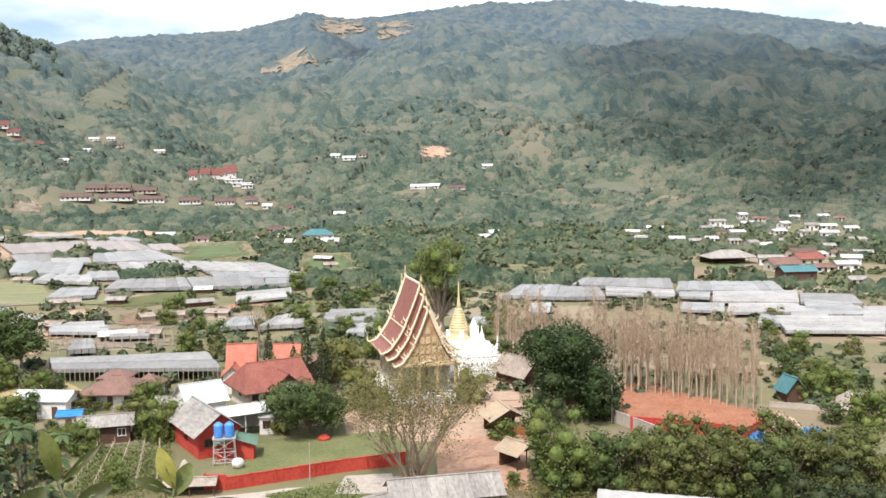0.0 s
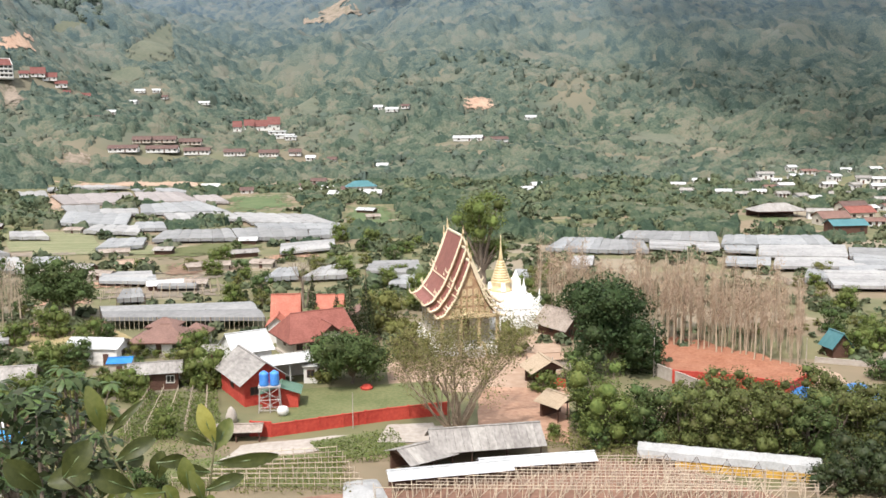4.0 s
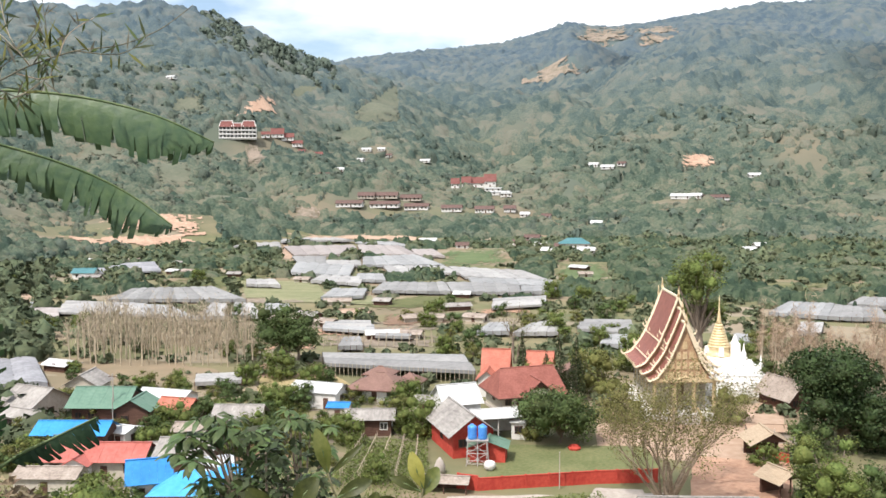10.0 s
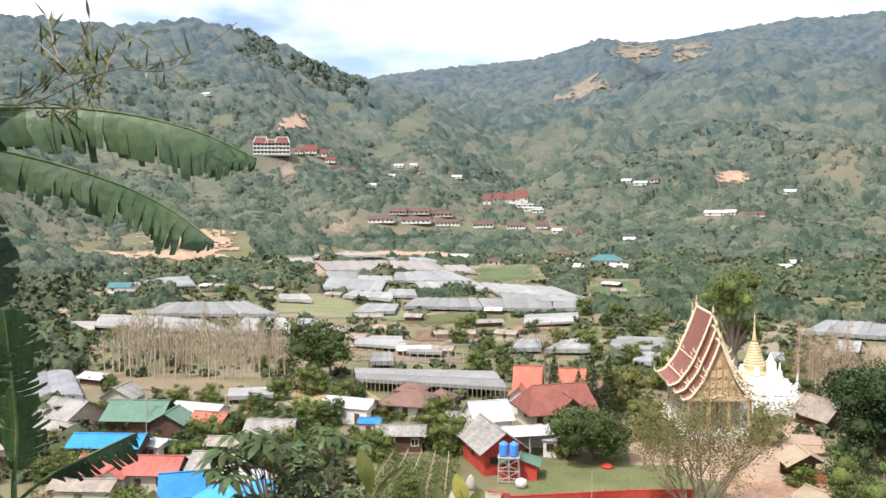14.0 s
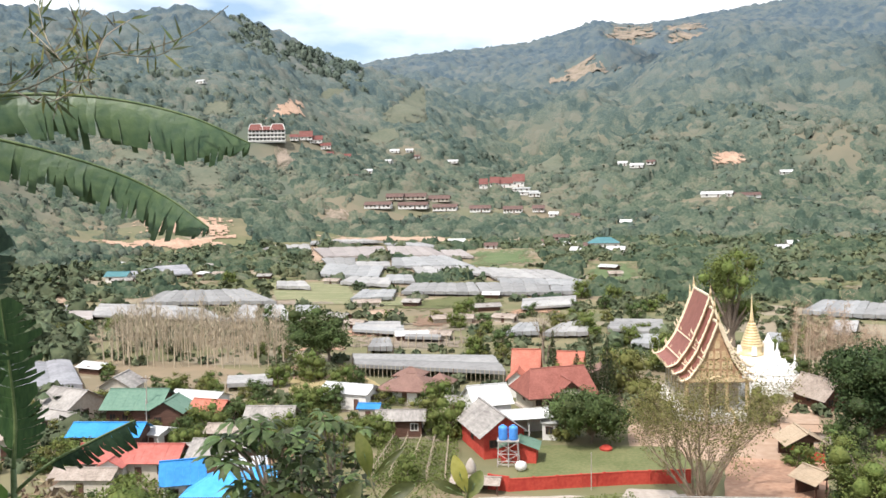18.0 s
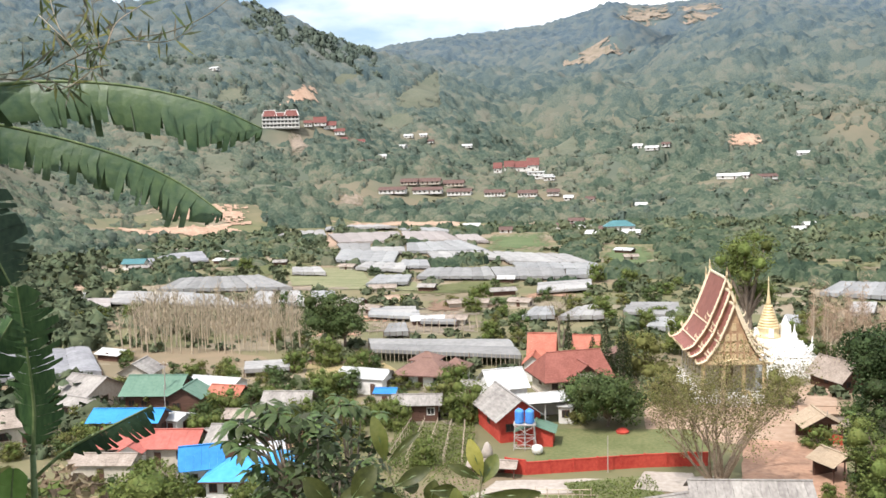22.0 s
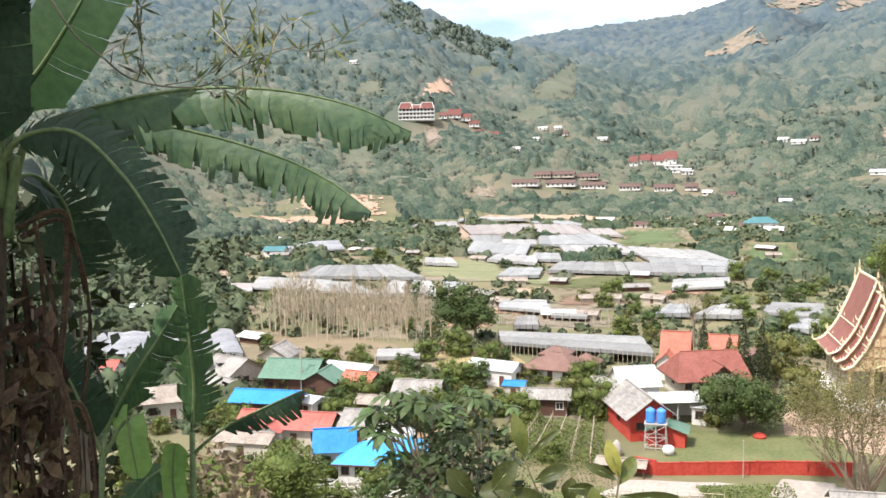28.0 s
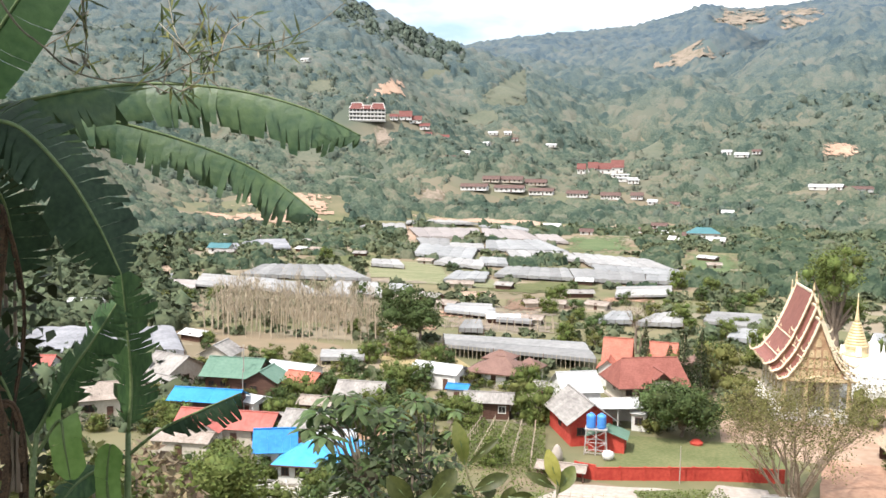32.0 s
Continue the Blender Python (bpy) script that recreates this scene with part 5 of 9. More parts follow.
# trees by the temple
tree("rain_tree", -12.4, 136.0, 8.2, 6.6, "spreading dark green tree on the lawn's edge", LEAF_DARK, 3, 0.22, 22, 0.55, 3.8)
tree("rain_tree", -16.3, 137.5, 6.0, 3.2, "yellow-green flowering tree beside the house", LEAF_OLIVE, 4, 0.2, 8, 0.4, 4.5, bushy=True)
tree("mango_tree", 28.3, 141.2, 14.5, 8.2, "large dense dark green mango tree", LEAF_MANGO, 5, 0.16, 26, 0.7, 3.4)
tree("mango_tree", 33.3, 140.8, 7, 4.2, "dense dark green tree by the grove", LEAF_MANGO, 6, 0.15, 10, 0.55, 4.0, bushy=True)
tree("mango_tree", 23.1, 134.6, 5, 3.4, "dense green shade tree", LEAF_DARK, 66, 0.15, 9, 0.5, 4.0, bushy=True)
tree("fig_tree", 11.1, 195.6, 26, 7.5, "tall green tree behind the temple roofs", LEAF_MID, 7, 0.3, 16, 0.6, 3.2)
tree("fig_tree", -2.0, 191.7, 9, 5, "green tree beside the temple", LEAF_MID, 8, 0.2, 10, 0.5, 3.2, bushy=True)
tree("fig_tree", -8.3, 171.1, 8, 5.5, "leafy olive tree near the temple yard", LEAF_OLIVE, 9, 0.2, 10, 0.5, 3.2, bushy=True)
tree("fig_tree", -3.6, 150.0, 6.5, 4.5, "yellowish leafy tree in the yard", LEAF_OLIVE, 10, 0.25, 10, 0.45, 3.2, bushy=True)
tree("fig_tree", 13.8, 152.3, 6, 4, "small olive-green tree before the stupa", LEAF_OLIVE, 12, 0.25, 9, 0.4, 3.2, bushy=True)
tree("fig_tree", -18.5, 163.8, 7, 3.4, "green tree among the conifers", LEAF_OLIVE, 13, 0.2, 9, 0.45, 3.5, bushy=True)
tree("shrub", 16.5, 130.7, 3.4, 2.6, "round green shrub beside the pavilion", LEAF_MID, 14, 0.1, 7, 0.4, 4.5, bushy=True, category="shrub")
tree("fig_tree", 25.2, 173.3, 8, 5, "dark tree behind the wooden hall", LEAF_DARK, 15, 0.2, 10, 0.55, 3.0, bushy=True)
tree("fig_tree", -34.2, 135.9, 5.6, 4.4, "grey-green leafy tree behind the barn", LEAF_MID, 16, 0.15, 10, 0.45, 4.0, bushy=True)
tree("fig_tree", -38.9, 139.3, 5.4, 3.2, "olive tree beside the stilt house", LEAF_OLIVE, 17, 0.15, 8, 0.4, 4.0, bushy=True)
tree("fig_tree", -43.6, 156.9, 4.2, 2.6, "dark shrub by the brown bungalow", LEAF_DARK, 18, 0.15, 7, 0.4, 4.0, bushy=True)


def conifer(x, y, h, r, seed):
    rng = np.random.default_rng(seed)
    t = thing("conifer", x, y, gz(x, y), 0, "dark pointed conifer beside the red-roofed house", "tree", "conifers by the house")
    part("trunk", Geo().tube([(0, 0, -0.2), (0, 0, h * 0.9)], [0.2, 0.05], 6), BARK, t)
    L = [((0, 0, h * (0.1 + 0.09 * i)), (r * (1 - i / 10.5), r * (1 - i / 10.5), h * 0.09)) for i in range(10)]
    part("crown", crown_mesh("crown", rng, L, 0.45, 13.0, LEAF_DEEP, 0.5, -0.6), None, t)


for _p, _h, _r, _s in (((-21.7, 164.0), 12.5, 1.9, 1), ((-14.7, 161.8), 12, 2.1, 2), ((-11.8, 162.4), 12.5, 2.2, 3), ((-17.6, 166.4), 8.5, 1.9, 4)):
    conifer(*_p, _h, _r, _s)


# the half-bare tree at the gate
def bare_tree(name, x, y, h, spread, label, seed, stems=5, leaf=0.3, leaves=14, depth=5, leaf_m=None, bark=None):
    rng = random.Random(seed)
    t = thing(name, x, y, gz(x, y), 0, label, "tree")
    g, tips = Geo(), []

    def grow(p, d, length, rad, lev):
        pts, rads, q = [p], [rad], p.copy()
        for i in range(3):
            d = (d + Vector((rng.uniform(-0.22, 0.22), rng.uniform(-0.22, 0.22), rng.uniform(-0.05, 0.14)))).normalized()
            q = q + d * length / 3
            pts.append(q.copy())
            rads.append(rad * (1 - 0.13 * (i + 1)))
        g.tube(pts, rads, 6 if lev < 2 else 4, lev == 0)
        if lev >= depth - 3:
            tips.append(q)
        if lev < depth:
            for i in range(3 if lev < depth - 1 else 2):
                nd = (d + Vector((rng.uniform(-0.75, 0.75), rng.uniform(-0.75, 0.75), rng.uniform(-0.15, 0.55)))).normalized()
                grow(pts[rng.choice((1, 2, 3, 3))], nd, length * rng.uniform(0.6, 0.82), rads[-1] * 0.68, lev + 1)
    for i in range(stems):
        a = i * 2 * math.pi / stems + rng.uniform(-0.4, 0.4)
        k = spread * rng.uniform(0.45, 1.5)
        grow(Vector((math.cos(a) * 0.35, math.sin(a) * 0.35, -0.3)), Vector((math.cos(a) * k, math.sin(a) * k, 1)).normalized(), h * rng.uniform(0.26, 0.36), h * rng.uniform(0.010, 0.016), 0)
    part("trunk", g, bark or BARK_PALE, t)
    r2 = np.random.default_rng(seed)
    c = np.repeat(np.array([tuple(p) for p in tips]), leaves, 0) + r2.normal(size=(len(tips) * leaves, 3)) * 0.45
    v, f = leaf_array(r2, c, leaf, 0.6, 0.3)
    part("foliage", mesh_from("foliage", v, f, leaf_m or LEAF_OLIVE), None, t)
    return t


bare_tree("bodhi_tree", 3.0, 113.0, 19.0, 0.66, "half-bare many-stemmed tree with sparse olive leaves", 21, 10, 0.24, 6, 5, LEAF_YELLOWISH, BARK_GREY)
bare_tree("silk_cotton_tree", -27.3, 194.2, 17, 0.5, "leafless dark tree with spreading limbs", 22, 3, 0.3, 1, 4, LEAF_OLIVE, BARK)
bare_tree("teak_tree", 27.0, 163.7, 13, 0.25, "pale leafless tree behind the mango", 23, 4, 0.3, 3, 4, LEAF_DRY)


# bare teak groves in rows
def teak_proto(seed, h, twig_m):
    rng = np.random.default_rng(seed)
    t = thing("teak_tree", 0, 0, 0, 0, "slim leafless teak with a pale trunk and dry twigs", "tree", "bare teak grove")
    lean = rng.uniform(-0.03, 0.03, 2) * h
    g = Geo().tube([(0, 0, -0.4), (lean[0] * 0.4, lean[1] * 0.4, h * 0.5), (lean[0], lean[1], h)], [0.17, 0.13, 0.04], 6)
    pts = []
    for i in range(16):
        z = h * rng.uniform(0.4, 0.97)
        a = rng.uniform(0, 6.28)
        ln = rng.uniform(0.7, 1.7)
        p0 = Vector((lean[0] * z / h, lean[1] * z / h, z))
        p1 = p0 + Vector((math.cos(a) * ln * 0.42, math.sin(a) * ln * 0.42, ln * 0.9))
        g.tube([p0, p1], [0.05, 0.02], 3, False)
        pts += [p0.lerp(p1, 0.5), p1, p1 + Vector((0, 0, 0.4))]
    part("trunk", g, BARK_PALE, t)
    k = 9 if twig_m is TWIG_BROWN else 2
    c = np.repeat(np.array([tuple(p) for p in pts]), k, 0) + rng.normal(size=(len(pts) * k, 3)) * np.array([0.4, 0.4, 0.8])
    v, f = leaf_array(rng, c, 0.85 if k == 9 else 1.15, 0.075, -0.9 if k == 9 else -2.2)
    tagged(part("twig_spray", mesh_from("twig_spray", v, f, twig_m), None, t), kind="stuff")
    return t


def grove(corners, rows, cols, hs, seed, group, twig_m):
    rng = random.Random(seed)
    protos = [teak_proto(seed + k, hs, twig_m) for k in range(4)]
    a, b, c, d = (Vector(p) for p in corners)
    used = 0
    for i in range(rows):
        for j in range(cols):
            u, v = (j + rng.uniform(0.2, 0.8)) / cols, (i + rng.uniform(0.3, 0.7)) / rows
            p = a.lerp(b, u).lerp(d.lerp(c, u), v)
            m = pose(p.x, p.y, gz(p.x, p.y), rng.uniform(-2, 2), rng.uniform(-2, 2), rng.uniform(0, 360)) @ Matrix.Scale(rng.choice((0.72, 0.85, 0.95, 1.0, 1.06, 1.14)) * (1 - 0.22 * max(0.0, u - 0.7) / 0.3), 4)
            if used < 4:
                protos[used].matrix_world = m
                tagged(protos[used], group=group)
            else:
                o = copy_thing(protos[used % 4], m)
                tagged(o, group=group)
            used += 1


grove([(40.6, 155.0), (58.8, 138.9), (67.4, 159.6), (32.6, 180.5)], 7, 18, 14.6, 31, "bare teak grove above the red bank", TWIG_BROWN)
grove([(23.0, 172.0), (34.0, 165.0), (37.0, 188.0), (21.0, 190.0)], 4, 7, 13.0, 35, "bare teak grove above the red bank", TWIG_BROWN)
grove([(-122.7, 172.2), (-80.8, 179.2), (-96.2, 213.9), (-140.5, 211.1)], 6, 22, 8.2, 41, "bare teak grove behind the village", LEAF_DRY)
tree("rain_tree", -76.6, 184.3, 12.5, 7.0, "broad dark round-crowned tree on a clump of trunks", LEAF_DARK, 51, 0.38, 16, 0.7, 3.2)
tree("rain_tree", -73.2, 183.1, 10.5, 5.4, "dark round-crowned tree beside the bare grove", LEAF_DARK, 52, 0.4, 12, 0.7, 3.2)


# hedge of longan trees on the right and dense dark bushes in front
_ht = [(22.0, 109.2, 10.0, 5.2), (20.5, 112.9, 7.0, 3.6), (27.1, 107.3, 8.6, 3.8), (30.1, 106.3, 7.6, 3.6), (32.8, 105.7, 8.0, 3.6), (35.7, 105.1, 8.0, 3.6), (38.5, 104.2, 8.2, 3.6), (41.4, 103.6, 8.0, 3.6), (44.2, 102.6, 8.4, 3.8), (48.2, 104.6, 8.0, 3.7), (51.8, 105.6, 7.4, 3.6), (54.8, 105.3, 7.6, 3.6), (58.3, 105.1, 7.6, 3.6), (40.1, 120.9, 5.6, 3.2), (45.7, 121.7, 4.0, 2.6), (54.3, 121.1, 6.0, 3.2), (34.8, 117.6, 5.2, 3.0), (47.1, 116.2, 5.0, 3.0), (55.6, 116.1, 4.8, 3.0), (62.2, 116.8, 5.0, 3.4)]
for _i, (_x, _y, _h, _r) in enumerate(_ht):
    tree("longan_tree", _x, _y, _h, _r, "dense rounded green longan tree in the hedge row", LEAF_MID if _i == 0 else LEAF_DARK if _i in (1, 2, 8) else LEAF_OLIVE_DEEP, 60 + _i, 0.12, 17, 0.42, 4.6, bushy=True, group="longan hedge row")
for _x, _y, _h, _r, _s in ((46.3, 93.3, 6.2, 4.0, 91), (50.2, 93.7, 6.8, 4.4, 92), (42.7, 92.3, 3.6, 2.6, 93)):
    tree("litchi_tree", _x, _y, _h, _r, "dense dark glossy tree at the plot's edge", LEAF_DEEP, _s, 0.1, 12, 0.36, 6.0, bushy=True, group="dark trees at the plot's edge")


# scattered trees: a few kinds, copied
def scatter(protos, spots, seed, z_over=0.0):
    rng = random.Random(seed)
    for i, (x, y, s) in enumerate(spots):
        copy_thing(protos[i % len(protos)], pose(x, y, gz(x, y) + z_over, 0, 0, rng.uniform(0, 360)) @ Matrix.Diagonal((s, s, s * rng.uniform(0.85, 1.2), 1)))


P1 = tree("village_tree", -71.7, 128.2, 5.5, 3.6, "leafy green tree between the roofs", LEAF_MID, 101, 0.15, 10, 0.5, 3.4, bushy=True)
P2 = tree("village_tree", -70.5, 133.6, 5.0, 2.8, "dense dark tree between the roofs", LEAF_DARK, 102, 0.15, 9, 0.5, 3.6, bushy=True)
P3 = tree("village_tree", -98.5, 138.7, 4.6, 3.0, "yellow-green leafy tree between the roofs", LEAF_OLIVE, 103, 0.15, 9, 0.5, 3.4, bushy=True)
_near = [(-100.4, 159.0), (-89.1, 158.9), (-94.1, 157.8), (-75.2, 129.1), (-68.4, 125.8), (-78.8, 154.1), (-75.7, 154.8), (-76.6, 164.4), (-102.1, 142.1), (-99.8, 128.8), (-102.8, 139.8), (-104.5, 131.4), (-78.7, 130.0), (-84.0, 152.9), (-50.5, 133.0), (-58.9, 149.6), (-34.1, 133.6), (-32.2, 137.2), (-42.1, 153.2), (-62.7, 162.3), (-43.3, 161.7), (-38.1, 177.8)]
_near += [(-87.8, 115.0), (-86.5, 108.9), (-71.9, 114.8), (-72.6, 121.1), (-78.9, 133.8), (-79.1, 142.4), (-87.2, 144.0), (-73.3, 144.7), (-62.4, 140.3), (-57.6, 127.2), (-59.6, 141.4), (-87.9, 139.0), (-98.7, 134.8), (-106.6, 131.6), (-103.2, 124.2), (-112.6, 124.7), (-104.9, 111.8), (-99.6, 103.5), (-54.2, 135.7), (-49.7, 145.3), (-44.6, 135.9), (-40.9, 152.8), (-35.5, 139.5), (-78.5, 157.7), (-93.4, 154.4), (-88.1, 156.5)]
_near += [(-80.2, 118.1), (-72.7, 109.8), (-80.0, 111.5), (-70.1, 122.1), (-68.3, 126.4), (-72.4, 136.3), (-67.7, 142.4), (-63.7, 148.5), (-58.4, 146.1), (-49.3, 130.5), (-46.9, 131.5), (-88.2, 130.1), (-87.5, 134.7), (-89.7, 125.4), (-96.1, 122.9), (-97.8, 114.6), (-93.8, 105.9), (-73.6, 97.1), (-63.4, 124.8), (-58.3, 120.3), (-41.3, 137.2), (-42.5, 148.0), (-48.5, 154.3), (-51.1, 123.2), (-74.3, 124.0), (-66.6, 109.4)]
scatter((P2, P1, P3), [(x, y, 0.45 + 0.12 * (i % 4)) for i, (x, y) in enumerate(_near)], 5)
_vr = random.Random(77)
_more = []
while len(_more) < 105:
    _a, _d = _vr.uniform(17, 44), _vr.uniform(98, 172)
    _x, _y = -math.sin(radians(_a)) * _d, math.cos(radians(_a)) * _d
    if all(math.hypot(_x - h[0], _y - h[1]) > h[2] for h in BUILT):
        _more.append((_x, _y, _vr.choice((0.3, 0.38, 0.45, 0.6, 0.8))))
scatter((P1, P2, P3, P2), _more, 15)
_more = []
while len(_more) < 24:
    _x, _y = _vr.uniform(14, 98), _vr.uniform(104, 176)
    if (_x < 34 and _y < 132 or _x > 60) and _x / _y < 0.56 and math.hypot(_x - 13, _y - 120) > 9 and math.hypot(_x - 66, _y - 142) > 14 and all(math.hypot(_x - h[0], _y - h[1]) > h[2] for h in BUILT):
        _more.append((_x, _y, _vr.choice((0.25, 0.3, 0.4, 0.5))))
scatter((P3, P1, P3, P2), _more, 17)
_mid = [(-92.9, 190.6), (-61.1, 167.7), (-72.0, 170.8), (-47.6, 222.4), (-44.4, 201.2), (-39.4, 209.2), (-47.9, 231.0), (-36.9, 195.9), (-172.7, 330.5), (-153.1, 230.2), (-151.1, 220.4), (-161.6, 208.9), (-159.7, 218.5), (-175.8, 215.5), (-214.2, 254.8), (-230.1, 282.8), (-246.7, 316.7), (-113.6, 237.1), (-78.5, 244.3), (-65.9, 246.9), (-59.3, 253.9), (-60.8, 284.4), (-57.2, 238.2), (-30.4, 244.2), (-20.0, 228.8), (-20.9, 278.7), (-18.3, 291.9), (-13.1, 292.9), (-7.4, 274.9), (-10.0, 257.8), (-4.4, 294.3), (-30.9, 354.8), (-30.2, 304.0), (-24.0, 319.6)]
_mid += [(31.5, 231.5), (25.2, 215.7), (24.6, 189.6), (31.2, 201.2), (21.0, 202.2), (86.6, 196.7), (86.1, 184.3), (74.7, 164.2), (80.9, 163.6), (97.5, 183.0), (76.9, 151.2), (84.7, 154.5), (70.3, 147.9), (99.1, 225.5), (91.0, 210.1), (68.5, 134.2), (72.1, 130.9), (87.0, 210.4), (-10.4, 219.9), (-12.9, 192.6), (-8.1, 235.6), (-18.3, 255.3), (-23.0, 237.5), (-12.4, 265.4)]
scatter((P1, P2, P1, P3), [(x, y, 0.62 + 0.2 * (i % 3)) for i, (x, y) in enumerate(_mid)], 6)


# ---- plastic-film greenhouses and fields of the valley ----
FOOT = []


def greenhouse(corners, bays, along, label, film, h=2.2, posts=True, name="greenhouse"):
    """Film roofs in rounded bays over four corners (front left, front right, back right, back left). along: bays lie side by side and run back."""
    a, b, c, d = (Vector((p[0], p[1], 0)) for p in corners)
    FOOT.append(corners)
    o = (a + b + c + d) / 4
    z0 = gz(o.x, o.y)
    t = thing(name, o.x, o.y, z0, 0, label, "greenhouse", "valley greenhouses")
    rng = random.Random(int(abs(o.x * 7 + o.y * 3)))
    for i in range(bays):
        u, w = i / bays, (i + 1) / bays
        if along:
            p, q, r, s = a.lerp(b, u), a.lerp(b, w), d.lerp(c, w), d.lerp(c, u)
        else:
            p, q, r, s = b.lerp(c, u), b.lerp(c, w), a.lerp(d, w), a.lerp(d, u)
        p, q, r, s = p - o, q - o, r - o, s - o
        rise = min(0.45, 0.05 * (q - p).length) + rng.uniform(-0.05, 0.08)
        lift = rng.uniform(-0.08, 0.08)
        v, f, k = [], [], 6
        for e0, e1 in ((p, q), (s, r)):
            for j in range(k + 1):
                m = e0.lerp(e1, j / k)
                v.append((m.x, m.y, h - 0.6 + lift + rise * math.sin(math.pi * j / k) + rng.uniform(-0.04, 0.04)))
        for j in range(k):
            f.append((j, j + 1, j + k + 2, j + k + 1))
        v += [(p.x, p.y, h - 1.3), (q.x, q.y, h - 1.3), (r.x, r.y, h - 1.3), (s.x, s.y, h - 1.3)]
        n = len(v)
        f += [(n - 4, 0, k + 1, n - 1), (k, n - 3, n - 2, 2 * k + 1)]
        for e0, e1, o0, way in ((p, q, 0, 1), (s, r, k + 1, -1)):
            n = len(v)
            v += [(e0.lerp(e1, j / k).x, e0.lerp(e1, j / k).y, h - 1.5 + rng.uniform(-0.25, 0.1)) for j in range(k + 1)]
            f += [(n + j, n + j + 1, o0 + j + 1, o0 + j)[::way] for j in range(k)]
        part("film_roof", Geo().add(v, f), film, t)
        if posts:
            g = Geo()
            for e0, e1 in ((p, s), (q, r)):
                m = max(2, int((e1 - e0).length / 9))
                for j in range(m + 1):
                    e = e0.lerp(e1, j / m)
                    g.box((e.x, e.y, h / 2 - 0.5), (0.12, 0.12, h))
            ob = part("side_frame", g, WOOD_DARK, t)
            tagged(ob, kind="stuff")
    return t


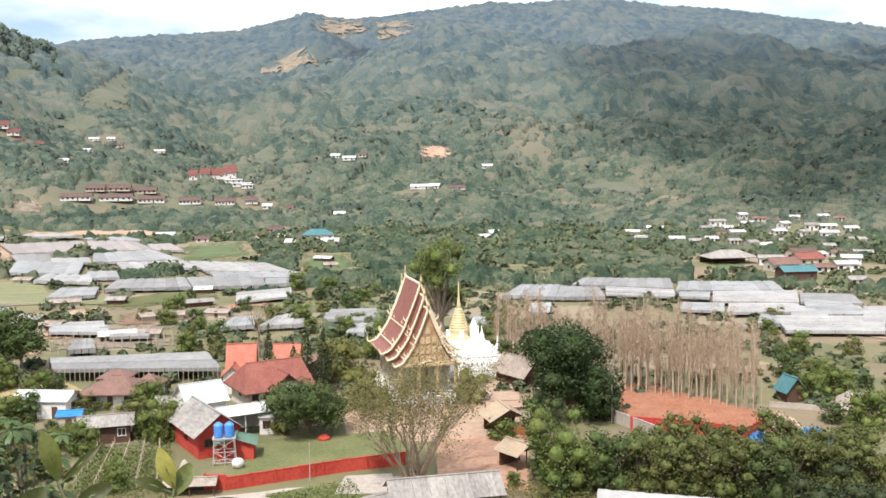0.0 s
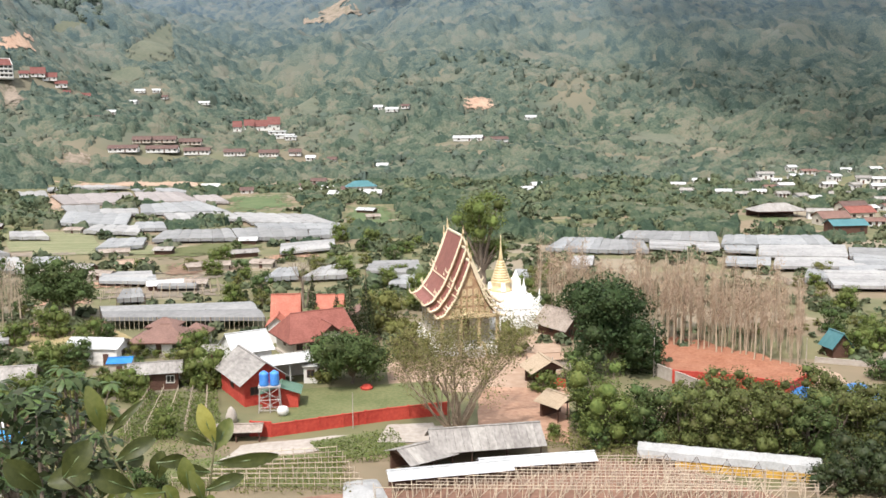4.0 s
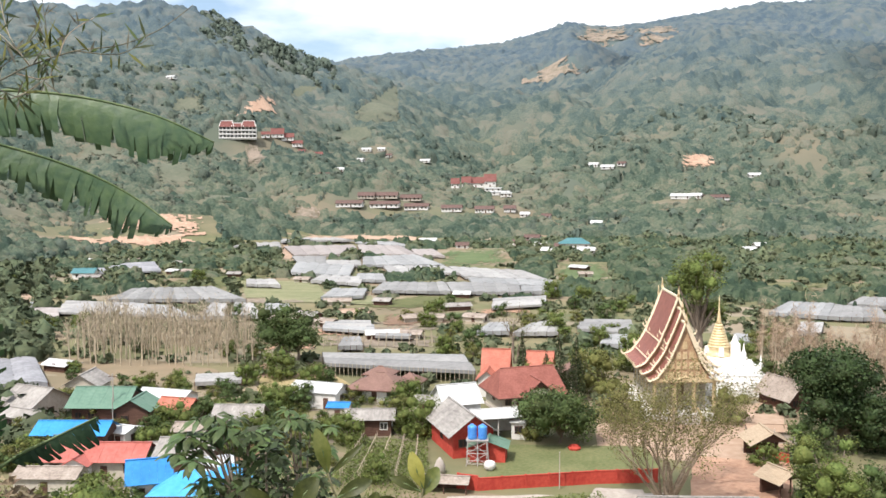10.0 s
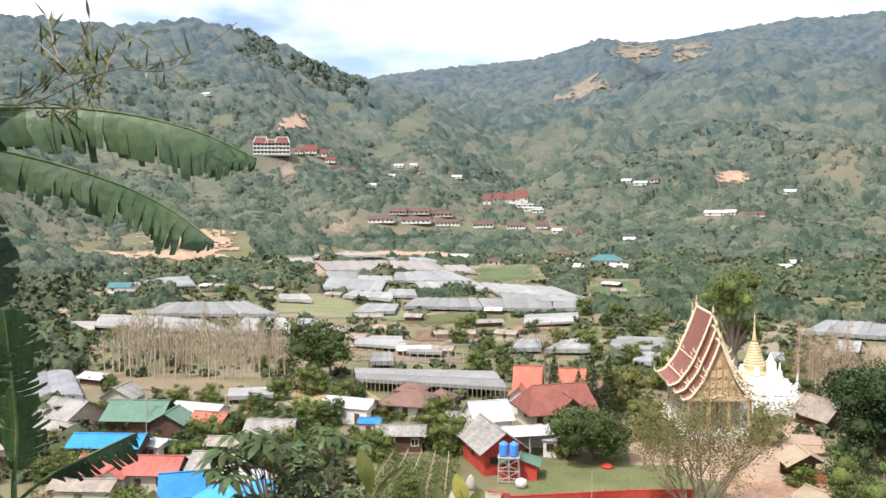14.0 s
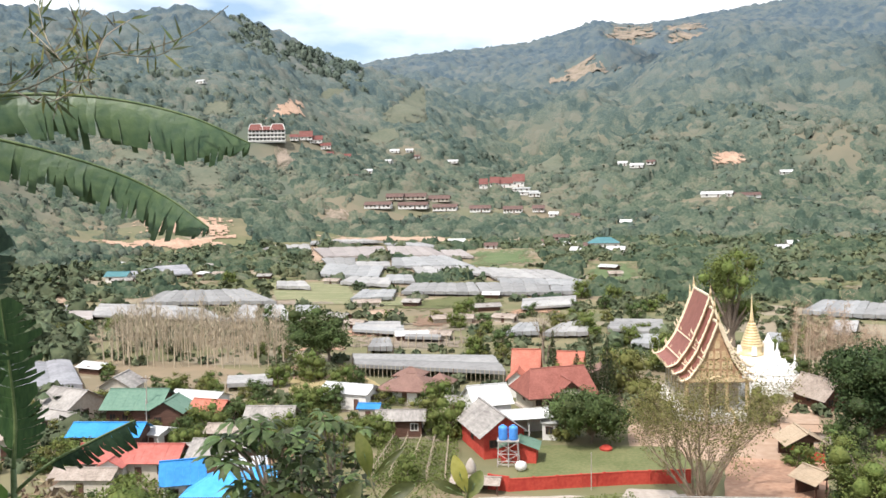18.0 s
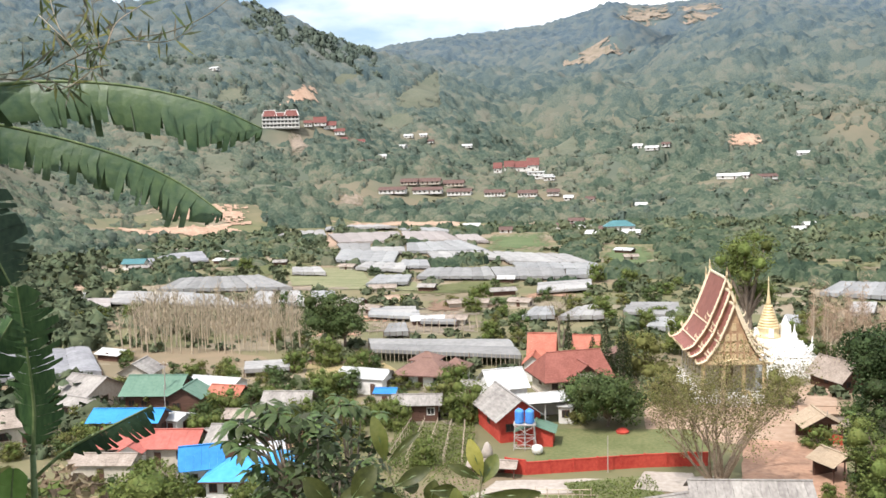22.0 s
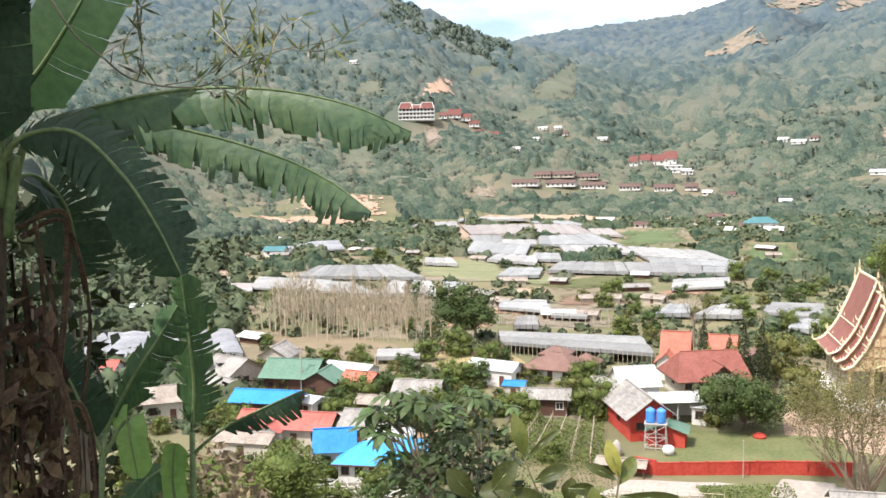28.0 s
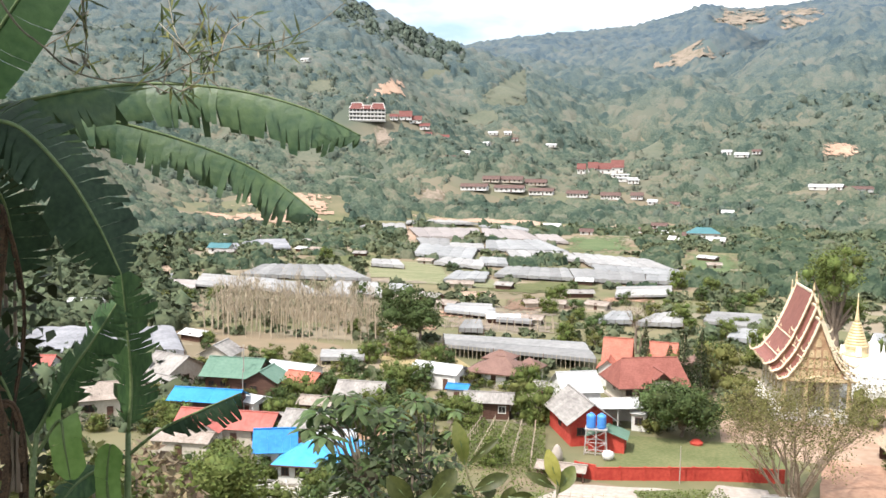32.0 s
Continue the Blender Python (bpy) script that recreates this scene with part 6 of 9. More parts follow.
for _c, _n, _al, _f, _w in (
        ([(-236.1, 492.4), (-203.4, 488.0), (-223.9, 533.7), (-243.3, 520.5)], 4, True, 0, "pale"), ([(-177.9, 444.0), (-145.4, 454.1), (-169.7, 519.2), (-208.6, 503.9)], 5, True, 2, "pinkish"),
        ([(-144.8, 454.2), (-112.7, 452.0), (-140.2, 514.5), (-168.0, 519.4)], 5, True, 2, "pinkish"), ([(-207.9, 528.9), (-174.8, 534.8), (-192.6, 554.5), (-214.4, 550.5)], 4, True, 0, "pale"),
        ([(-169.4, 529.3), (-128.0, 506.8), (-152.5, 546.3), (-176.6, 540.4)], 4, True, 1, "silvery"), ([(-146.3, 358.5), (-116.4, 348.1), (-128.8, 393.7), (-161.6, 405.4)], 5, True, 1, "silvery"),
        ([(-126.0, 329.9), (-103.3, 322.1), (-109.4, 345.0), (-128.8, 348.9)], 4, True, 0, "pale"), ([(-142.6, 393.9), (-125.7, 394.0), (-134.0, 418.3), (-150.8, 416.8)], 3, True, 0, "pale"),
        ([(-125.2, 394.1), (-87.4, 397.5), (-114.2, 451.8), (-138.5, 436.3)], 6, True, 1, "silvery"), ([(-104.6, 365.1), (-73.2, 365.3), (-86.8, 394.9), (-114.9, 392.1)], 6, True, 0, "pale"),
        ([(-69.8, 352.8), (-35.4, 345.4), (-49.5, 379.4), (-84.8, 392.6)], 7, True, 0, "pale"), ([(-61.9, 329.9), (-30.3, 325.0), (-34.4, 345.6), (-67.7, 348.8)], 7, True, 1, "silvery"),
        ([(-93.0, 302.9), (-65.0, 304.1), (-73.0, 331.6), (-96.5, 328.8)], 7, True, 3, "grey"), ([(-64.6, 304.2), (-40.8, 305.6), (-45.9, 335.6), (-72.6, 331.7)], 6, True, 3, "grey"),
        ([(-104.6, 283.0), (-91.7, 288.9), (-96.5, 308.9), (-108.7, 306.9)], 4, True, 1, "silvery"), ([(-173.1, 266.6), (-127.2, 274.5), (-154.4, 306.3), (-182.2, 296.0)], 10, True, 3, "grey"),
        ([(-171.7, 238.4), (-141.1, 237.9), (-155.4, 260.6), (-185.0, 262.5)], 3, False, 0, "pale"), ([(-139.6, 236.0), (-124.5, 235.0), (-145.5, 257.0), (-160.1, 259.9)], 3, False, 1, "silvery"),
        ([(-125.1, 236.1), (-116.2, 238.3), (-128.9, 263.7), (-134.3, 264.3)], 3, True, 0, "pale"), ([(-116.4, 239.4), (-107.9, 242.3), (-120.7, 265.4), (-127.6, 266.9)], 3, True, 0, "pale"),
        ([(-143.5, 136.7), (-112.2, 152.2), (-131.2, 174.0), (-158.7, 160.9)], 6, True, 4, "dark"), ([(-238.2, 342.7), (-206.2, 359.2), (-233.5, 400.5), (-240.4, 391.3)], 4, False, 4, "dark"),
        ([(-81.9, 225.4), (-69.8, 226.7), (-73.6, 238.2), (-85.2, 236.9)], 2, False, 0, "pale"), ([(-44.8, 268.6), (-29.4, 278.6), (-31.7, 299.9), (-47.8, 289.3)], 3, False, 0, "pale"),
        ([(-41.5, 224.4), (-33.2, 226.4), (-35.7, 240.8), (-40.8, 239.8)], 4, True, 1, "silvery"), ([(-32.5, 224.9), (-21.0, 227.5), (-22.8, 247.3), (-29.9, 240.1)], 4, True, 0, "pale"),
        ([(-69.7, 199.3), (-63.9, 200.5), (-68.3, 212.2), (-72.3, 211.2)], 4, True, 3, "grey"), ([(-84.2, 157.7), (-76.3, 161.6), (-79.7, 168.6), (-88.0, 165.5)], 2, False, 0, "pale"),
        ([(-65.3, 214.6), (-56.0, 214.8), (-58.0, 222.9), (-67.0, 222.7)], 2, False, 3, "grey"), ([(-16.1, 233.6), (-6.2, 230.0), (-8.0, 244.0), (-16.9, 244.5)], 3, False, 3, "grey"),
        ([(60.3, 293.2), (89.9, 279.0), (96.8, 304.2), (68.0, 311.2)], 11, True, 3, "grey"), ([(88.8, 273.7), (121.4, 269.2), (127.5, 291.4), (96.7, 295.3)], 9, True, 1, "silvery"),
        ([(92.1, 251.1), (115.2, 246.0), (124.6, 268.7), (99.5, 270.6)], 3, False, 0, "pale"), ([(66.0, 270.2), (84.9, 261.5), (89.1, 276.3), (70.0, 286.8)], 4, False, 0, "pale"),
        ([(85.7, 261.3), (93.8, 257.6), (98.1, 269.5), (89.1, 270.9)], 2, False, 1, "silvery"), ([(88.8, 231.2), (112.4, 228.8), (112.6, 245.2), (95.6, 247.5)], 3, False, 0, "pale"),
        ([(78.3, 237.6), (88.9, 233.1), (94.0, 246.6), (83.0, 250.0)], 2, False, 1, "silvery"), ([(92.3, 203.9), (114.3, 200.2), (125.4, 219.9), (99.0, 225.5)], 5, False, 0, "pale"),
        ([(89.5, 213.3), (96.0, 213.0), (99.3, 226.4), (95.8, 226.7)], 3, True, 1, "silvery"), ([(34.9, 271.7), (49.6, 265.5), (56.7, 293.7), (43.6, 295.6)], 6, True, 1, "silvery"),
        ([(107.9, 225.8), (125.8, 223.3), (127.1, 242.8), (119.1, 252.3)], 4, False, 1, "silvery"), ([(-16.9, 234.5), (-2.2, 230.8), (-3.5, 249.9), (-15.4, 249.3)], 3, False, 3, "grey"),
        ([(-10.1, 213.8), (-3.4, 211.5), (-3.6, 226.0), (-9.2, 226.6)], 3, True, 1, "silvery"), ([(36.9, 237.8), (42.4, 235.1), (46.4, 253.6), (40.7, 254.0)], 3, True, 0, "pale"),
        ([(20.2, 221.2), (25.8, 220.7), (25.8, 231.1), (21.8, 231.4)], 2, True, 1, "silvery"), ([(49.6, 265.5), (64.5, 264.0), (67.6, 284.3), (56.2, 290.9)], 5, True, 3, "grey"),
        ([(115.5, 246.0), (130.4, 240.1), (137.5, 259.8), (123.4, 263.8)], 4, False, 3, "grey"), ([(102.9, 224.4), (111.8, 221.7), (114.0, 232.3), (108.4, 236.6)], 3, False, 1, "silvery"),
        ([(114.9, 211.1), (133.1, 209.0), (146.0, 234.5), (128.3, 236.2)], 4, False, 0, "pale"), ([(-161.1, 405.5), (-143.6, 396.7), (-158.6, 438.3), (-176.3, 436.3)], 3, True, 3, "grey"),
        ([(-110.1, 336.3), (-97.0, 334.5), (-104.9, 357.7), (-115.8, 357.6)], 3, True, 1, "silvery"), ([(-41.3, 308.7), (-28.7, 307.8), (-30.6, 323.2), (-43.5, 325.2)], 3, True, 1, "silvery"),
        ([(-145.7, 314.7), (-131.4, 313.4), (-141.3, 331.4), (-153.4, 331.6)], 3, True, 0, "pale"), ([(-217.6, 520.3), (-207.1, 524.0), (-216.7, 546.4), (-224.8, 539.7)], 2, True, 1, "silvery"),
        ([(-114.2, 451.8), (-98.3, 447.2), (-114.3, 490.8), (-126.8, 488.9)], 3, True, 2, "dusty"), ([(-177.1, 226.8), (-164.8, 229.6), (-176.1, 245.5), (-189.4, 245.4)], 3, False, 2, "dusty"),
        ([(-187.6, 245.8), (-181.3, 249.9), (-188.6, 258.6), (-195.3, 257.4)], 2, False, 1, "silvery"), ([(-150.9, 173.5), (-145.2, 177.7), (-149.4, 182.9), (-156.3, 179.8)], 3, False, 4, "dark"),
        ([(-111.1, 252.9), (-103.2, 252.1), (-108.6, 265.7), (-117.0, 266.4)], 3, True, 1, "silvery"), ([(-82.1, 222.9), (-66.9, 220.1), (-70.8, 231.8), (-85.3, 235.0)], 2, False, 1, "silvery")):
    greenhouse(_c, _n, _al, _w + " film greenhouse in rounded bays on dark posts", (FILM_PALE, FILM_SILVER, FILM_PINK, FILM_GREY, NET_DARK)[_f])

# the long glasshouse behind the bungalow, with open posts in front
_c = [(-64.2, 175.3), (-32.2, 173.2), (-38.0, 189.2), (-68.7, 186.1)]
greenhouse(_c, 2, False, "long greenhouse with a grey sheet roof on many posts", FILM_GREY, 3.2)
for _i in range(34):
    _u = (_i + 0.5) / 34
    _x, _y = _c[0][0] + (_c[1][0] - _c[0][0]) * _u, _c[0][1] + (_c[1][1] - _c[0][1]) * _u
    single("vine_post", Geo().tube([(0, 0, -0.2), (0, 0, 2.6)], [0.06, 0.05], 5), BARK_PALE, _x, _y, 0, 0, "pale vine post along the long greenhouse", "post", "vine posts of the long greenhouse")

_c = [(-75.3, 201.2), (-48.5, 210.1), (-52.6, 224.8), (-79.0, 217.4)]
for _i in range(60):
    _u, _v = (_i % 15 + 0.5) / 15, (_i // 15 + 0.5) / 4
    _x = (_c[0][0] * (1 - _u) + _c[1][0] * _u) * (1 - _v) + (_c[3][0] * (1 - _u) + _c[2][0] * _u) * _v
    _y = (_c[0][1] * (1 - _u) + _c[1][1] * _u) * (1 - _v) + (_c[3][1] * (1 - _u) + _c[2][1] * _u) * _v
    single("vine_post", Geo().tube([(0, 0, -0.2), (0.1, 0, 2.0 + 0.25 * (_i % 3))], [0.09, 0.07], 4), BARK_PALE, _x, _y, 0, 0, "pale post in the bare vine plot", "post", "posts of the bare vine plot")

for _c, _m, _lab in (
        ([(-84.0, 261.5), (-52.3, 283.2), (-59.5, 316.8), (-90.1, 290.0)], FIELD_OLIVE, "flat olive-green pasture"), ([(-133.3, 287.6), (-107.6, 296.8), (-128.4, 341.2), (-158.1, 336.2)], FIELD_STRIPE, "field striped with yellow and green crop rows"),
        ([(-91.6, 393.3), (-60.2, 420.9), (-80.1, 515.1), (-113.8, 502.8)], FIELD_GREEN, "bright green vegetable field"), ([(-83.9, 218.2), (-57.7, 227.2), (-60.5, 235.5), (-87.8, 228.3)], EARTH_PINK, "strip of bare pinkish earth"),
        ([(-92.6, 255.1), (-76.9, 255.6), (-83.6, 271.8), (-96.6, 266.3)], EARTH, "strip of pale bare earth"), ([(-32.7, 362.9), (-13.0, 361.5), (-18.1, 432.2), (-40.1, 429.7)], FIELD_GREEN, "smooth green meadow"),
        ([(67.9, 376.7), (141.9, 426.1), (180.2, 553.1), (98.2, 564.8)], FIELD_DRY, "rough yellowish grassland"), ([(99.7, 208.1), (111.7, 190.7), (129.7, 222.1), (112.0, 227.8)], EARTH, "bare pale sandy ground"),
        ([(-280.4, 385.5), (-223.3, 434.3), (-256.1, 498.5), (-307.2, 427.7)], FIELD_OLIVE, "rough grass below the cut bank"), ([(-175.1, 418.3), (-166.9, 420.1), (-218.3, 535.9), (-222.8, 532.7)], EARTH, "pale earth track between greenhouses"),
        ([(-103.9, 275.7), (-85.8, 279.2), (-92.2, 300.1), (-107.6, 296.8)], FIELD_STRIPE, "field of crop rows"), ([(-121.7, 277.1), (-103.0, 281.0), (-123.0, 331.5), (-142.5, 325.6)], FIELD_STRIPE, "striped plot of young crops"),
        ([(-32.3, 338.0), (-11.2, 335.5), (-18.7, 412.6), (-38.2, 402.6)], FIELD_GREEN, "green meadow between tree belts"), ([(122.0, 333.5), (134.4, 332.0), (145.3, 359.3), (131.8, 360.5)], FIELD_GREEN, "small bright green paddock"),
        ([(-178.2, 300.9), (-133.1, 317.3), (-158.9, 366.6), (-193.6, 360.3)], FIELD_OLIVE, "grassy plot among greenhouses"), ([(-69.4, 235.9), (-59.8, 235.7), (-66.9, 264.0), (-75.9, 258.2)], EARTH_BROWN, "small ploughed plot"),
        ([(71.6, 164.6), (81.4, 146.9), (100.8, 182.6), (81.4, 184.8)], FIELD_OLIVE, "rough grassy ground"), ([(30.3, 330.1), (57.6, 319.2), (64.1, 355.6), (37.5, 358.7)], FIELD_OLIVE, "grass strip before the tree belt"),
        ([(-79.4, 222.7), (-53.1, 233.5), (-54.7, 240.7), (-82.5, 231.5)], EARTH_TAN, "terraced strip of pinkish soil"), ([(-73.3, 238.2), (-49.8, 248.1), (-51.1, 254.4), (-75.7, 245.9)], EARTH_BROWN, "narrow ploughed strip"),
        ([(-75.0, 249.2), (-49.2, 261.8), (-51.3, 268.7), (-75.9, 258.2)], FIELD_GREEN, "narrow strip of green crops"), ([(-98.5, 276.7), (-83.8, 285.3), (-87.1, 296.6), (-103.1, 290.0)], FIELD_STRIPE, "small plot of crop rows"),
        ([(-77.3, 200.8), (-47.8, 210.2), (-51.2, 225.1), (-81.1, 218.8)], EARTH_TAN, "bare plot of vine posts"), ([(-144.2, 267.8), (-105.8, 280.8), (-111.8, 291.3), (-151.5, 281.3)], EARTH_TAN, "bare soil along the film roofs"),
        ([(-230.3, 550.9), (-120.9, 550.3), (-120.1, 563.5), (-225.1, 567.9)], EARTH, "pale earth bank behind the film roofs"), ([(-49.2, 261.8), (-33.4, 268.9), (-34.9, 281.0), (-49.7, 273.8)], EARTH_PINK, "pinkish strip of turned soil"),
        ([(-100.3, 227.2), (-83.3, 229.9), (-86.0, 237.6), (-104.8, 237.7)], EARTH_TAN, "strip of bare tan soil"), ([(-88.3, 199.1), (-75.5, 200.6), (-78.0, 207.5), (-91.5, 206.8)], EARTH_PINK, "strip of pinkish ploughed soil"),
        ([(83.0, 210.7), (92.4, 210.1), (97.3, 221.5), (87.5, 222.2)], EARTH_TAN, "bare tan yard beside the grove"), ([(-170.6, 471.6), (-149.9, 458.3), (-167.7, 513.0), (-181.4, 511.4)], EARTH, "pale earth yard between film roofs"), ([(-200.8, 257.4), (-194.1, 258.6), (-264.0, 348.6), (-269.9, 349.8)], EARTH, "winding pale dirt track up the slope")):
    sheet_on_ground("field", _c, _m, _lab, "field", 0.18, n=24, ragged=_m is not FIELD_STRIPE)
    if _m is not FIELD_DRY and "rough" not in _lab and "grassy" not in _lab:
        FOOT.append(_c)


def inside(x, y, q, grow=1.12):
    """Which points lie in the quad q, grown a little."""
    c = np.mean(np.array(q), 0)
    p = [(c[0] + (v[0] - c[0]) * grow, c[1] + (v[1] - c[1]) * grow) for v in q]
    s = np.stack([(p[(i + 1) % 4][0] - p[i][0]) * (y - p[i][1]) - (p[(i + 1) % 4][1] - p[i][1]) * (x - p[i][0]) for i in range(4)])
    return (s > 0).all(0) | (s < 0).all(0)


def free(x, y):
    ok = np.ones(len(x), bool)
    for q in FOOT:
        ok &= ~inside(x, y, q)
    return ok


_vr = random.Random(78)
_more = []
while len(_more) < 34:
    _a, _d = _vr.uniform(6, 46), _vr.uniform(160, 290)
    _x, _y = -math.sin(radians(_a)) * _d, math.cos(radians(_a)) * _d
    if free(np.array([_x]), np.array([_y]))[0] and all(math.hypot(_x - h[0], _y - h[1]) > h[2] for h in BUILT):
        _more.append((_x, _y, _vr.choice((0.3, 0.4, 0.5, 0.6, 0.75))))
scatter((P1, P2, P3, P2), _more, 16)


# ---- houses on the slopes and in the far village ----
def far_house(x, y, w, d, h, rz, wall_m, roof_m, label, rise=1.5, kind="gable", wins=3, **k):
    FOOT.append([(x - w, y - d * 1.6), (x + w, y - d * 1.6), (x + w, y + d), (x - w, y + d)])
    return house(x, y, w, d, h, rz, wall_m, roof_m, label, rise, 0.6, kind, wins=wins, z=gz(x, y) - 0.2, **k)


# long lodge rows
for _i, (_x, _y, _w) in enumerate(((-206.3, 622.0, 19), (-182.7, 630.9, 21), (-159.8, 633.6, 17), (-133.6, 631.7, 14), (-111.0, 636.7, 13), (-93.7, 642.3, 8))):
    far_house(_x, _y, _w, 8, 2.8, 5, WHITE, TILE_LODGE, "long white lodge with a red-brown roof on the slope", 2.0, wins=6, group="lodge rows")
for _i, (_x, _y, _w) in enumerate(((-185.4, 642.0, 18), (-167.8, 648.6, 15), (-198.3, 637.3, 12))):
    far_house(_x, _y, _w, 7, 2.4, 5, CREAM, TILE_LODGE, "lodge with a brown tiled roof above the white rows", 2.2, wins=5, group="lodge rows")
# the hillside temple with white stair
for _x, _y, _w, _d, _h, _r in ((-135.0, 734.9, 14, 8, 4, 4.5), (-123.2, 734.2, 9, 9, 5, 5.5), (-142.1, 730.0, 7, 7, 4, 4.5), (-148.1, 713.8, 6, 6, 4, 4.0)):
    far_house(_x, _y, _w, _d, _h, 8, WHITE, TILE_DEEP, "hillside temple hall with steep red roofs and white trim", _r, wins=3, gable_m=WHITE)
for _x, _y, _w in ((-117.0, 710.2, 13), (-107.1, 684.3, 14), (-102.1, 679.7, 8)):
    far_house(_x, _y, _w, 7, 2.6, 8, WHITE, SHEET_WHITE, "bright white stepped terrace hall", 0.5, wins=3)
# the large hotel
_x, _y = -350.6, 748.5


def hotel(x, y, z):
    t = thing("hotel", x, y, z, 22, "three-storey white hotel with red gabled roofs", "hotel")
    part("wall", Geo().box((0, 0, 5.2), (32, 10, 11.4)), WHITE, t)
    for lv in range(3):
        part("balcony", Geo().box((0, -5.4, 1.0 + 3.4 * lv), (32.4, 1.2, 1.0)), WHITE, t)
        for i in range(10):
            part("window", Geo().box((-14.4 + 3.2 * i, -5.04, 2.6 + 3.4 * lv), (2.2, 0.12, 1.7)), GLASSY, t)
    for sx, w, hh in ((-9.5, 11, 5.6), (0, 9, 3.6), (9.5, 11, 5.6)):
        g = Geo().slab((sx - w / 2 - 1, -6.4, 10.6), (sx + w / 2 + 1, -6.4, 10.6), (sx + w / 2 - 1, 0, 10.6 + hh), (sx - w / 2 + 1, 0, 10.6 + hh), 0.2)
        part("roof_slope", g, TILE_DEEP, t)
        g = Geo().slab((sx + w / 2 + 1, 6.4, 10.6), (sx - w / 2 - 1, 6.4, 10.6), (sx - w / 2 + 1, 0, 10.6 + hh), (sx + w / 2 - 1, 0, 10.6 + hh), 0.2)
        part("roof_slope", g, TILE_DEEP, t)
        part("ridge_cap", Geo().box((sx, 0, 10.7 + hh), (w - 1.4, 0.7, 0.6)), WHITE, t)
        for s in (-1, 1):
            part("bargeboard", Geo().tube([(sx + s * (w / 2 + 1), -6.4, 10.7), (sx + s * (w / 2 - 1), 0, 10.9 + hh)], [0.35, 0.35], 4), WHITE, t)
    FOOT.append([(x - 24, y - 26), (x + 24, y - 26), (x + 24, y + 10), (x - 24, y + 10)])


hotel(_x, _y, gz(_x, _y) - 1.0)
for _x, _y, _w, _r in ((-327.5, 782.4, 11, 5), (-320.0, 787.3, 11, 3.6), (-311.1, 788.5, 9, 2.6), (-334.3, 770.9, 7, 2.4), (-294.2, 794.7, 9, 2.2), (-302.0, 776.1, 5, 1.8)):
    far_house(_x, _y, _w, 8, 3.4, 20, WHITE, TILE_DEEP, "hotel villa with a steep red roof edged in white", _r, wins=3, gable_m=WHITE)
# scattered houses on the slopes
_lab = ("white hillside house with a pale roof", "small white cottage on the wooded slope", "hillside house with a brown roof")
for _i, (_x, _y) in enumerate([(-270.3, 847.9), (-265.2, 905.0), (-250.6, 695.7), (-248.0, 723.5), (-278.1, 895.6), (-255.3, 895.3), (-222.1, 917.7), (-82.3, 638.1), (-68.7, 568.1), (-40.7, 752.7), (-29.0, 740.9), (-18.2, 744.4), (25.5, 643.9), (34.6, 643.7), (47.4, 645.0), (53.9, 502.2), (83.1, 743.6), (-104.1, 520.1), (-131.2, 548.4), (-58.8, 526.5), (-45.3, 519.9), (-31.2, 613.2), (-30.9, 491.3), (-67.8, 642.4), (-447.1, 810.0), (-50.1, 488.6), (-73.2, 548.3), (63.1, 534.1)]):
    _w = (9, 7, 10, 6)[_i % 4] * (1.7 if _i in (12, 14) else 1.0)
    far_house(_x, _y, _w, 5, 2.2, (_i * 37) % 40 - 20, WHITE, (SHEET_WHITE, SHEET_WHITE, TILE_LODGE)[_i % 3], _lab[_i % 3], 1.5, wins=2)
_x, _y = -38.7, 516.7
far_house(_x, _y, 17, 9, 4.0, 6, WHITE, SHEET_TEAL, "house with a wide teal-blue roof", 2.8, "hip", wins=4)
# the far village on the right of the valley
_vs = [(142.4, 517.4), (133.2, 467.3), (158.0, 525.7), (139.7, 459.5), (149.1, 458.4), (159.8, 457.9), (171.5, 469.9), (194.5, 524.5), (196.5, 512.0), (186.0, 492.6), (193.2, 490.6), (177.6, 454.6), (211.6, 521.1), (176.1, 428.0), (182.1, 427.1), (227.5, 523.1), (225.5, 503.3), (204.6, 449.4), (243.0, 527.4), (236.3, 491.8), (244.3, 488.7), (260.1, 507.5), (233.6, 466.7), (208.9, 416.9), (251.4, 477.8), (231.8, 434.5), (259.1, 525.7), (224.0, 534.9), (216.6, 542.2), (184.5, 515.3), (216.8, 490.6), (224.7, 476.8), (183.4, 378.0), (194.9, 383.7), (185.0, 350.3), (206.5, 382.0), (170.2, 362.8), (153.4, 353.9), (154.5, 343.4), (163.2, 329.2), (171.3, 328.3), (156.9, 293.0)]
for _i, (_x, _y) in enumerate(_vs):
    _rm = (SHEET_WHITE, SHEET_GREY, SHEET_WHITE, TILE_BROWN, SHEET_WHITE, SHEET_GREY)[_i % 6]
    far_house(_x, _y, (8, 6, 9, 5, 7)[_i % 5], 5, (2.2, 3.4, 2.2)[_i % 3], (_i * 53) % 50 - 25, WHITE, _rm, ("white village house with a pale sheet roof", "two-storey white village house", "white village house on the valley's far side")[_i % 3], 0.9, wins=3)
_x, _y = 140.2, 364.1
far_house(_x, _y, 20, 12, 3.0, 4, WOOD_DARK, SHEET_GREY, "large open hall with a wide pale roof", 2.6, "hip", wins=0, open_front=True)
_x, _y = 143.5, 309.6
far_house(_x, _y, 12, 7, 3.4, 4, WOOD_DARK, SHEET_TEAL, "house with a teal-blue sheet roof", 1.6, wins=3)
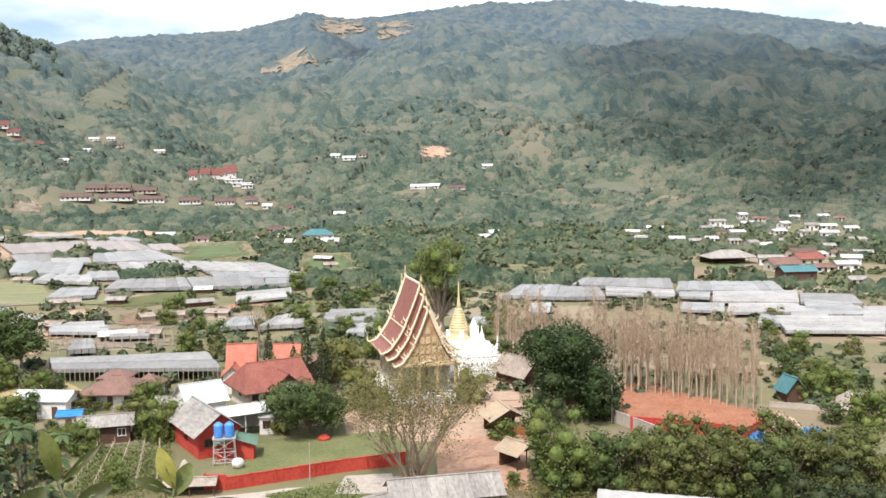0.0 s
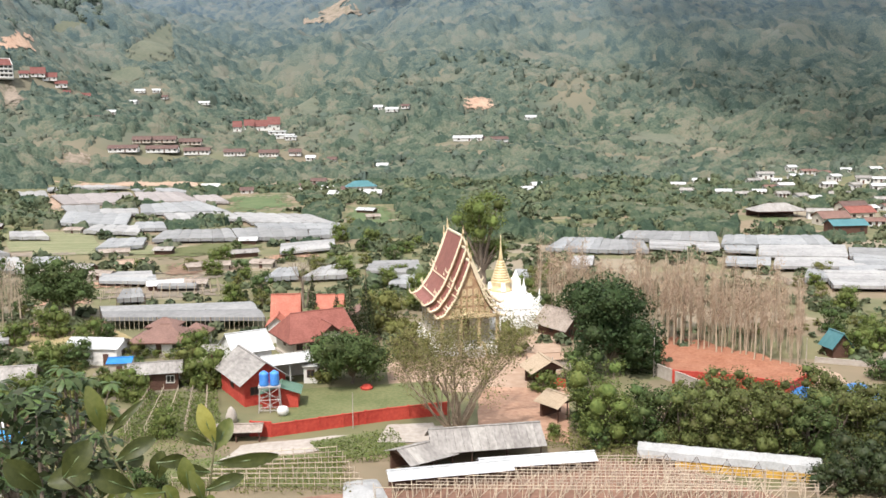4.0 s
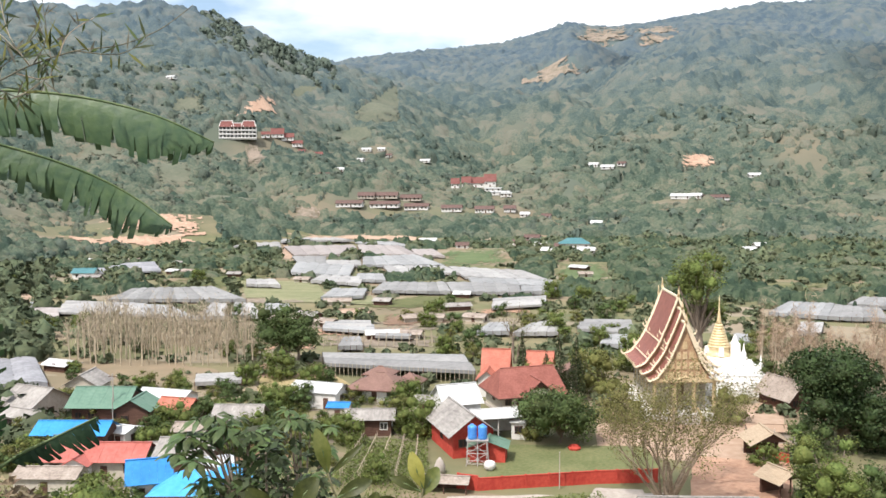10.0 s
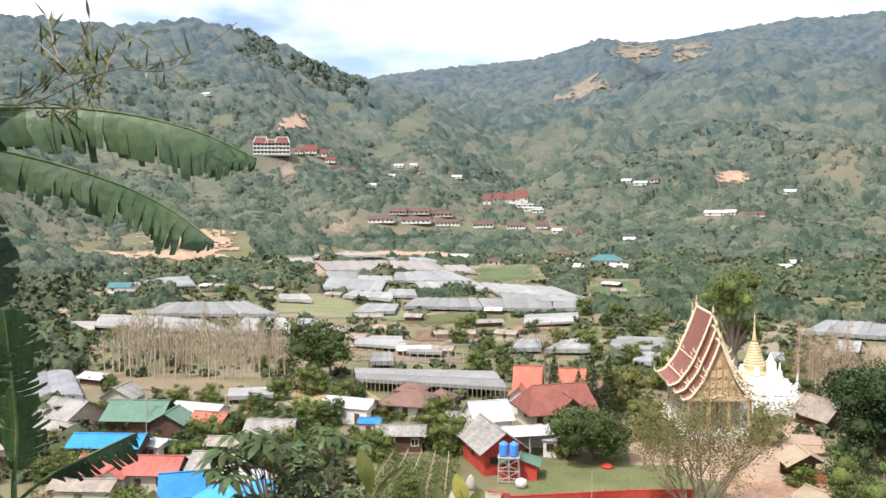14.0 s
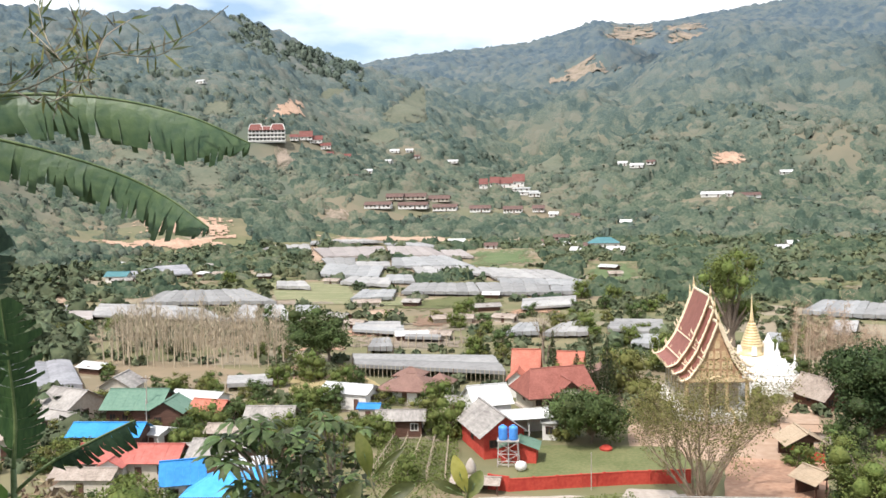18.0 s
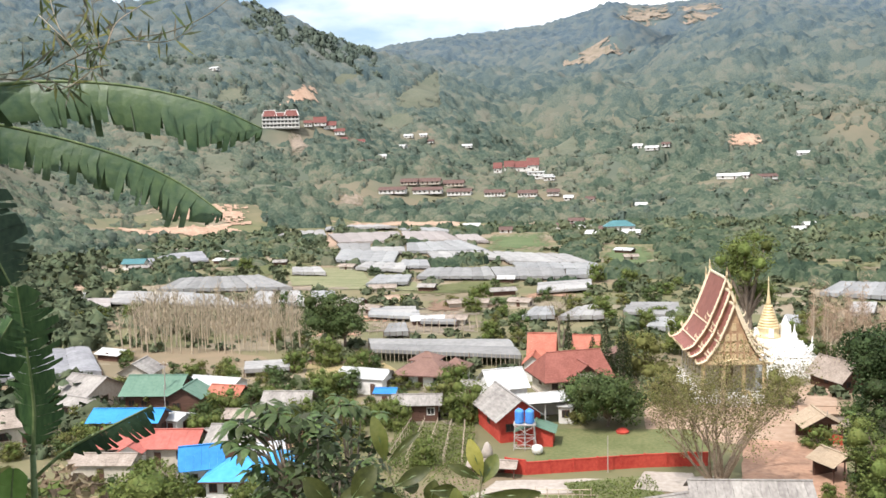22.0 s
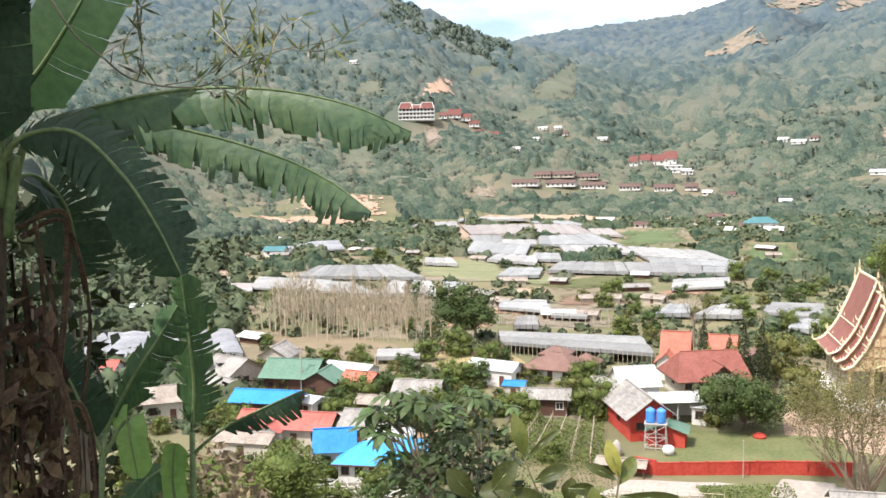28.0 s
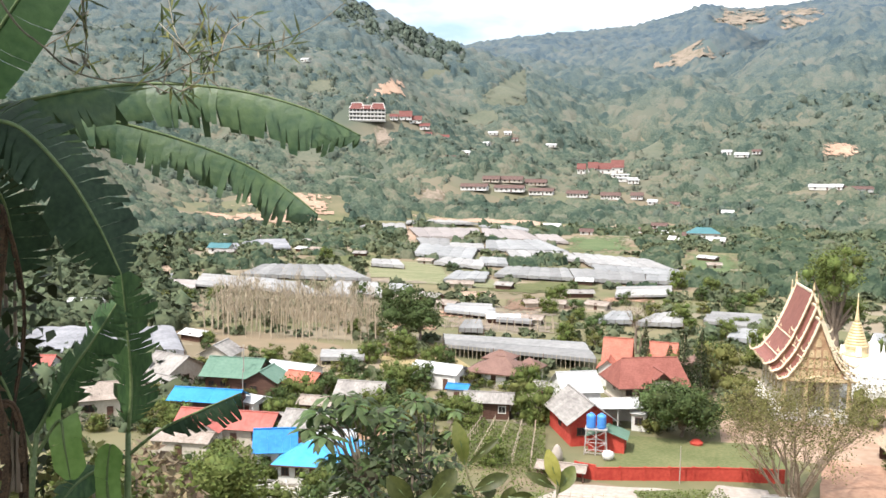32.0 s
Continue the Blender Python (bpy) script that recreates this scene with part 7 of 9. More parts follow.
for _x, _y, _m in ((175.3, 373.8, TILE_LODGE), (167.7, 352.5, TILE_RED), (149.2, 334.0, TILE_BROWN)):
    far_house(_x, _y, 11, 7, 3.2, 10, CREAM, _m, "village house with a red-orange roof", 2.0, wins=3)
# houses scattered among the fields
for _i, (_x, _y) in enumerate([(-217.2, 395.9), (-250.3, 407.5), (-271.7, 402.9), (-273.5, 393.8), (-222.6, 331.7), (-193.6, 360.3), (-200.0, 359.4), (-96.6, 277.0), (-82.3, 280.1), (-85.3, 234.7), (-64.5, 219.1), (-57.5, 220.6), (-94.8, 246.8), (-100.8, 239.9), (-60.4, 301.1), (-46.4, 251.1), (-56.5, 272.6), (-58.0, 248.4), (-121.8, 169.9), (-62.8, 247.5), (-168.3, 352.5), (-131.5, 336.6), (-27.6, 400.3), (-23.4, 372.5)]):
    far_house(_x, _y, (6, 8, 5)[_i % 3], 4, 1.8, (_i * 41) % 60 - 30, CREAM if _i % 2 else WOOD_DARK, (SHEET_GREY, SHEET_DULL, SHEET_WHITE, SHEET_DULL)[_i % 4], ("small farm hut with a pale sheet roof", "farm shed among the fields")[_i % 2], 0.7, wins=1)
_x, _y = -228.6, 337.5
far_house(_x, _y, 9, 6, 3, 10, WHITE, SHEET_TEAL, "house with a pale blue roof on the valley's edge", 1.6, wins=2)
_x, _y = 68.0, 148.1
house(_x, _y, 3.2, 3.2, 2.2, 10, WOOD_DARK, SHEET_TEAL, "small blue-roofed field hut", 2.0, 0.5, turn=True, n=4, wins=0)
wall_run([(62.9, 144.1), (70.7, 140.6)], 0.8, "low pale concrete wall by the field hut", CONCRETE, CONCRETE)

# cut banks and bare slopes
for _c, _m, _lab, _lift in (
        ([(-239.2, 587.8), (-218.5, 596.1), (-225.8, 611.7), (-240.5, 605.2)], EARTH_TAN, "bright bare tan cut bank", 0.8), ([(-311.9, 429.3), (-258.0, 502.2), (-268.3, 522.8), (-329.5, 456.4)], EARTH_ORANGE, "orange cut bank of a building site", 0.6),
        ([(-320.6, 485.2), (-266.4, 518.9), (-280.6, 543.3), (-333.1, 510.7)], EARTH_ORANGE, "raw orange earth terrace", 0.8), ([(-366.2, 780.5), (-367.2, 877.0), (-381.7, 904.6), (-388.3, 847.9)], EARTH_ORANGE, "bare reddish slope above the hotel", 1.5),
        ([(-236.6, 1738.1), (-81.6, 1502.3), (-129.3, 1790.4), (-186.2, 1819.3)], EARTH_TAN, "bare terraced clearing high on the mountain", 2.5), ([(-141.9, 1855.6), (-22.9, 1950.6), (-50.6, 2277.6), (-151.2, 2279.4)], EARTH_TAN, "bare brown summit", 3.5),
        ([(-20.1, 1915.9), (100.1, 1923.0), (88.3, 2027.0), (-9.5, 1967.2)], EARTH_TAN, "bare pale saddle on the ridge", 3.5), ([(-210.2, 1053.7), (-150.0, 1029.9), (-177.3, 1058.0), (-212.6, 1101.6)], HILL_GRASS, "dry grassy clearing on the slope", 1.2),
        ([(-301.8, 927.9), (-256.3, 992.8), (-350.5, 1325.1), (-320.9, 928.3)], HILL_GRASS, "grassy clearing on the slope", 1.2), ([(-115.7, 745.6), (-80.6, 721.9), (-88.6, 794.2), (-154.8, 1019.0)], HILL_GRASS, "dry brown clearing", 1.2),
        ([(-422.9, 752.2), (-393.3, 777.4), (-413.8, 813.0), (-435.5, 786.0)], HILL_GRASS, "terraced dry clearing", 1.5), ([(-347.8, 599.4), (-316.9, 610.0), (-348.3, 662.1), (-374.8, 638.4)], HILL_GRASS, "dry clearing behind the banana leaves", 1.2),
        ([(27.6, 760.2), (56.2, 770.7), (55.5, 793.0), (30.6, 783.1)], EARTH_ORANGE, "reddish bare patch among trees", 1.5), ([(-426.1, 617.9), (-383.1, 627.7), (-402.1, 651.0), (-429.4, 630.5)], HILL_GRASS, "green clearing on the spur", 1.2),
        ([(130.7, 679.4), (199.9, 652.9), (204.2, 696.9), (160.5, 738.4)], HILL_GRASS, "dry open slope above the valley's edge", 1.2), ([(-46.3, 1989.2), (70.0, 2023.6), (56.4, 2205.8), (-24.5, 2236.0)], EARTH_TAN, "bare pale ground below the ridge", 3.5),
        ([(-409, 988), (-371, 1055), (-379, 1066), (-414, 1027)], HILL_GRASS, "grassy ledge under the crest of the spur", 1.2), ([(-323, 897), (-274, 938), (-291, 963), (-325, 948)], HILL_GRASS, "green clearing below the crest", 1.2),
        ([(-307, 671), (-297, 694), (-341, 765), (-343, 745)], EARTH_TAN, "pale scree run down the slope", 1.0), ([(-300, 560), (-255, 590), (-275, 640), (-318, 610)], HILL_GRASS, "grassy slope above the building site", 1.0),
        ([(-142.5, 564.5), (-121.3, 569.2), (-128.8, 586.5), (-144.2, 586.6)], HILL_GRASS, "rough dry ground under the slope", 0.6)):
    sheet_on_ground("bare_slope", _c, _m, _lab, "slope", _lift, n=64 if _c[0][1] > 1400 else 40, ragged=True)
    _k = {EARTH_TAN: 0.85, EARTH_ORANGE: 1.1}.get(_m, 0.6)
    FOOT.append([(sum(v[0] for v in _c) / 4 * (1 - _k) + p[0] * _k, sum(v[1] for v in _c) / 4 * (1 - _k) + p[1] * _k) for p in _c])

# ---- woods ----
build_ground()
# tones of the lower slopes, then of the heights with blue haze painted in
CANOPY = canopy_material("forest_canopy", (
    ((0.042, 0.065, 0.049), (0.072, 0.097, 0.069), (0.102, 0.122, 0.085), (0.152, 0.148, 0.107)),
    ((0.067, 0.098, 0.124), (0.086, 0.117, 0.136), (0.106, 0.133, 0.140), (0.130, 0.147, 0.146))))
on_slope = lambda x, y, z: z > 2.5
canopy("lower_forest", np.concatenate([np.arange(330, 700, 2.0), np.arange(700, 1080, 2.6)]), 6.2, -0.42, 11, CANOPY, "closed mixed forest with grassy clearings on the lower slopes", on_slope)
canopy("mountain_forest", np.arange(1035, 2440, 4.2), 10.0, -0.62, 12, CANOPY, "forest on the mountain, tinted bluish for distance haze", on_slope)
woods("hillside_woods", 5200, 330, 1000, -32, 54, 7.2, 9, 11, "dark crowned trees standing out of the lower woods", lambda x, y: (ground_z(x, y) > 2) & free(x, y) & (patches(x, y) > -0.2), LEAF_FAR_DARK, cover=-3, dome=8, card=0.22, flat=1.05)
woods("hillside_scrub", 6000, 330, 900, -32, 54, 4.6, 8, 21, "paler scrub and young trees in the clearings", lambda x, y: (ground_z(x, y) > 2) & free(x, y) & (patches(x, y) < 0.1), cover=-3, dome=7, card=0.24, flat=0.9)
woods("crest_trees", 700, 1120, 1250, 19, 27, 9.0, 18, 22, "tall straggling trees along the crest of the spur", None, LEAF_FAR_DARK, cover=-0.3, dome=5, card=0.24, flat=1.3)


def belt(x, y):
    a = np.degrees(np.arctan2(-x, y))
    r = np.hypot(x, y)
    return free(x, y) & (ground_z(x, y) < 2) & (((a > -19) & (a < 8) & (r > 310) & (r < 430)) | (r > 440) | (bumps(x, y, 30.0, 9.0) > 0.25) | ((a < -20) & (r < 300) & (bumps(x, y, 12.0, 9.0) > -0.3)))


BELT_CANOPY = canopy_material("tree_belt_canopy", (
    ((0.032, 0.052, 0.034), (0.054, 0.078, 0.048), (0.078, 0.101, 0.062), (0.124, 0.128, 0.084)),
    ((0.032, 0.052, 0.034), (0.054, 0.078, 0.048), (0.078, 0.101, 0.062), (0.124, 0.128, 0.084))))
canopy("tree_belts", np.arange(296, 640, 1.7), 5.0, -0.75, 13, BELT_CANOPY, "closed green tree belts between the fields", lambda x, y, z: (z <= 3.5) & (bumps(x, y, 37.0, 8.0) > -0.35) & belt(x.ravel(), y.ravel()).reshape(x.shape))
woods("valley_trees", 3000, 200, 600, -32, 50, 5.4, 26, 13, "tree belts and thickets between the fields", belt, LEAF_VALLEY, dome=6, card=0.24)
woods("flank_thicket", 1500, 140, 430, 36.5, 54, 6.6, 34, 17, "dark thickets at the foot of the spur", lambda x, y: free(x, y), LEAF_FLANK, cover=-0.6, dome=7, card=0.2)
woods("valley_scrub", 8000, 150, 460, -32, 50, 2.4, 20, 14, "low scrub along field edges", lambda x, y: free(x, y) & (ground_z(x, y) < 2) & (bumps(x, y, 14.0, 2.0) > -0.1), LEAF_VALLEY)


# cloud that shades the mountain
def cloud():
    """A ragged sheet of small puffs high up towards the sun, thinner at its rim; its shade lies on the slope between two distances."""
    rng = np.random.default_rng(5)
    base = Geo().lathe([(math.cos(a), 0.35 * math.sin(a)) for a in np.linspace(-1.5, 1.5, 4)], 7)
    g = Geo()

    def puff(a, r, w):
        x, y = -math.sin(radians(a)) * r, math.cos(radians(a)) * r
        c = Vector((x, y, gz(x, y))) + SUN_WAY * 9000
        g.add([(c.x + p[0] * w, c.y + p[1] * w, c.z + p[2] * w) for p in base.v], base.f)
    for a in np.arange(-44, CLOUD_AZ[-1], 0.9):
        r0, r1 = np.interp(a, CLOUD_AZ, CLOUD_NEAR), np.interp(a, CLOUD_AZ, CLOUD_FAR)
        r = r0
        while r < r1:
            rim = min(r - r0, r1 - r, (CLOUD_AZ[-1] - a) * 22) / 90
            step = max(30.0, r * 0.026)
            if rng.random() < 0.4 + 0.4 * min(rim, 1):
                puff(a + rng.uniform(-0.4, 0.4), r + rng.uniform(-15, 15), step * rng.uniform(0.5, 0.75))
            r += step
    # more unseen puffs, added to darken a patch below the summit
    for i in range(26):
        puff(rng.uniform(-0.6, 3.6), rng.uniform(1560, 1850), rng.uniform(22, 34))
    single("cloud", g, WHITE, label="cloud out of view towards the sun, shading the mountain", category="cloud", kind="stuff", smooth=True)


CLOUD_AZ = [-44, -29.3, -25.8, -21.7, -20.7, -14, -12.3, -11.2]
CLOUD_NEAR = [600, 657, 648, 686, 752, 831, 1107, 1250]
CLOUD_FAR = [2000, 1990, 1920, 1800, 1690, 1768, 1600, 1365]
cloud()


# ---- trellises, tarpaulins and heaps on the near farm ----
def trellis_row(x0, y0, x1, y1, h, label, step=1.5, cross=True):
    t = thing("trellis", x0, y0, 0, math.degrees(math.atan2(y1 - y0, x1 - x0)), label, "trellis", "bamboo trellises")
    length = math.hypot(x1 - x0, y1 - y0)
    n = max(2, int(length / step))
    rng = random.Random(int(x0 * 31 + y0 * 17))
    for i in range(n + 1):
        px = length * i / n + rng.uniform(-0.15, 0.15)
        part("stake", Geo().tube([(px, 0, -0.2), (px + rng.uniform(-0.1, 0.1), 0.05, h * rng.uniform(0.9, 1.15))], [0.05, 0.04], 4), BAMBOO, t)
        if cross:
            k = rng.uniform(-0.9, 0.9)
            part("stake", Geo().tube([(px, -0.5, -0.2), (px + k, 0.6, h * rng.uniform(0.95, 1.15))], [0.045, 0.04], 4), BAMBOO, t)
            if i % 2:
                part("stake", Geo().tube([(px, 0, 0.0), (px + 1.5, 0.1, h * rng.uniform(0.8, 1.1))], [0.04, 0.04], 4), BAMBOO, t)
    part("rail", Geo().tube([(0, 0, h * 0.9), (length, 0, h * 0.92)], [0.045, 0.045], 4), BAMBOO, t)
    if not cross:
        part("rail", Geo().tube([(0, 0, h * 0.5), (length, 0, h * 0.5)], [0.03, 0.03], 4), BAMBOO, t)


def trellis_block(corners, rows, h, label, step, cross):
    a, b, c, d = (Vector(p) for p in corners)
    for i in range(rows):
        p, q = a.lerp(d, (i + 0.5) / rows), b.lerp(c, (i + 0.5) / rows)
        trellis_row(p.x, p.y, q.x, q.y, h, label, step, cross)


trellis_block([(-7.3, 91.9), (34.1, 89.2), (26.1, 100.3), (19.0, 100.8)], 12, 1.6, "row of crossed pale bamboo stakes over bare earth", 1.7, True)
trellis_block([(23.5, 89.9), (39.9, 88.8), (41.6, 94.2), (26.9, 98.2)], 6, 1.6, "row of crossed pale bamboo stakes by the film tunnel", 1.6, True)
trellis_block([(-29.5, 95.6), (-7.4, 94.1), (-11.9, 105.8), (-21.3, 103.9)], 7, 1.5, "row of upright pale stakes and rails over vegetables", 1.3, False)
trellis_block([(-40.5, 112.0), (-42.4, 129.5), (-32.0, 130.1), (-28.1, 113.2)], 5, 2.0, "row of tall pale stakes over climbing vines", 1.6, False)


def vine_cover(corners, h, n, seed, label, material, leaf=0.28):
    rng = np.random.default_rng(seed)
    a, b, c, d = (np.array(p) for p in corners)
    u, v = rng.uniform(0, 1, (2, n, 1))
    p = (a * (1 - u) + b * u) * (1 - v) + (d * (1 - u) + c * u) * v
    z = rng.uniform(0.05, 1, (n, 1)) ** 0.7 * h
    vv, f = leaf_array(rng, np.hstack([p, z + ground_z(p[:, :1], p[:, 1:])]), leaf, 0.7, 0.2)
    single("crop", mesh_from("crop", vv, f, material), None, label=label, category="crop", kind="stuff")


vine_cover([(-39.7, 109.6), (-26.6, 111.0), (-31.5, 129.5), (-43.0, 128.8)], 1.6, 5000, 1, "climbing green vines on the stakes", LEAF_MID)
vine_cover([(-32.9, 95.1), (-7.4, 93.4), (-11.5, 105.0), (-22.6, 103.6)], 0.6, 3800, 2, "low vegetable rows between the stakes", LEAF_OLIVE, 0.24)
vine_cover([(-11.9, 102.2), (-2.1, 103.6), (-5.1, 113.7), (-15.4, 109.2)], 0.7, 2200, 3, "weeds and low shrubs on the verge", LEAF_MID, 0.25)
vine_cover([(11.2, 108.4), (23.9, 99.2), (25.2, 104.5), (17.4, 112.1)], 0.8, 1800, 4, "weeds beside the earth drive", LEAF_OLIVE, 0.25)
vine_cover([(42.1, 95.5), (50.1, 88.9), (72.8, 130.9), (55.6, 129.1)], 0.8, 3000, 6, "rough weeds by the hedge", LEAF_OLIVE, 0.3)
vine_cover([(-62.0, 77.2), (-41.2, 86.0), (-47.6, 103.0), (-75.0, 94.0)], 0.6, 3200, 7, "weeds around the heap of poles", LEAF_OLIVE, 0.25)
vine_cover([(-42.6, 88.9), (-23.0, 100.8), (-29.1, 120.6), (-52.9, 110.8)], 0.9, 3500, 8, "garden weeds beyond the near tree", LEAF_MID, 0.28)
vine_cover([(-75.0, 91.6), (-48.5, 105.0), (-66.9, 167.7), (-116.8, 137.5)], 0.7, 5200, 9, "weeds and garden plants between the houses", LEAF_OLIVE, 0.3)



def film_tunnel(p0, p1, depth, label):
    """A long lean-to of pale film over A-frames, yellow sheeting along its foot."""
    (x0, y0), (x1, y1) = p0, p1
    length = math.hypot(x1 - x0, y1 - y0)
    t = thing("film_tunnel", x0, y0, 0, math.degrees(math.atan2(y1 - y0, x1 - x0)), label, "greenhouse")
    n, rng = 24, random.Random(9)
    v = []
    for i in range(n + 1):
        x = length * i / n
        for k, (yy, z) in enumerate(((0.3, 1.1), (0.5, 1.9), (depth * 0.5, 2.5), (depth, 2.0))):
            v.append((x, yy, z + rng.uniform(-0.08, 0.08)))
    part("film", Geo().add(v, [(4 * i + k, 4 * i + 4 + k, 4 * i + 5 + k, 4 * i + 1 + k) for i in range(n) for k in range(3)]), FILM_WHITE, t, "sagging white plastic film")
    for i in range(0, n + 1, 4):
        x = length * i / n
        part("frame", Geo().tube([(x - 1.0, 0.0, 0), (x, 0.1, 1.9), (x + 1.0, 0.0, 0)], [0.05] * 3, 4), WOOD_DARK, t)
        part("post", Geo().tube([(x, depth, -0.2), (x, depth * 0.5, 2.4)], [0.06, 0.05], 5), BAMBOO, t)
        part("post", Geo().tube([(x + 1.6, -0.2, -0.2), (x + 1.6, -0.2, 1.4)], [0.05, 0.05], 5), BAMBOO, t)
    for i in range(8):
        u0 = length * (0.22 + 0.1 * i * 0.95)
        part("foot_sheet", Geo().box((u0 + 1.0, 0.45, 0.5), (2.1, 0.05, 0.95 + 0.15 * rng.random())), YELLOW_SHEET, t)


film_tunnel(*[(23.5, 100.5), (42.4, 94.2)], 3.0, "long white film tunnel with yellow foot sheets")


def tarp(corners, h, label, material=None):
    a, b, c, d = (np.array(p, float) for p in corners)
    n = 14
    u, v = np.meshgrid(np.linspace(0, 1, n + 1), np.linspace(0, 1, n + 1))
    p = (a * (1 - u[..., None]) + b * u[..., None]) * (1 - v[..., None]) + (d * (1 - u[..., None]) + c * u[..., None]) * v[..., None]
    z = 0.08 + h * (np.sin(math.pi * np.clip(u, 0.02, 0.98)) ** 0.5 * np.sin(math.pi * np.clip(v, 0.02, 0.98)) ** 0.6) * (1 + 0.35 * bumps(p[..., 0], p[..., 1], 0.9, 2.0))
    i, j = np.meshgrid(np.arange(n), np.arange(n), indexing="ij")
    k = i * (n + 1) + j
    f = np.stack([k, k + 1, k + n + 2, k + n + 1], -1).reshape(-1, 4)
    z = z + ground_z(p[..., 0], p[..., 1])
    single("tarpaulin", mesh_from("tarpaulin", np.dstack([p, z[..., None]]).reshape(-1, 3), f, material or TARP_BLUE), None, label=label, category="tarpaulin")


tarp([(50.1, 123.5), (54.6, 123.2), (56.2, 128.0), (52.7, 128.2)], 1.3, "crumpled blue tarpaulin over a heap")
tarp([(56.8, 121.9), (63.2, 120.4), (63.7, 126.3), (60.8, 131.1)], 1.6, "large crumpled blue tarpaulin over a mound")
tarp([(57.3, 132.0), (60.6, 128.8), (61.5, 133.5), (59.5, 136.2)], 1.4, "heap of pale sand", EARTH)
tarp([(70.7, 140.6), (76.9, 138.5), (82.2, 148.4), (76.7, 148.8)], 1.8, "heap under weathered brown sheeting", SHEET_DULL)
tarp([(-9.7, 92.1), (-4.9, 92.5), (-6.4, 97.8), (-10.1, 97.1)], 0.6, "pale plastic sheet spread on the ground", FILM_WHITE)


def pole_heap(corners, n, label):
    rng = random.Random(4)
    a, b, c, d = (Vector(p) for p in corners)
    o = (a + b + c + d) / 4
    t = thing("pole_heap", o.x, o.y, 0, 0, label, "heap")
    for i in range(n):
        p = a.lerp(b, rng.random()).lerp(d.lerp(c, rng.random()), rng.random()) - o
        an, ln, z = rng.uniform(0, 6.28), rng.uniform(1.4, 4.2), rng.uniform(0.1, 1.6)
        dv = Vector((math.cos(an), math.sin(an) * 0.6, rng.uniform(-0.25, 0.25))) * ln / 2
        q = Vector((p.x, p.y, z))
        part("pole", Geo().tube([q - dv, q + dv], [0.075, 0.06], 4), POLE_WHITE, t)
    tagged(part("brush", mesh_from("brush", *leaf_array(np.random.default_rng(3), np.random.default_rng(2).uniform((-9, -4, 0), (9, 4, 0.7), (2500, 3)), 0.5, 0.25), POLE_WHITE), None, t), kind="stuff")


pole_heap([(-58.6, 77.8), (-40.9, 85.3), (-47.4, 97.5), (-65.6, 91.0)], 230, "tangled heap of bleached poles and dry stalks")

# ---- plants beside the camera ----
def smooth_path(pts, n):
    """Points along a soft curve through pts."""
    pts = [Vector(p) for p in pts]
    out, m = [], len(pts) - 1
    for i in range(n + 1):
        s = i / n * m
        k = min(int(s), m - 1)
        u = s - k
        p0, p1, p2, p3 = pts[max(k - 1, 0)], pts[k], pts[k + 1], pts[min(k + 2, m)]
        out.append(0.5 * ((2 * p1) + (p2 - p0) * u + (2 * p0 - 5 * p1 + 4 * p2 - p3) * u * u + (3 * p1 - p0 - 3 * p2 + p3) * u ** 3))
    return out


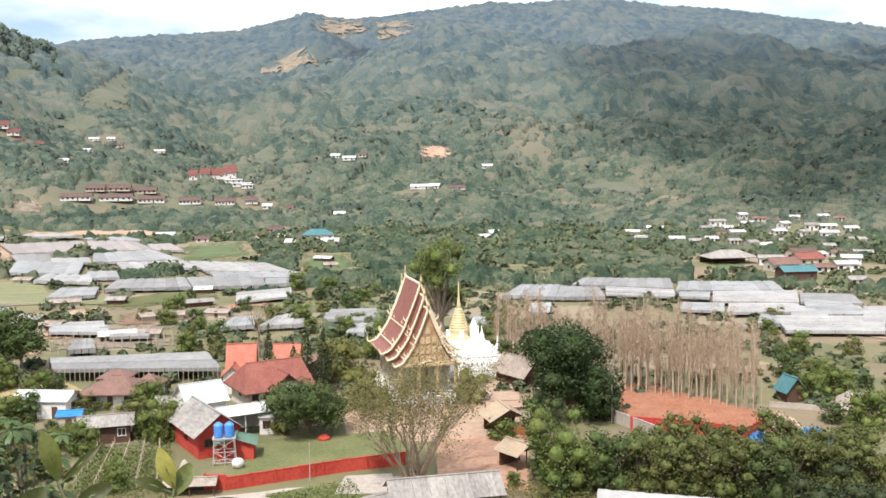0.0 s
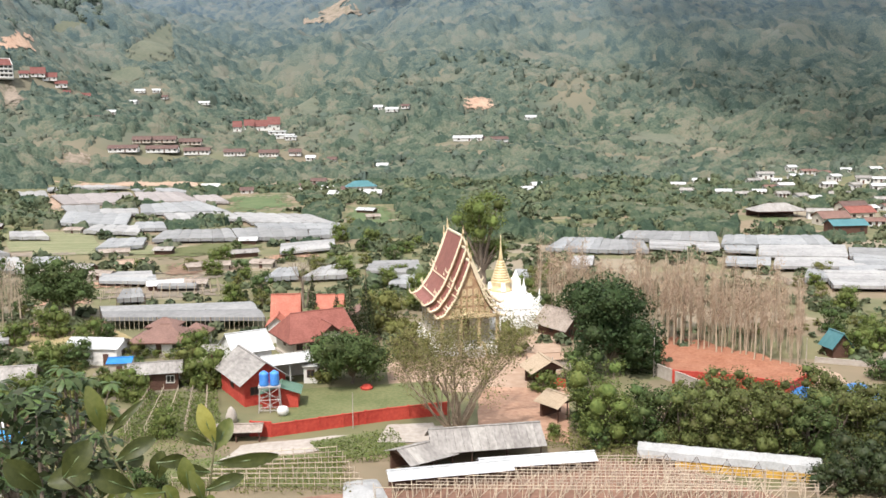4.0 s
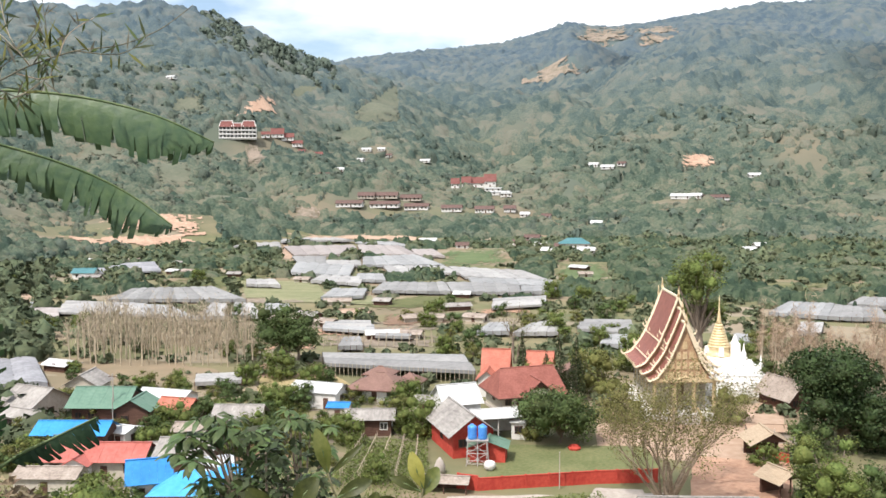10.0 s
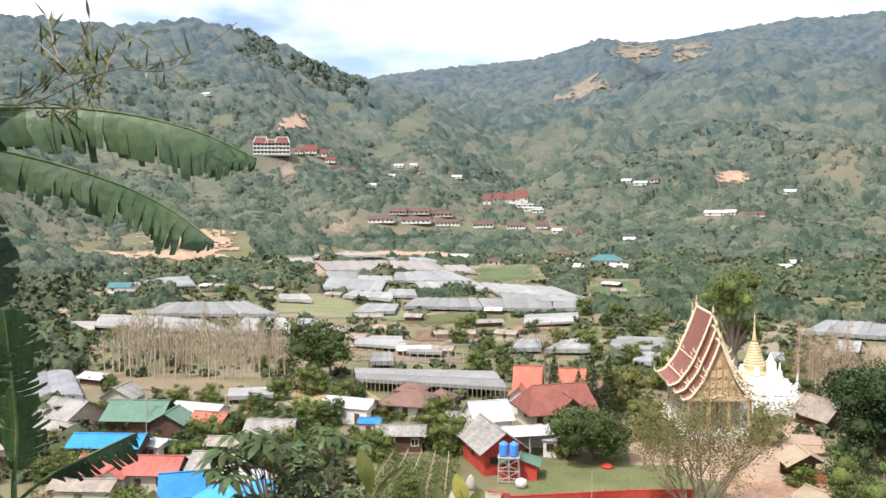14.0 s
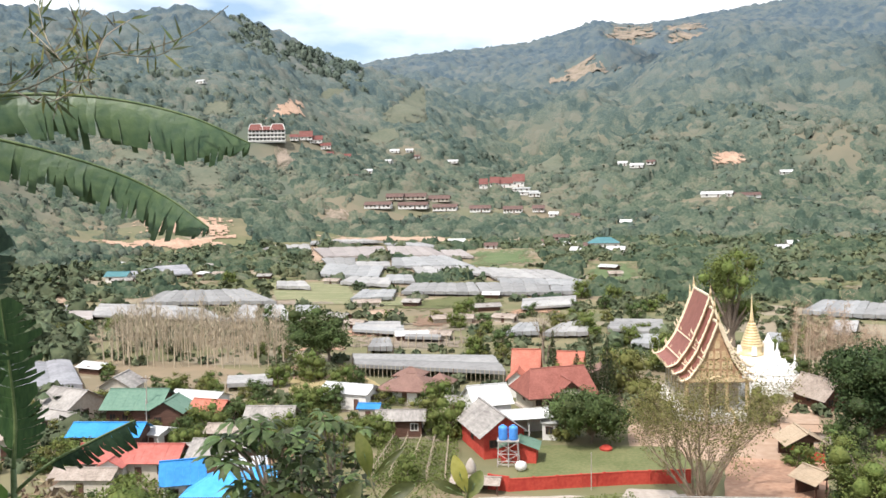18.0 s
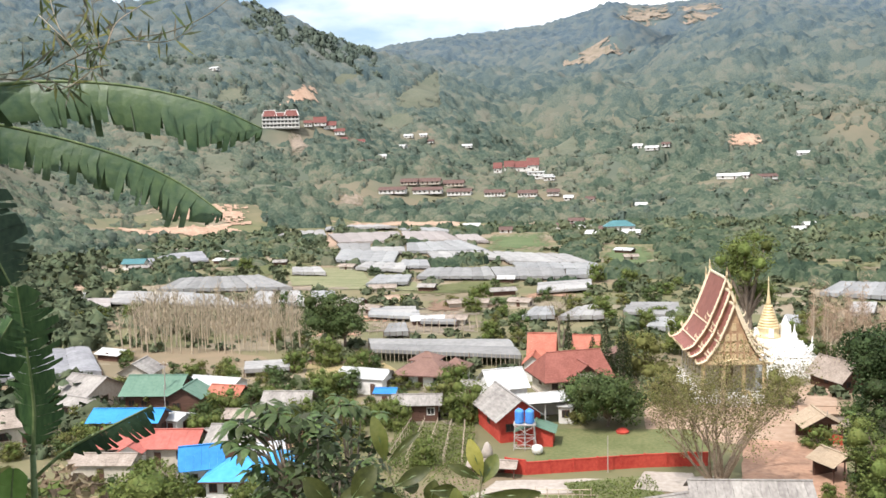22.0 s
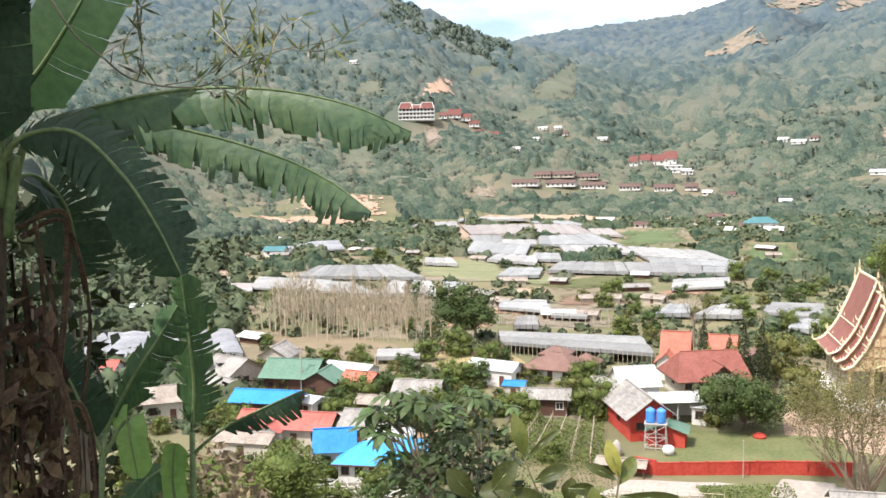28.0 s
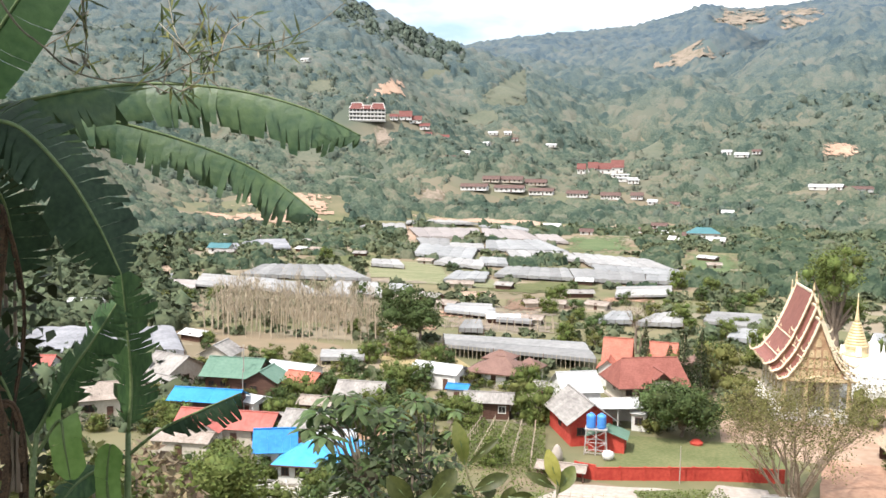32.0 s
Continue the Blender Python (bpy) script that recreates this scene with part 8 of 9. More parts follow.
def banana_leaf(plant, pts, width, normal, droop, material, torn=0.5, bare=0.15, n=34, seed=1, label="", fold=0.0, fray=1.0):
    """A leaf on a stalk: midrib along pts, both blades hanging by droop degrees below the plane of the normal, torn into strips."""
    rng = random.Random(seed)
    path = smooth_path(pts, n)
    rib = part("midrib", Geo().tube(path, [0.013 * (1 - 0.85 * i / n) + 0.002 for i in range(n + 1)], 6), DRY_LEAF_SHADED if material is DRY_LEAF_SHADED else RIB, plant, "withered leaf stalk" if material is DRY_LEAF_SHADED else "pale green leaf stalk", True)
    g = Geo()
    N = Vector(normal).normalized()
    k0 = int(bare * n)
    for s in (-1, 1):
        i = k0
        while i < n:
            step = rng.choice((1, 1, 1, 2)) if rng.random() < torn else min(4, n - i)
            j = min(i + step, n)
            gap = 0.015
            tear = rng.random() < torn
            long = 1 + (rng.uniform(-0.28, 0.15) * fray if tear else rng.uniform(-0.05, 0.05))
            extra = rng.uniform(-8, 14) * torn * fray
            sway = rng.uniform(-0.12, 0.12) * torn * fray
            rows = []
            mid = (i + j - gap) / 2
            pinch = 1 - rng.uniform(0.1, 0.65) * fray if tear else 1.0
            flip = rng.uniform(-0.16, 0.16) * torn
            for e in np.linspace(i, j - gap, max(2, step + 1)):
                b = path[int(e)].lerp(path[min(int(e) + 1, n)], e - int(e))
                T = (path[min(int(e) + 1, n)] - path[max(int(e) - 1, 0)]).normalized()
                side = T.cross(N).normalized() * s
                up = side.cross(T).normalized() * s
                u = (e - k0) / max(1, n - k0)
                w = width * (min(1.0, (u + 0.03) * 6) ** 0.6) * (1 - max(0.0, u - 0.82) / 0.18 * 0.75) * long
                a1, a2 = radians(droop * 0.7 + extra * 0.4), radians(droop * 1.15 + extra)
                if s < 0:
                    a1, a2 = radians(droop * 0.7 + extra * 0.4 + fold), radians(droop * 1.15 + extra + fold)
                m1 = b + (side * math.cos(a1) - up * math.sin(a1)) * w * 0.5 + T * 0.05 * w
                seg = (path[n] - path[0]).length / n
                m2 = m1 + (side * math.cos(a2) - up * math.sin(a2)) * w * 0.5 + up * flip * w + T * ((0.12 + sway) * w + (mid - e) * (1 - pinch) * seg)
                rows.append((b, m1, m2))
            vs = [p for r in rows for p in r]
            fs = []
            for q in range(len(rows) - 1):
                for c in range(2):
                    fs.append((3 * q + c, 3 * q + c + 1, 3 * q + c + 4, 3 * q + c + 3))
            g.add(vs, fs)
            i = j
    blade = part("blade", g, material, plant, label or "torn green banana leaf blade", True)
    tagged(blade, kind="stuff")
    return blade


BX, BY, BZ = -3.914, 3.118, 40.174
banana = thing("banana_plant", 0, 0, 0, 0, "banana plant with torn arching leaves and dry brown sheaths", "banana plant")
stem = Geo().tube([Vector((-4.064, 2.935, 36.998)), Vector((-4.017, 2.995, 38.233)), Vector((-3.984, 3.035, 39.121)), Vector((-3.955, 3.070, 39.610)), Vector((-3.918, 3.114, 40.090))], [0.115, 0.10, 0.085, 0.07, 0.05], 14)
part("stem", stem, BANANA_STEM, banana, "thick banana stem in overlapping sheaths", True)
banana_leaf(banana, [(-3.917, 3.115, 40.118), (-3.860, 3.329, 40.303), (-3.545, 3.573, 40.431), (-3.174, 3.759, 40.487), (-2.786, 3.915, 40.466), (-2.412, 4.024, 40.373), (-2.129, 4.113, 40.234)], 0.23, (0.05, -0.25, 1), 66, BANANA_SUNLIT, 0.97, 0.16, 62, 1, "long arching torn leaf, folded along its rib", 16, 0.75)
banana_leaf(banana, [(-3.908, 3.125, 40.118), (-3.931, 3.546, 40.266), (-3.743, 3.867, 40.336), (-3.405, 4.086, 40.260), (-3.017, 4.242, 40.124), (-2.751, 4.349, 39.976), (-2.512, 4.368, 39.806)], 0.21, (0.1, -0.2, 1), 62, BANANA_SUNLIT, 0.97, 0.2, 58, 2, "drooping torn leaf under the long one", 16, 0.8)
banana_leaf(banana, [(-3.880, 3.082, 40.090), (-3.694, 3.067, 40.237), (-3.428, 3.131, 40.257), (-3.210, 3.202, 40.052), (-3.071, 3.260, 39.807), (-2.993, 3.326, 39.563)], 0.2, (0.5, -0.7, 0.45), 24, BANANA_SHADED, 0.95, 0.2, 44, 3, "broad dark hanging leaf", 8, 0.9)
banana_leaf(banana, [(-3.925, 3.106, 40.118), (-3.862, 3.178, 40.397), (-3.719, 3.261, 40.617), (-3.561, 3.351, 40.890), (-3.453, 3.454, 41.168)], 0.22, (0.3, -0.9, 0.1), 5, BANANA_UPRIGHT, 0.05, 0.25, 30, 4, "upright whole green leaf")
banana_leaf(banana, [(-3.867, 3.020, 40.091), (-3.793, 2.952, 40.384), (-3.748, 2.928, 40.718), (-3.702, 2.905, 41.065)], 0.22, (0.5, -0.9, 0.0), 8, BANANA_SHADED, 0.3, 0.18, 30, 5, "upright dark leaf")
banana_leaf(banana, [(-3.877, 3.008, 40.036), (-3.867, 2.862, 40.278), (-3.887, 2.672, 40.274), (-3.908, 2.472, 40.001)], 0.3, (0.4, -0.8, 0.5), 24, BANANA_SHADED, 0.9, 0.2, 36, 6, "dark leaf arching aside")
banana_leaf(banana, [(-3.978, 3.121, 39.977), (-4.037, 3.433, 40.057), (-4.071, 3.688, 39.861), (-4.105, 3.797, 39.459)], 0.28, (0.4, -0.8, 0.5), 30, BANANA_SHADED, 0.9, 0.2, 34, 7, "dark torn leaf hanging behind")
# leaves added above the view, towards the sun, to shade the stem
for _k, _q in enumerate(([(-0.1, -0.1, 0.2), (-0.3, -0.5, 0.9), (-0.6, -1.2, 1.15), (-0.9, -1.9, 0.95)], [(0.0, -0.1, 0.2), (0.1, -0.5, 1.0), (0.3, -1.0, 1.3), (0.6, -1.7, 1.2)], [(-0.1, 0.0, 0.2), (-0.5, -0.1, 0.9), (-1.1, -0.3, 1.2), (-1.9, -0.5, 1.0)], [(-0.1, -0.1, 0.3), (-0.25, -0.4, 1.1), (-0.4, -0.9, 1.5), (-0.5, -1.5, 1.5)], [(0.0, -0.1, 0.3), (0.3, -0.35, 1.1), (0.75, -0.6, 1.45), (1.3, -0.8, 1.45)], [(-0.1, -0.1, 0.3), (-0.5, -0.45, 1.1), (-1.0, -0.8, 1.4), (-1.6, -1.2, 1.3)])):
    banana_leaf(banana, [(BX + v[0], BY + v[1], BZ + v[2]) for v in _q], 0.38, (0.0, 0.0, 1), 18, BANANA_SHADED, 0.4, 0.15, 26, 40 + _k, "added leaf overhead, out of view, shading the stem")
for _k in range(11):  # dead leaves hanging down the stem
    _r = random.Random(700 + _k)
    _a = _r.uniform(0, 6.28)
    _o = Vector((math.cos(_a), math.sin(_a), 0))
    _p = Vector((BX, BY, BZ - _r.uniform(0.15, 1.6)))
    banana_leaf(banana, [_p + _o * 0.08, _p + _o * _r.uniform(0.2, 0.34) + Vector((0, 0, 0.06)), _p + _o * _r.uniform(0.26, 0.42) - Vector((0, 0, 0.45)), _p + _o * _r.uniform(0.2, 0.36) - Vector((0, 0, _r.uniform(0.9, 1.4)))], _r.uniform(0.018, 0.04), _o + Vector((0, 0, 0.3)), 55, DRY_LEAF_SHADED, 0.9, 0.15, 22, 720 + _k, "dead brown leaf hanging down the stem", 20)
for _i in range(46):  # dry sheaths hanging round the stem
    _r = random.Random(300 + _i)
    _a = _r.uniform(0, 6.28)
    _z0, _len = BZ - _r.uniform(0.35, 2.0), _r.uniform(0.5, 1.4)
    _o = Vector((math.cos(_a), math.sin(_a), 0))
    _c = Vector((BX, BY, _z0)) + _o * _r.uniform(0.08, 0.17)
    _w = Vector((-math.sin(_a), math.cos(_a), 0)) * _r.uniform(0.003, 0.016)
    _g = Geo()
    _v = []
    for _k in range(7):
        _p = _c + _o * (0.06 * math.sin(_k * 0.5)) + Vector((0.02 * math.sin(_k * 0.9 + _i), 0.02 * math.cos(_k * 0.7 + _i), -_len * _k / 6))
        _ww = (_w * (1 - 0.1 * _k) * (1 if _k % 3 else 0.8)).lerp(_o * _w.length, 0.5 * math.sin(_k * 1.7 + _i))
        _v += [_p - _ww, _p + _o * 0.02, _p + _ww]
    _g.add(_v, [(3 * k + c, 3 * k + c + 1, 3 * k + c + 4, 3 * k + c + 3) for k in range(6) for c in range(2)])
    part("dry_sheath", _g, DRY_LEAF_SHADED, banana, "dry brown hanging leaf sheath")

_r = np.random.default_rng(31)
_a = _r.uniform(0, 6.28, 420)
_w = np.stack([BX + np.cos(_a) * _r.uniform(0.06, 0.27, 420), BY + np.sin(_a) * _r.uniform(0.06, 0.27, 420), BZ - 0.75 - 1.9 * _r.uniform(0, 1, 420) ** 0.8], -1)
tagged(part("withered_leaves", mesh_from("withered_leaves", *leaf_array(_r, _w, 0.15, 0.42, 1.2, spread=1.0), WITHERED), None, banana, "crumpled brown leaves hanging round the stem"), kind="stuff")
for _i in range(7):  # leaf stalks fanning out of the top of the stem
    _q = 2.4 * _i
    _o = Vector((math.cos(_q), math.sin(_q), 0))
    _b = Vector((BX, BY, BZ - 0.42 + 0.03 * _i))
    part("petiole", Geo().tube(smooth_path([_b + _o * 0.02, _b + _o * 0.07 + Vector((0, 0, 0.2)), _b + _o * 0.13 + Vector((0, 0, 0.4))], 6), [0.034 - 0.003 * k for k in range(7)], 7), RIB, banana, "thick pale green leaf stalk", True)

# young banana suckers
sucker = thing("banana_sucker", 0, 0, 0, 0, "young banana plant with torn drooping leaves", "banana plant", "young banana plants")
part("stem", Geo().tube([(-4.287, 4.852, 36.604), (-4.272, 4.864, 37.638), (-4.260, 4.874, 38.224)], [0.03, 0.026, 0.018], 8), RIB, sucker, smooth=True)
banana_leaf(sucker, [(-4.260, 4.874, 38.224), (-4.240, 4.891, 38.552), (-4.223, 4.839, 38.969), (-4.213, 4.783, 39.343)], 0.2, (0.35, -0.9, 0.0), 38, BANANA_LEAF, 0.9, 0.1, 34, 11, "upright torn leaf")
banana_leaf(sucker, [(-4.266, 4.869, 38.058), (-4.060, 4.970, 38.240), (-3.802, 5.098, 38.378), (-3.594, 5.239, 38.480)], 0.17, (0.2, -0.5, 0.9), 60, BANANA_SHADED, 0.95, 0.35, 30, 12, "outstretched shredded leaf")
banana_leaf(sucker, [(-4.281, 4.856, 38.060), (-4.425, 4.599, 37.957), (-4.473, 4.417, 37.809)], 0.14, (0.3, -0.8, 0.4), 30, BANANA_LEAF, 0.7, 0.3, 20, 13)
sucker2 = thing("banana_sucker", 0, 0, 0, 0, "young banana plant with shredded leaves beside the old stem", "banana plant", "young banana plants")
part("stem", Geo().tube([(-4.554, 4.196, 36.675), (-4.521, 4.230, 37.830), (-4.475, 4.276, 38.366)], [0.03, 0.026, 0.016], 8), RIB, sucker2, smooth=True)
banana_leaf(sucker2, [(-4.475, 4.276, 38.366), (-4.311, 4.364, 38.705), (-4.149, 4.443, 38.967), (-4.045, 4.532, 39.184)], 0.17, (0.35, -0.8, 0.3), 40, BANANA_LEAF, 0.95, 0.15, 32, 14, "shredded leaning leaf")
banana_leaf(sucker2, [(-4.481, 4.270, 38.212), (-4.347, 4.329, 38.442), (-4.293, 4.312, 38.300), (-4.271, 4.333, 38.064)], 0.11, (0.3, -0.9, 0.1), 10, BANANA_YOUNG, 0.1, 0.2, 20, 15, "whole pale young leaf")
banana_leaf(sucker2, [(-4.226, 4.641, 37.726), (-4.240, 4.629, 37.972), (-4.220, 4.647, 38.211)], 0.09, (0.3, -0.9, 0.1), 8, BANANA_YOUNG, 0.1, 0.1, 18, 16, "whole pale young leaf")
banana_leaf(sucker2, [(-4.493, 4.258, 38.214), (-4.597, 4.151, 38.691), (-4.702, 4.040, 39.004)], 0.16, (0.3, -0.9, 0.1), 25, BANANA_SHADED, 0.8, 0.2, 24, 17, "dark shredded leaf")


def undergrowth(name, lobes, leaf, per_m2, material, label, seed, droop=0.1, core=0.0):
    """A bush whose lobes are ((x, y, z), radius)."""
    rng = np.random.default_rng(seed)
    x, y = lobes[0][0][0], lobes[0][0][1]
    z = gz(x, y)
    t = thing(name, x, y, z, 0, label, "bush")
    g = Geo()
    L = []
    for c, r in lobes:
        p = (c[0] - x, c[1] - y, c[2] - z)
        L.append((p, (r, r, r * 0.8)))
        g.tube([(p[0] * 0.3, p[1] * 0.3, gz(x + p[0] * 0.3, y + p[1] * 0.3) - z - 0.2), (p[0] * 0.7, p[1] * 0.7, p[2] * 0.6), p], [0.035, 0.025, 0.01], 5)
    part("stem", g, BARK, t)
    part("foliage", crown_mesh("foliage", rng, L, leaf, per_m2, material, 0.5, droop, core), None, t)
    return t


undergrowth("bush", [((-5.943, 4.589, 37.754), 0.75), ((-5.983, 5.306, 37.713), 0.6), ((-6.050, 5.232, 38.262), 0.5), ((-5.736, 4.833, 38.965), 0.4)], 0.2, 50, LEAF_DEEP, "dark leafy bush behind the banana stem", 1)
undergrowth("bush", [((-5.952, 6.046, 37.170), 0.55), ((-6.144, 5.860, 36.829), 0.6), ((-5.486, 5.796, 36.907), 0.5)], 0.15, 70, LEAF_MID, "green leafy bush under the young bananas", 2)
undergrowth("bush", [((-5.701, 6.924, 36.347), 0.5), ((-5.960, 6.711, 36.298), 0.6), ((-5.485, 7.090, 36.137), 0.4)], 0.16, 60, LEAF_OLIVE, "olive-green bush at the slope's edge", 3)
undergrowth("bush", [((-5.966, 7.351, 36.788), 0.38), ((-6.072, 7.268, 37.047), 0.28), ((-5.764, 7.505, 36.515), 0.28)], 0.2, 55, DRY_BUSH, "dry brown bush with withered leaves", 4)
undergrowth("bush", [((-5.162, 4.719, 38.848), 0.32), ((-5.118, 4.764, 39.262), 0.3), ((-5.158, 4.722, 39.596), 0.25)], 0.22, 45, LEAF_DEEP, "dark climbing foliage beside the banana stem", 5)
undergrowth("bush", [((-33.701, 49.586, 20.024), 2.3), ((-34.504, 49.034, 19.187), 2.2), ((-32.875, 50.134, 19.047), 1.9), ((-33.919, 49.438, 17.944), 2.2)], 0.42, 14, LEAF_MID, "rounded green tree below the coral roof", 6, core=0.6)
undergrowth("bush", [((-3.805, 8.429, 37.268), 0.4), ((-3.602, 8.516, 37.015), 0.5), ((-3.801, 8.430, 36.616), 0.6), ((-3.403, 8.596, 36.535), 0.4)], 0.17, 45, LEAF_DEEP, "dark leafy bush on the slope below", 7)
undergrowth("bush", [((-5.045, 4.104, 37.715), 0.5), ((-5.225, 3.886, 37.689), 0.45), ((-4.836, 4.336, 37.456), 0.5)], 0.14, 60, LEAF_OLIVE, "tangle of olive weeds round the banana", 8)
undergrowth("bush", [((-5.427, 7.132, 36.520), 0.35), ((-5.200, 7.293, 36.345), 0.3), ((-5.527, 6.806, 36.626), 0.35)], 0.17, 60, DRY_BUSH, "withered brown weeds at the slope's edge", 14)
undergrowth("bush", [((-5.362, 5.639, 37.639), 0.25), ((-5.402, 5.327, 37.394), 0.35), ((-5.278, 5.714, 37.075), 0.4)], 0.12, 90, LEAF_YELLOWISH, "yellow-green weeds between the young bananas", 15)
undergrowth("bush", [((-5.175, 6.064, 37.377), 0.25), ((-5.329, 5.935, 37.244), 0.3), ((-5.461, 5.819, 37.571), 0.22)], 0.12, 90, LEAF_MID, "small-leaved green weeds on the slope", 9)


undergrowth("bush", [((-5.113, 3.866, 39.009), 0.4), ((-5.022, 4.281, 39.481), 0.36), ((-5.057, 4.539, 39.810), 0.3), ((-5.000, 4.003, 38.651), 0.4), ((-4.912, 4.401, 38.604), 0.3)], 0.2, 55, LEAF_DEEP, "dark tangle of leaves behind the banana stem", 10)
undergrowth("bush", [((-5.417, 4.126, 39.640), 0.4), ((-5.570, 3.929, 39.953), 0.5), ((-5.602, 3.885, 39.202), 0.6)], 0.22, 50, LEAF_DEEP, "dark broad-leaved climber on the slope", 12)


# near tree with whorled leaves
def whorl_tree(x, y, z, label, tips, rad, leaf, seed, top=0.0):
    rng = np.random.default_rng(seed)
    g0 = gz(x, y)
    t = thing("slope_tree", x, y, g0, 0, label, "tree")
    g = Geo()
    base = Vector((0, 0, -0.3))
    fork = Vector((0.1, 0.1, z - g0 - rad[2] * 0.9))
    g.tube([base, fork * 0.5, fork], [0.07, 0.06, 0.05], 8)
    cs, ds = [], []
    for i in range(tips):
        p, d = ball(rng, 1, 0.45)
        c = Vector((p[0][0] * rad[0], p[0][1] * rad[1], z - g0 + p[0][2] * rad[2]))
        mid = fork.lerp(c, 0.55) + Vector((0, 0, 0.12))
        g.tube([fork * rng.uniform(0.8, 1.0), mid, c], [0.018, 0.012, 0.006], 4, False)
        n = 9
        for k in range(n):
            a = 2 * math.pi * k / n + rng.uniform(-0.3, 0.3)
            ds.append((math.cos(a), math.sin(a), rng.uniform(-0.55, 0.15)))
            cs.append((*c,))
    part("trunk", g, BARK, t)
    cs, ds = np.array(cs), np.array(ds)
    ds /= np.linalg.norm(ds, axis=1)[:, None]
    s = leaf * rng.uniform(0.7, 1.25, len(cs))[:, None]
    side = np.cross(ds, np.array([0, 0, 1.0]))
    side /= np.linalg.norm(side, axis=1)[:, None]
    up = np.cross(side, ds)
    v = np.stack([cs + ds * s * 0.1, cs + ds * s * 0.5 + side * s * 0.2 - up * s * 0.04, cs + ds * s * 0.85 + side * s * 0.13 - up * s * 0.16, cs + ds * s * 1.08 - up * s * 0.3,
                  cs + ds * s * 0.85 - side * s * 0.13 - up * s * 0.16, cs + ds * s * 0.5 - side * s * 0.2 - up * s * 0.04, cs + ds * s * 0.55 + up * s * 0.05], 1)
    k = np.arange(len(cs))[:, None] * 7
    f = np.concatenate([k + np.array(q) for q in ((0, 1, 6), (1, 2, 6), (2, 3, 6), (3, 4, 6), (4, 5, 6), (5, 0, 6))])
    part("foliage", mesh_from("foliage", v.reshape(-1, 3), f, LEAF_NEAR), None, t)


WX, WY, WZ = -4.602, 10.996, 36.124
whorl_tree(WX, WY, WZ, "slender slope tree with whorls of broad dark leaves", 48, (0.82, 0.7, 1.0), 0.19, 71)
WX, WY, WZ = -4.884, 9.856, 36.695
whorl_tree(WX, WY, WZ, "leafy slope tree lower on the hillside", 34, (0.7, 0.6, 0.7), 0.25, 72)


# shoots with large glossy leaves
def broad_leaf(plant, base, tip, width, material, seed):
    rng = random.Random(seed)
    b, t = Vector(base), Vector(tip)
    d = t - b
    side = d.cross(Vector((0.25 + rng.uniform(-0.3, 0.3), -0.9, 0.35 + rng.uniform(-0.3, 0.3)))).normalized()
    nrm = side.cross(d).normalized()
    g, n = Geo(), 9
    vs = []
    for i in range(n + 1):
        u = i / n
        w = width * 0.85 * (math.sin(math.pi * min(1, u * 0.93 + 0.04) ** 1.25) ** 0.8)
        c = b + d * u + nrm * (0.10 * d.length * math.sin(math.pi * u))
        vs += [c + side * w + nrm * 0.25 * w, c + side * w * 0.5 + nrm * 0.08 * w, c, c - side * w * 0.5 + nrm * 0.08 * w, c - side * w + nrm * 0.25 * w]
    g.add(vs, [(5 * i + k, 5 * i + 5 + k, 5 * i + 6 + k, 5 * i + 1 + k) for i in range(n) for k in range(4)])
    ob = part("leaf", g, material, plant, "", True)
    part("leaf_rib", Geo().tube([b, b.lerp(t, 0.5) + nrm * 0.1 * d.length, t], [0.004, 0.003, 0.001], 4), RIB, ob)


shoot = thing("broadleaf_shrub", 0, 0, 0, 0, "shrub with large glossy yellow-green leaves close by", "shrub")
for _i, (_b, _t, _w, _m) in enumerate((
        ((-1.238, 3.214, 38.900), (-1.278, 3.200, 39.079), 0.038, 1), ((-0.882, 3.322, 38.826), (-0.926, 3.311, 38.975), 0.036, 2), ((-0.889, 3.320, 38.794), (-0.835, 3.384, 38.895), 0.038, 1),
        ((-1.172, 3.132, 38.835), (-1.046, 3.174, 38.898), 0.035, 0), ((-0.839, 3.126, 38.824), (-0.628, 3.169, 38.833), 0.03, 0), ((-1.287, 2.981, 38.839), (-1.205, 3.014, 38.950), 0.05, 0),
        ((-0.916, 3.417, 38.779), (-1.036, 3.385, 38.840), 0.026, 0), ((-1.047, 3.173, 38.811), (-0.951, 3.201, 38.814), 0.03, 0), ((-1.230, 3.111, 38.803), (-1.372, 3.054, 38.792), 0.05, 0),
        ((-0.921, 3.106, 38.738), (-0.933, 3.102, 38.856), 0.035, 1), ((-1.088, 3.055, 38.764), (-1.211, 3.011, 38.840), 0.045, 0), ((-0.845, 3.022, 38.772), (-0.723, 3.050, 38.810), 0.03, 0),
        ((-1.293, 3.407, 38.830), (-1.169, 3.449, 38.950), 0.018, 0), ((-1.079, 3.268, 38.713), (-1.056, 3.275, 38.816), 0.04, 0), ((-1.388, 3.047, 38.777), (-1.483, 3.003, 38.892), 0.05, 0))):
    broad_leaf(shoot, _b, _t, _w, (GLOSS_DARK, GLOSS_MID, GLOSS_YELLOW)[_m], _i)
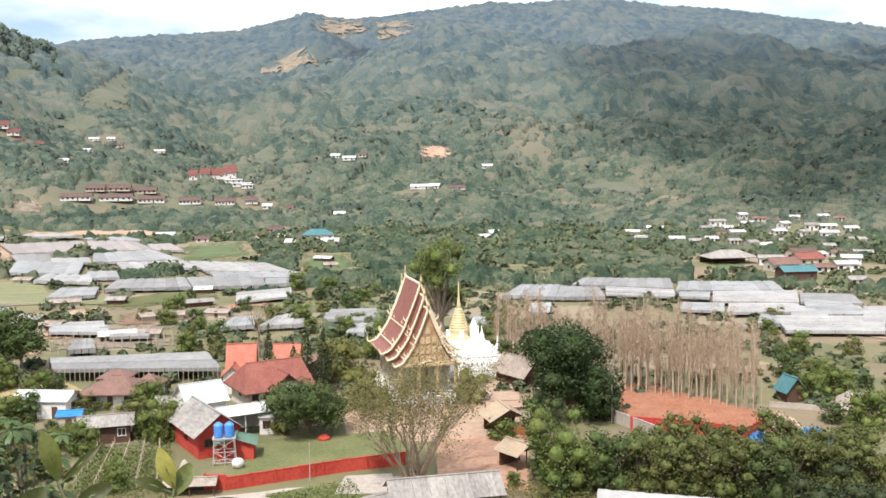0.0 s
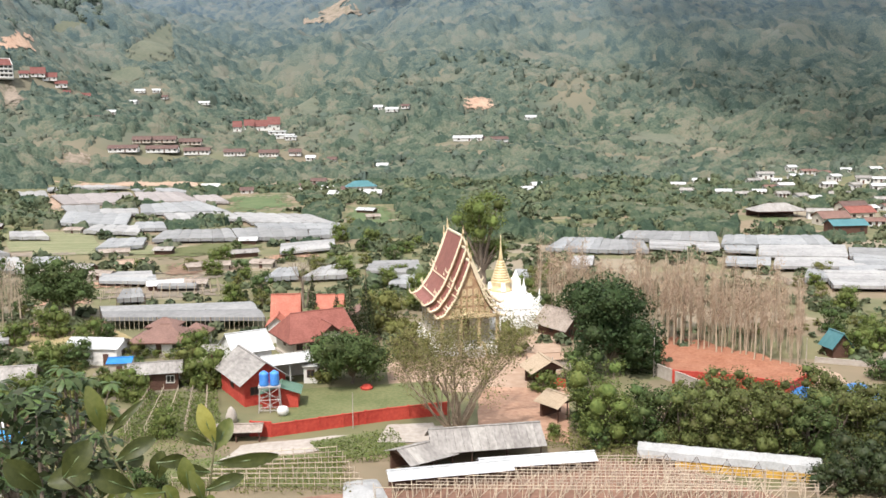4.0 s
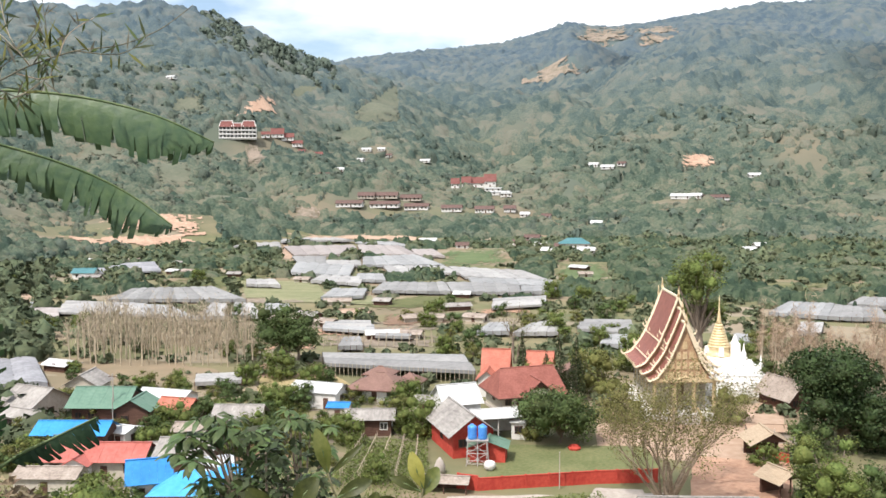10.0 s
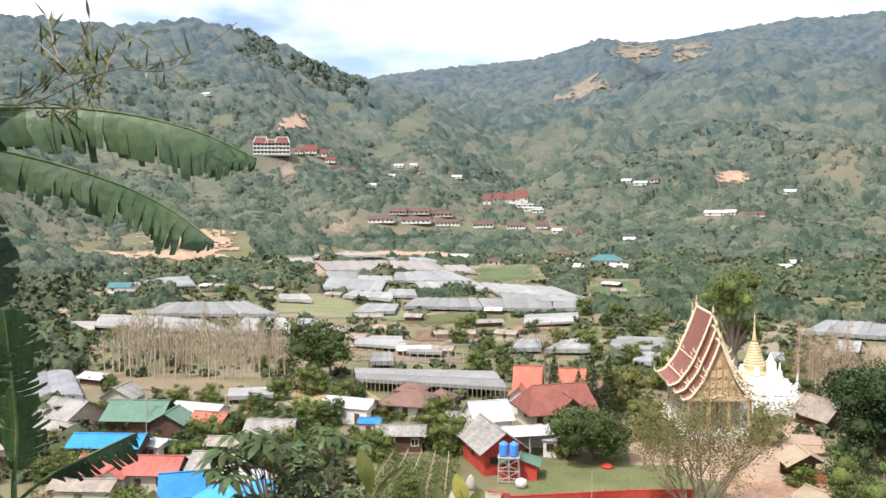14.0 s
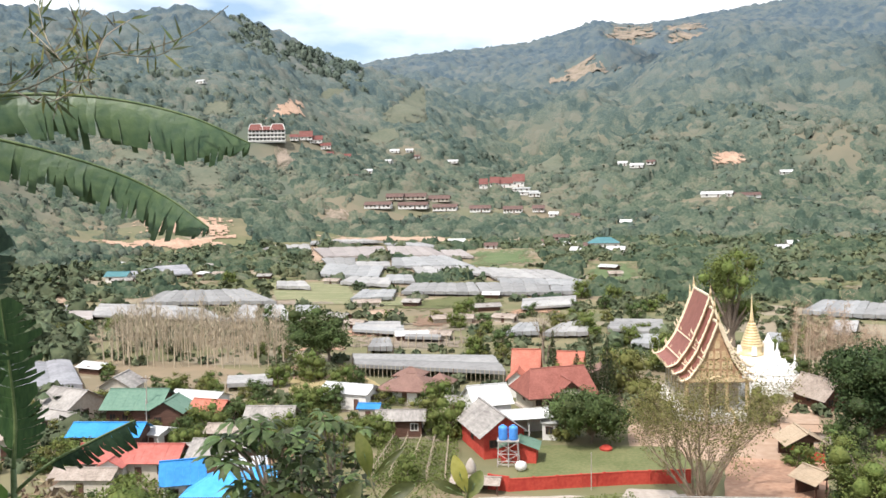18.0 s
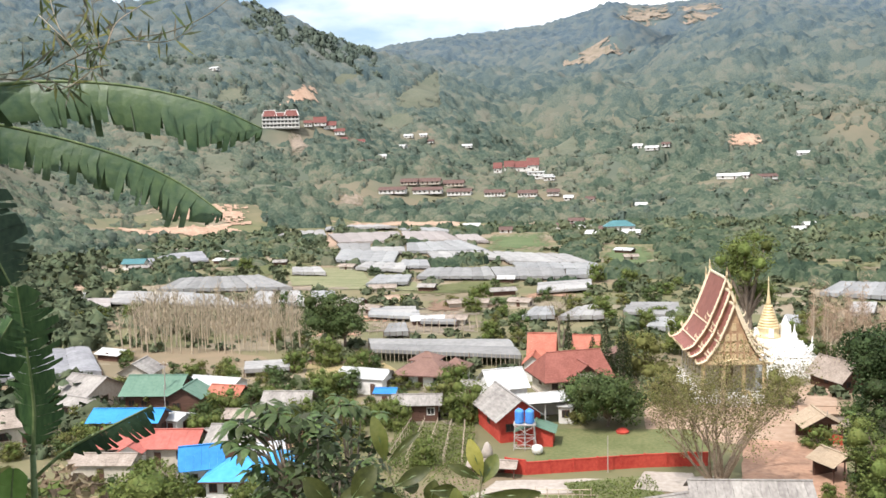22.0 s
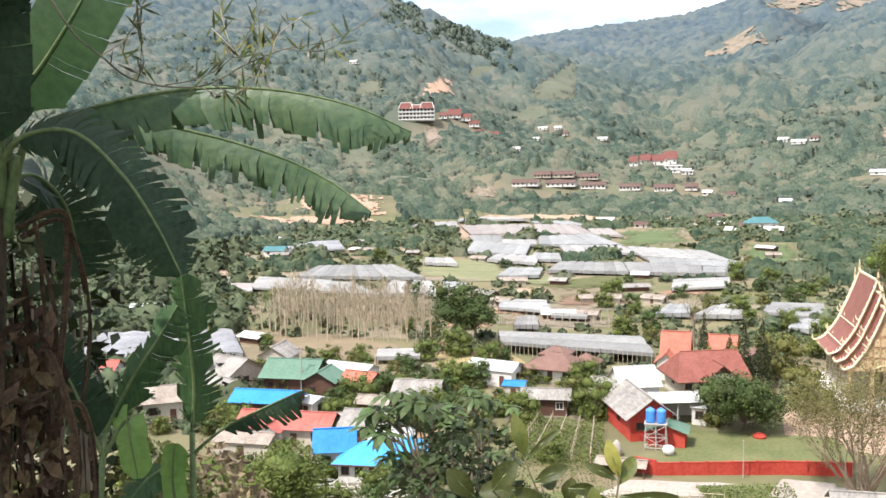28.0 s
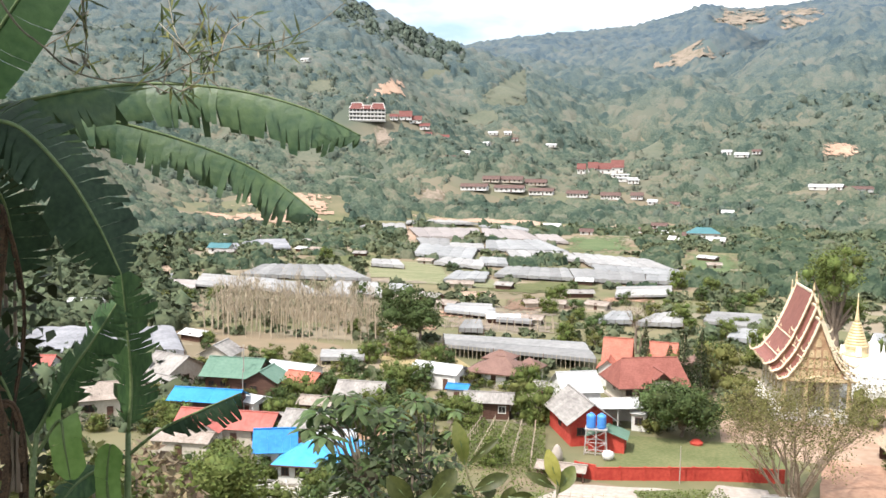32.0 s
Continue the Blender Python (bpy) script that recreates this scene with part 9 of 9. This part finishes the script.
for _p in ([(-0.882, 3.322, 38.826), (-0.884, 3.270, 38.748), (-0.899, 3.215, 38.567), (-0.975, 3.194, 38.080)], [(-1.238, 3.214, 38.900), (-1.189, 3.179, 38.813), (-1.074, 3.165, 38.596), (-0.975, 3.194, 38.080)], [(-1.287, 2.981, 38.839), (-1.190, 3.072, 38.644), (-0.975, 3.194, 38.080)]):
    part("stem", Geo().tube(smooth_path(_p, 8), [0.0045 - 0.0003 * k for k in range(9)], 5), GLOSS_STEM, shoot)

_r = random.Random(88)
for _i in range(24):  # lower leaves along the stems
    _b = Vector((_r.uniform(-1.5, -0.75), _r.uniform(3.0, 3.35), _r.uniform(38.5, 38.76)))
    _t = _b + Vector((_r.uniform(-0.13, 0.13), _r.uniform(-0.06, 0.06), _r.uniform(-0.01, 0.13)))
    broad_leaf(shoot, _b, _t, _r.uniform(0.02, 0.036), (GLOSS_DARK, GLOSS_MID, GLOSS_DARK, GLOSS_MID, GLOSS_DARK)[_i % 5], 100 + _i)
    part("stem", Geo().tube(smooth_path([_b, _b.lerp(Vector((-1.0, 3.18, 38.3)), 0.5) - Vector((0, 0, 0.03)), (-0.99, 3.19, 38.25)], 6), [0.003] * 7, 4), GLOSS_STEM, shoot)

# hanging bamboo branch
bamboo = thing("bamboo_branch", 0, 0, 0, 0, "dry bamboo branch with sparse narrow leaves overhead", "bamboo", "")
_main = smooth_path([(-3.427, 2.765, 41.241), (-3.326, 3.021, 40.747), (-3.227, 3.118, 40.603), (-3.112, 3.224, 40.484), (-2.896, 3.405, 40.459), (-2.722, 3.534, 40.562), (-2.565, 3.641, 40.636), (-2.403, 3.742, 40.669), (-2.247, 3.829, 40.747), (-2.111, 3.899, 40.864)], 45)
part("cane", Geo().tube(_main, [0.006 - 0.004 * i / 45 for i in range(46)], 6), BAMBOO_DARK, bamboo, smooth=True)
for _i, _q in enumerate(([(-3.109, 3.227, 40.484), (-3.093, 3.241, 40.601), (-3.053, 3.209, 40.849)], [(-2.722, 3.534, 40.562), (-2.783, 3.491, 40.683), (-2.809, 3.471, 40.839)], [(-2.711, 3.542, 40.567), (-2.664, 3.575, 40.683), (-2.670, 3.571, 40.841)], [(-2.896, 3.405, 40.459), (-2.792, 3.484, 40.413), (-2.681, 3.564, 40.498)], [(-3.016, 3.307, 40.466), (-2.832, 3.328, 40.489), (-2.727, 3.408, 40.567), (-2.616, 3.487, 40.722)], [(-3.219, 3.126, 40.599), (-3.123, 3.215, 40.703), (-3.098, 3.237, 40.857)], [(-2.565, 3.641, 40.636), (-2.404, 3.741, 40.629), (-2.284, 3.809, 40.708)], [(-2.622, 3.604, 40.609), (-2.585, 3.628, 40.710), (-2.492, 3.687, 40.789)], [(-3.112, 3.224, 40.484), (-3.086, 3.247, 40.575), (-3.100, 3.235, 40.704)], [(-2.767, 3.502, 40.525), (-2.658, 3.579, 40.511), (-2.654, 3.582, 40.657)], [(-2.853, 3.438, 40.472), (-2.770, 3.500, 40.424), (-2.726, 3.532, 40.450)], [(-2.722, 3.534, 40.562), (-2.705, 3.424, 40.618), (-2.784, 3.365, 40.720)])):
    _q = smooth_path(_q, 10)
    part("twig", Geo().tube(_q, [0.0035 - 0.0002 * k for k in range(11)], 5), BAMBOO if _i % 2 else BAMBOO_DARK, bamboo)
    _r = random.Random(500 + _i)
    for _k in range(16):
        _b = _q[_r.randint(2, 10)]
        _d = Vector((_r.uniform(-0.6, 0.8), _r.uniform(-0.5, 0.3), _r.uniform(-0.7, 1.0))).normalized() * _r.uniform(0.05, 0.15)
        _s = _d.cross(Vector((0.3, -0.9, 0.2))).normalized() * _r.uniform(0.004, 0.008)
        part("leaf", Geo().add([_b, _b + _d * 0.4 + _s, _b + _d, _b + _d * 0.4 - _s], [(0, 1, 2, 3)]), (LEAF_DEEP, BAMBOO_DARK, LEAF_DARK, LEAF_OLIVE)[_k % 4], bamboo)
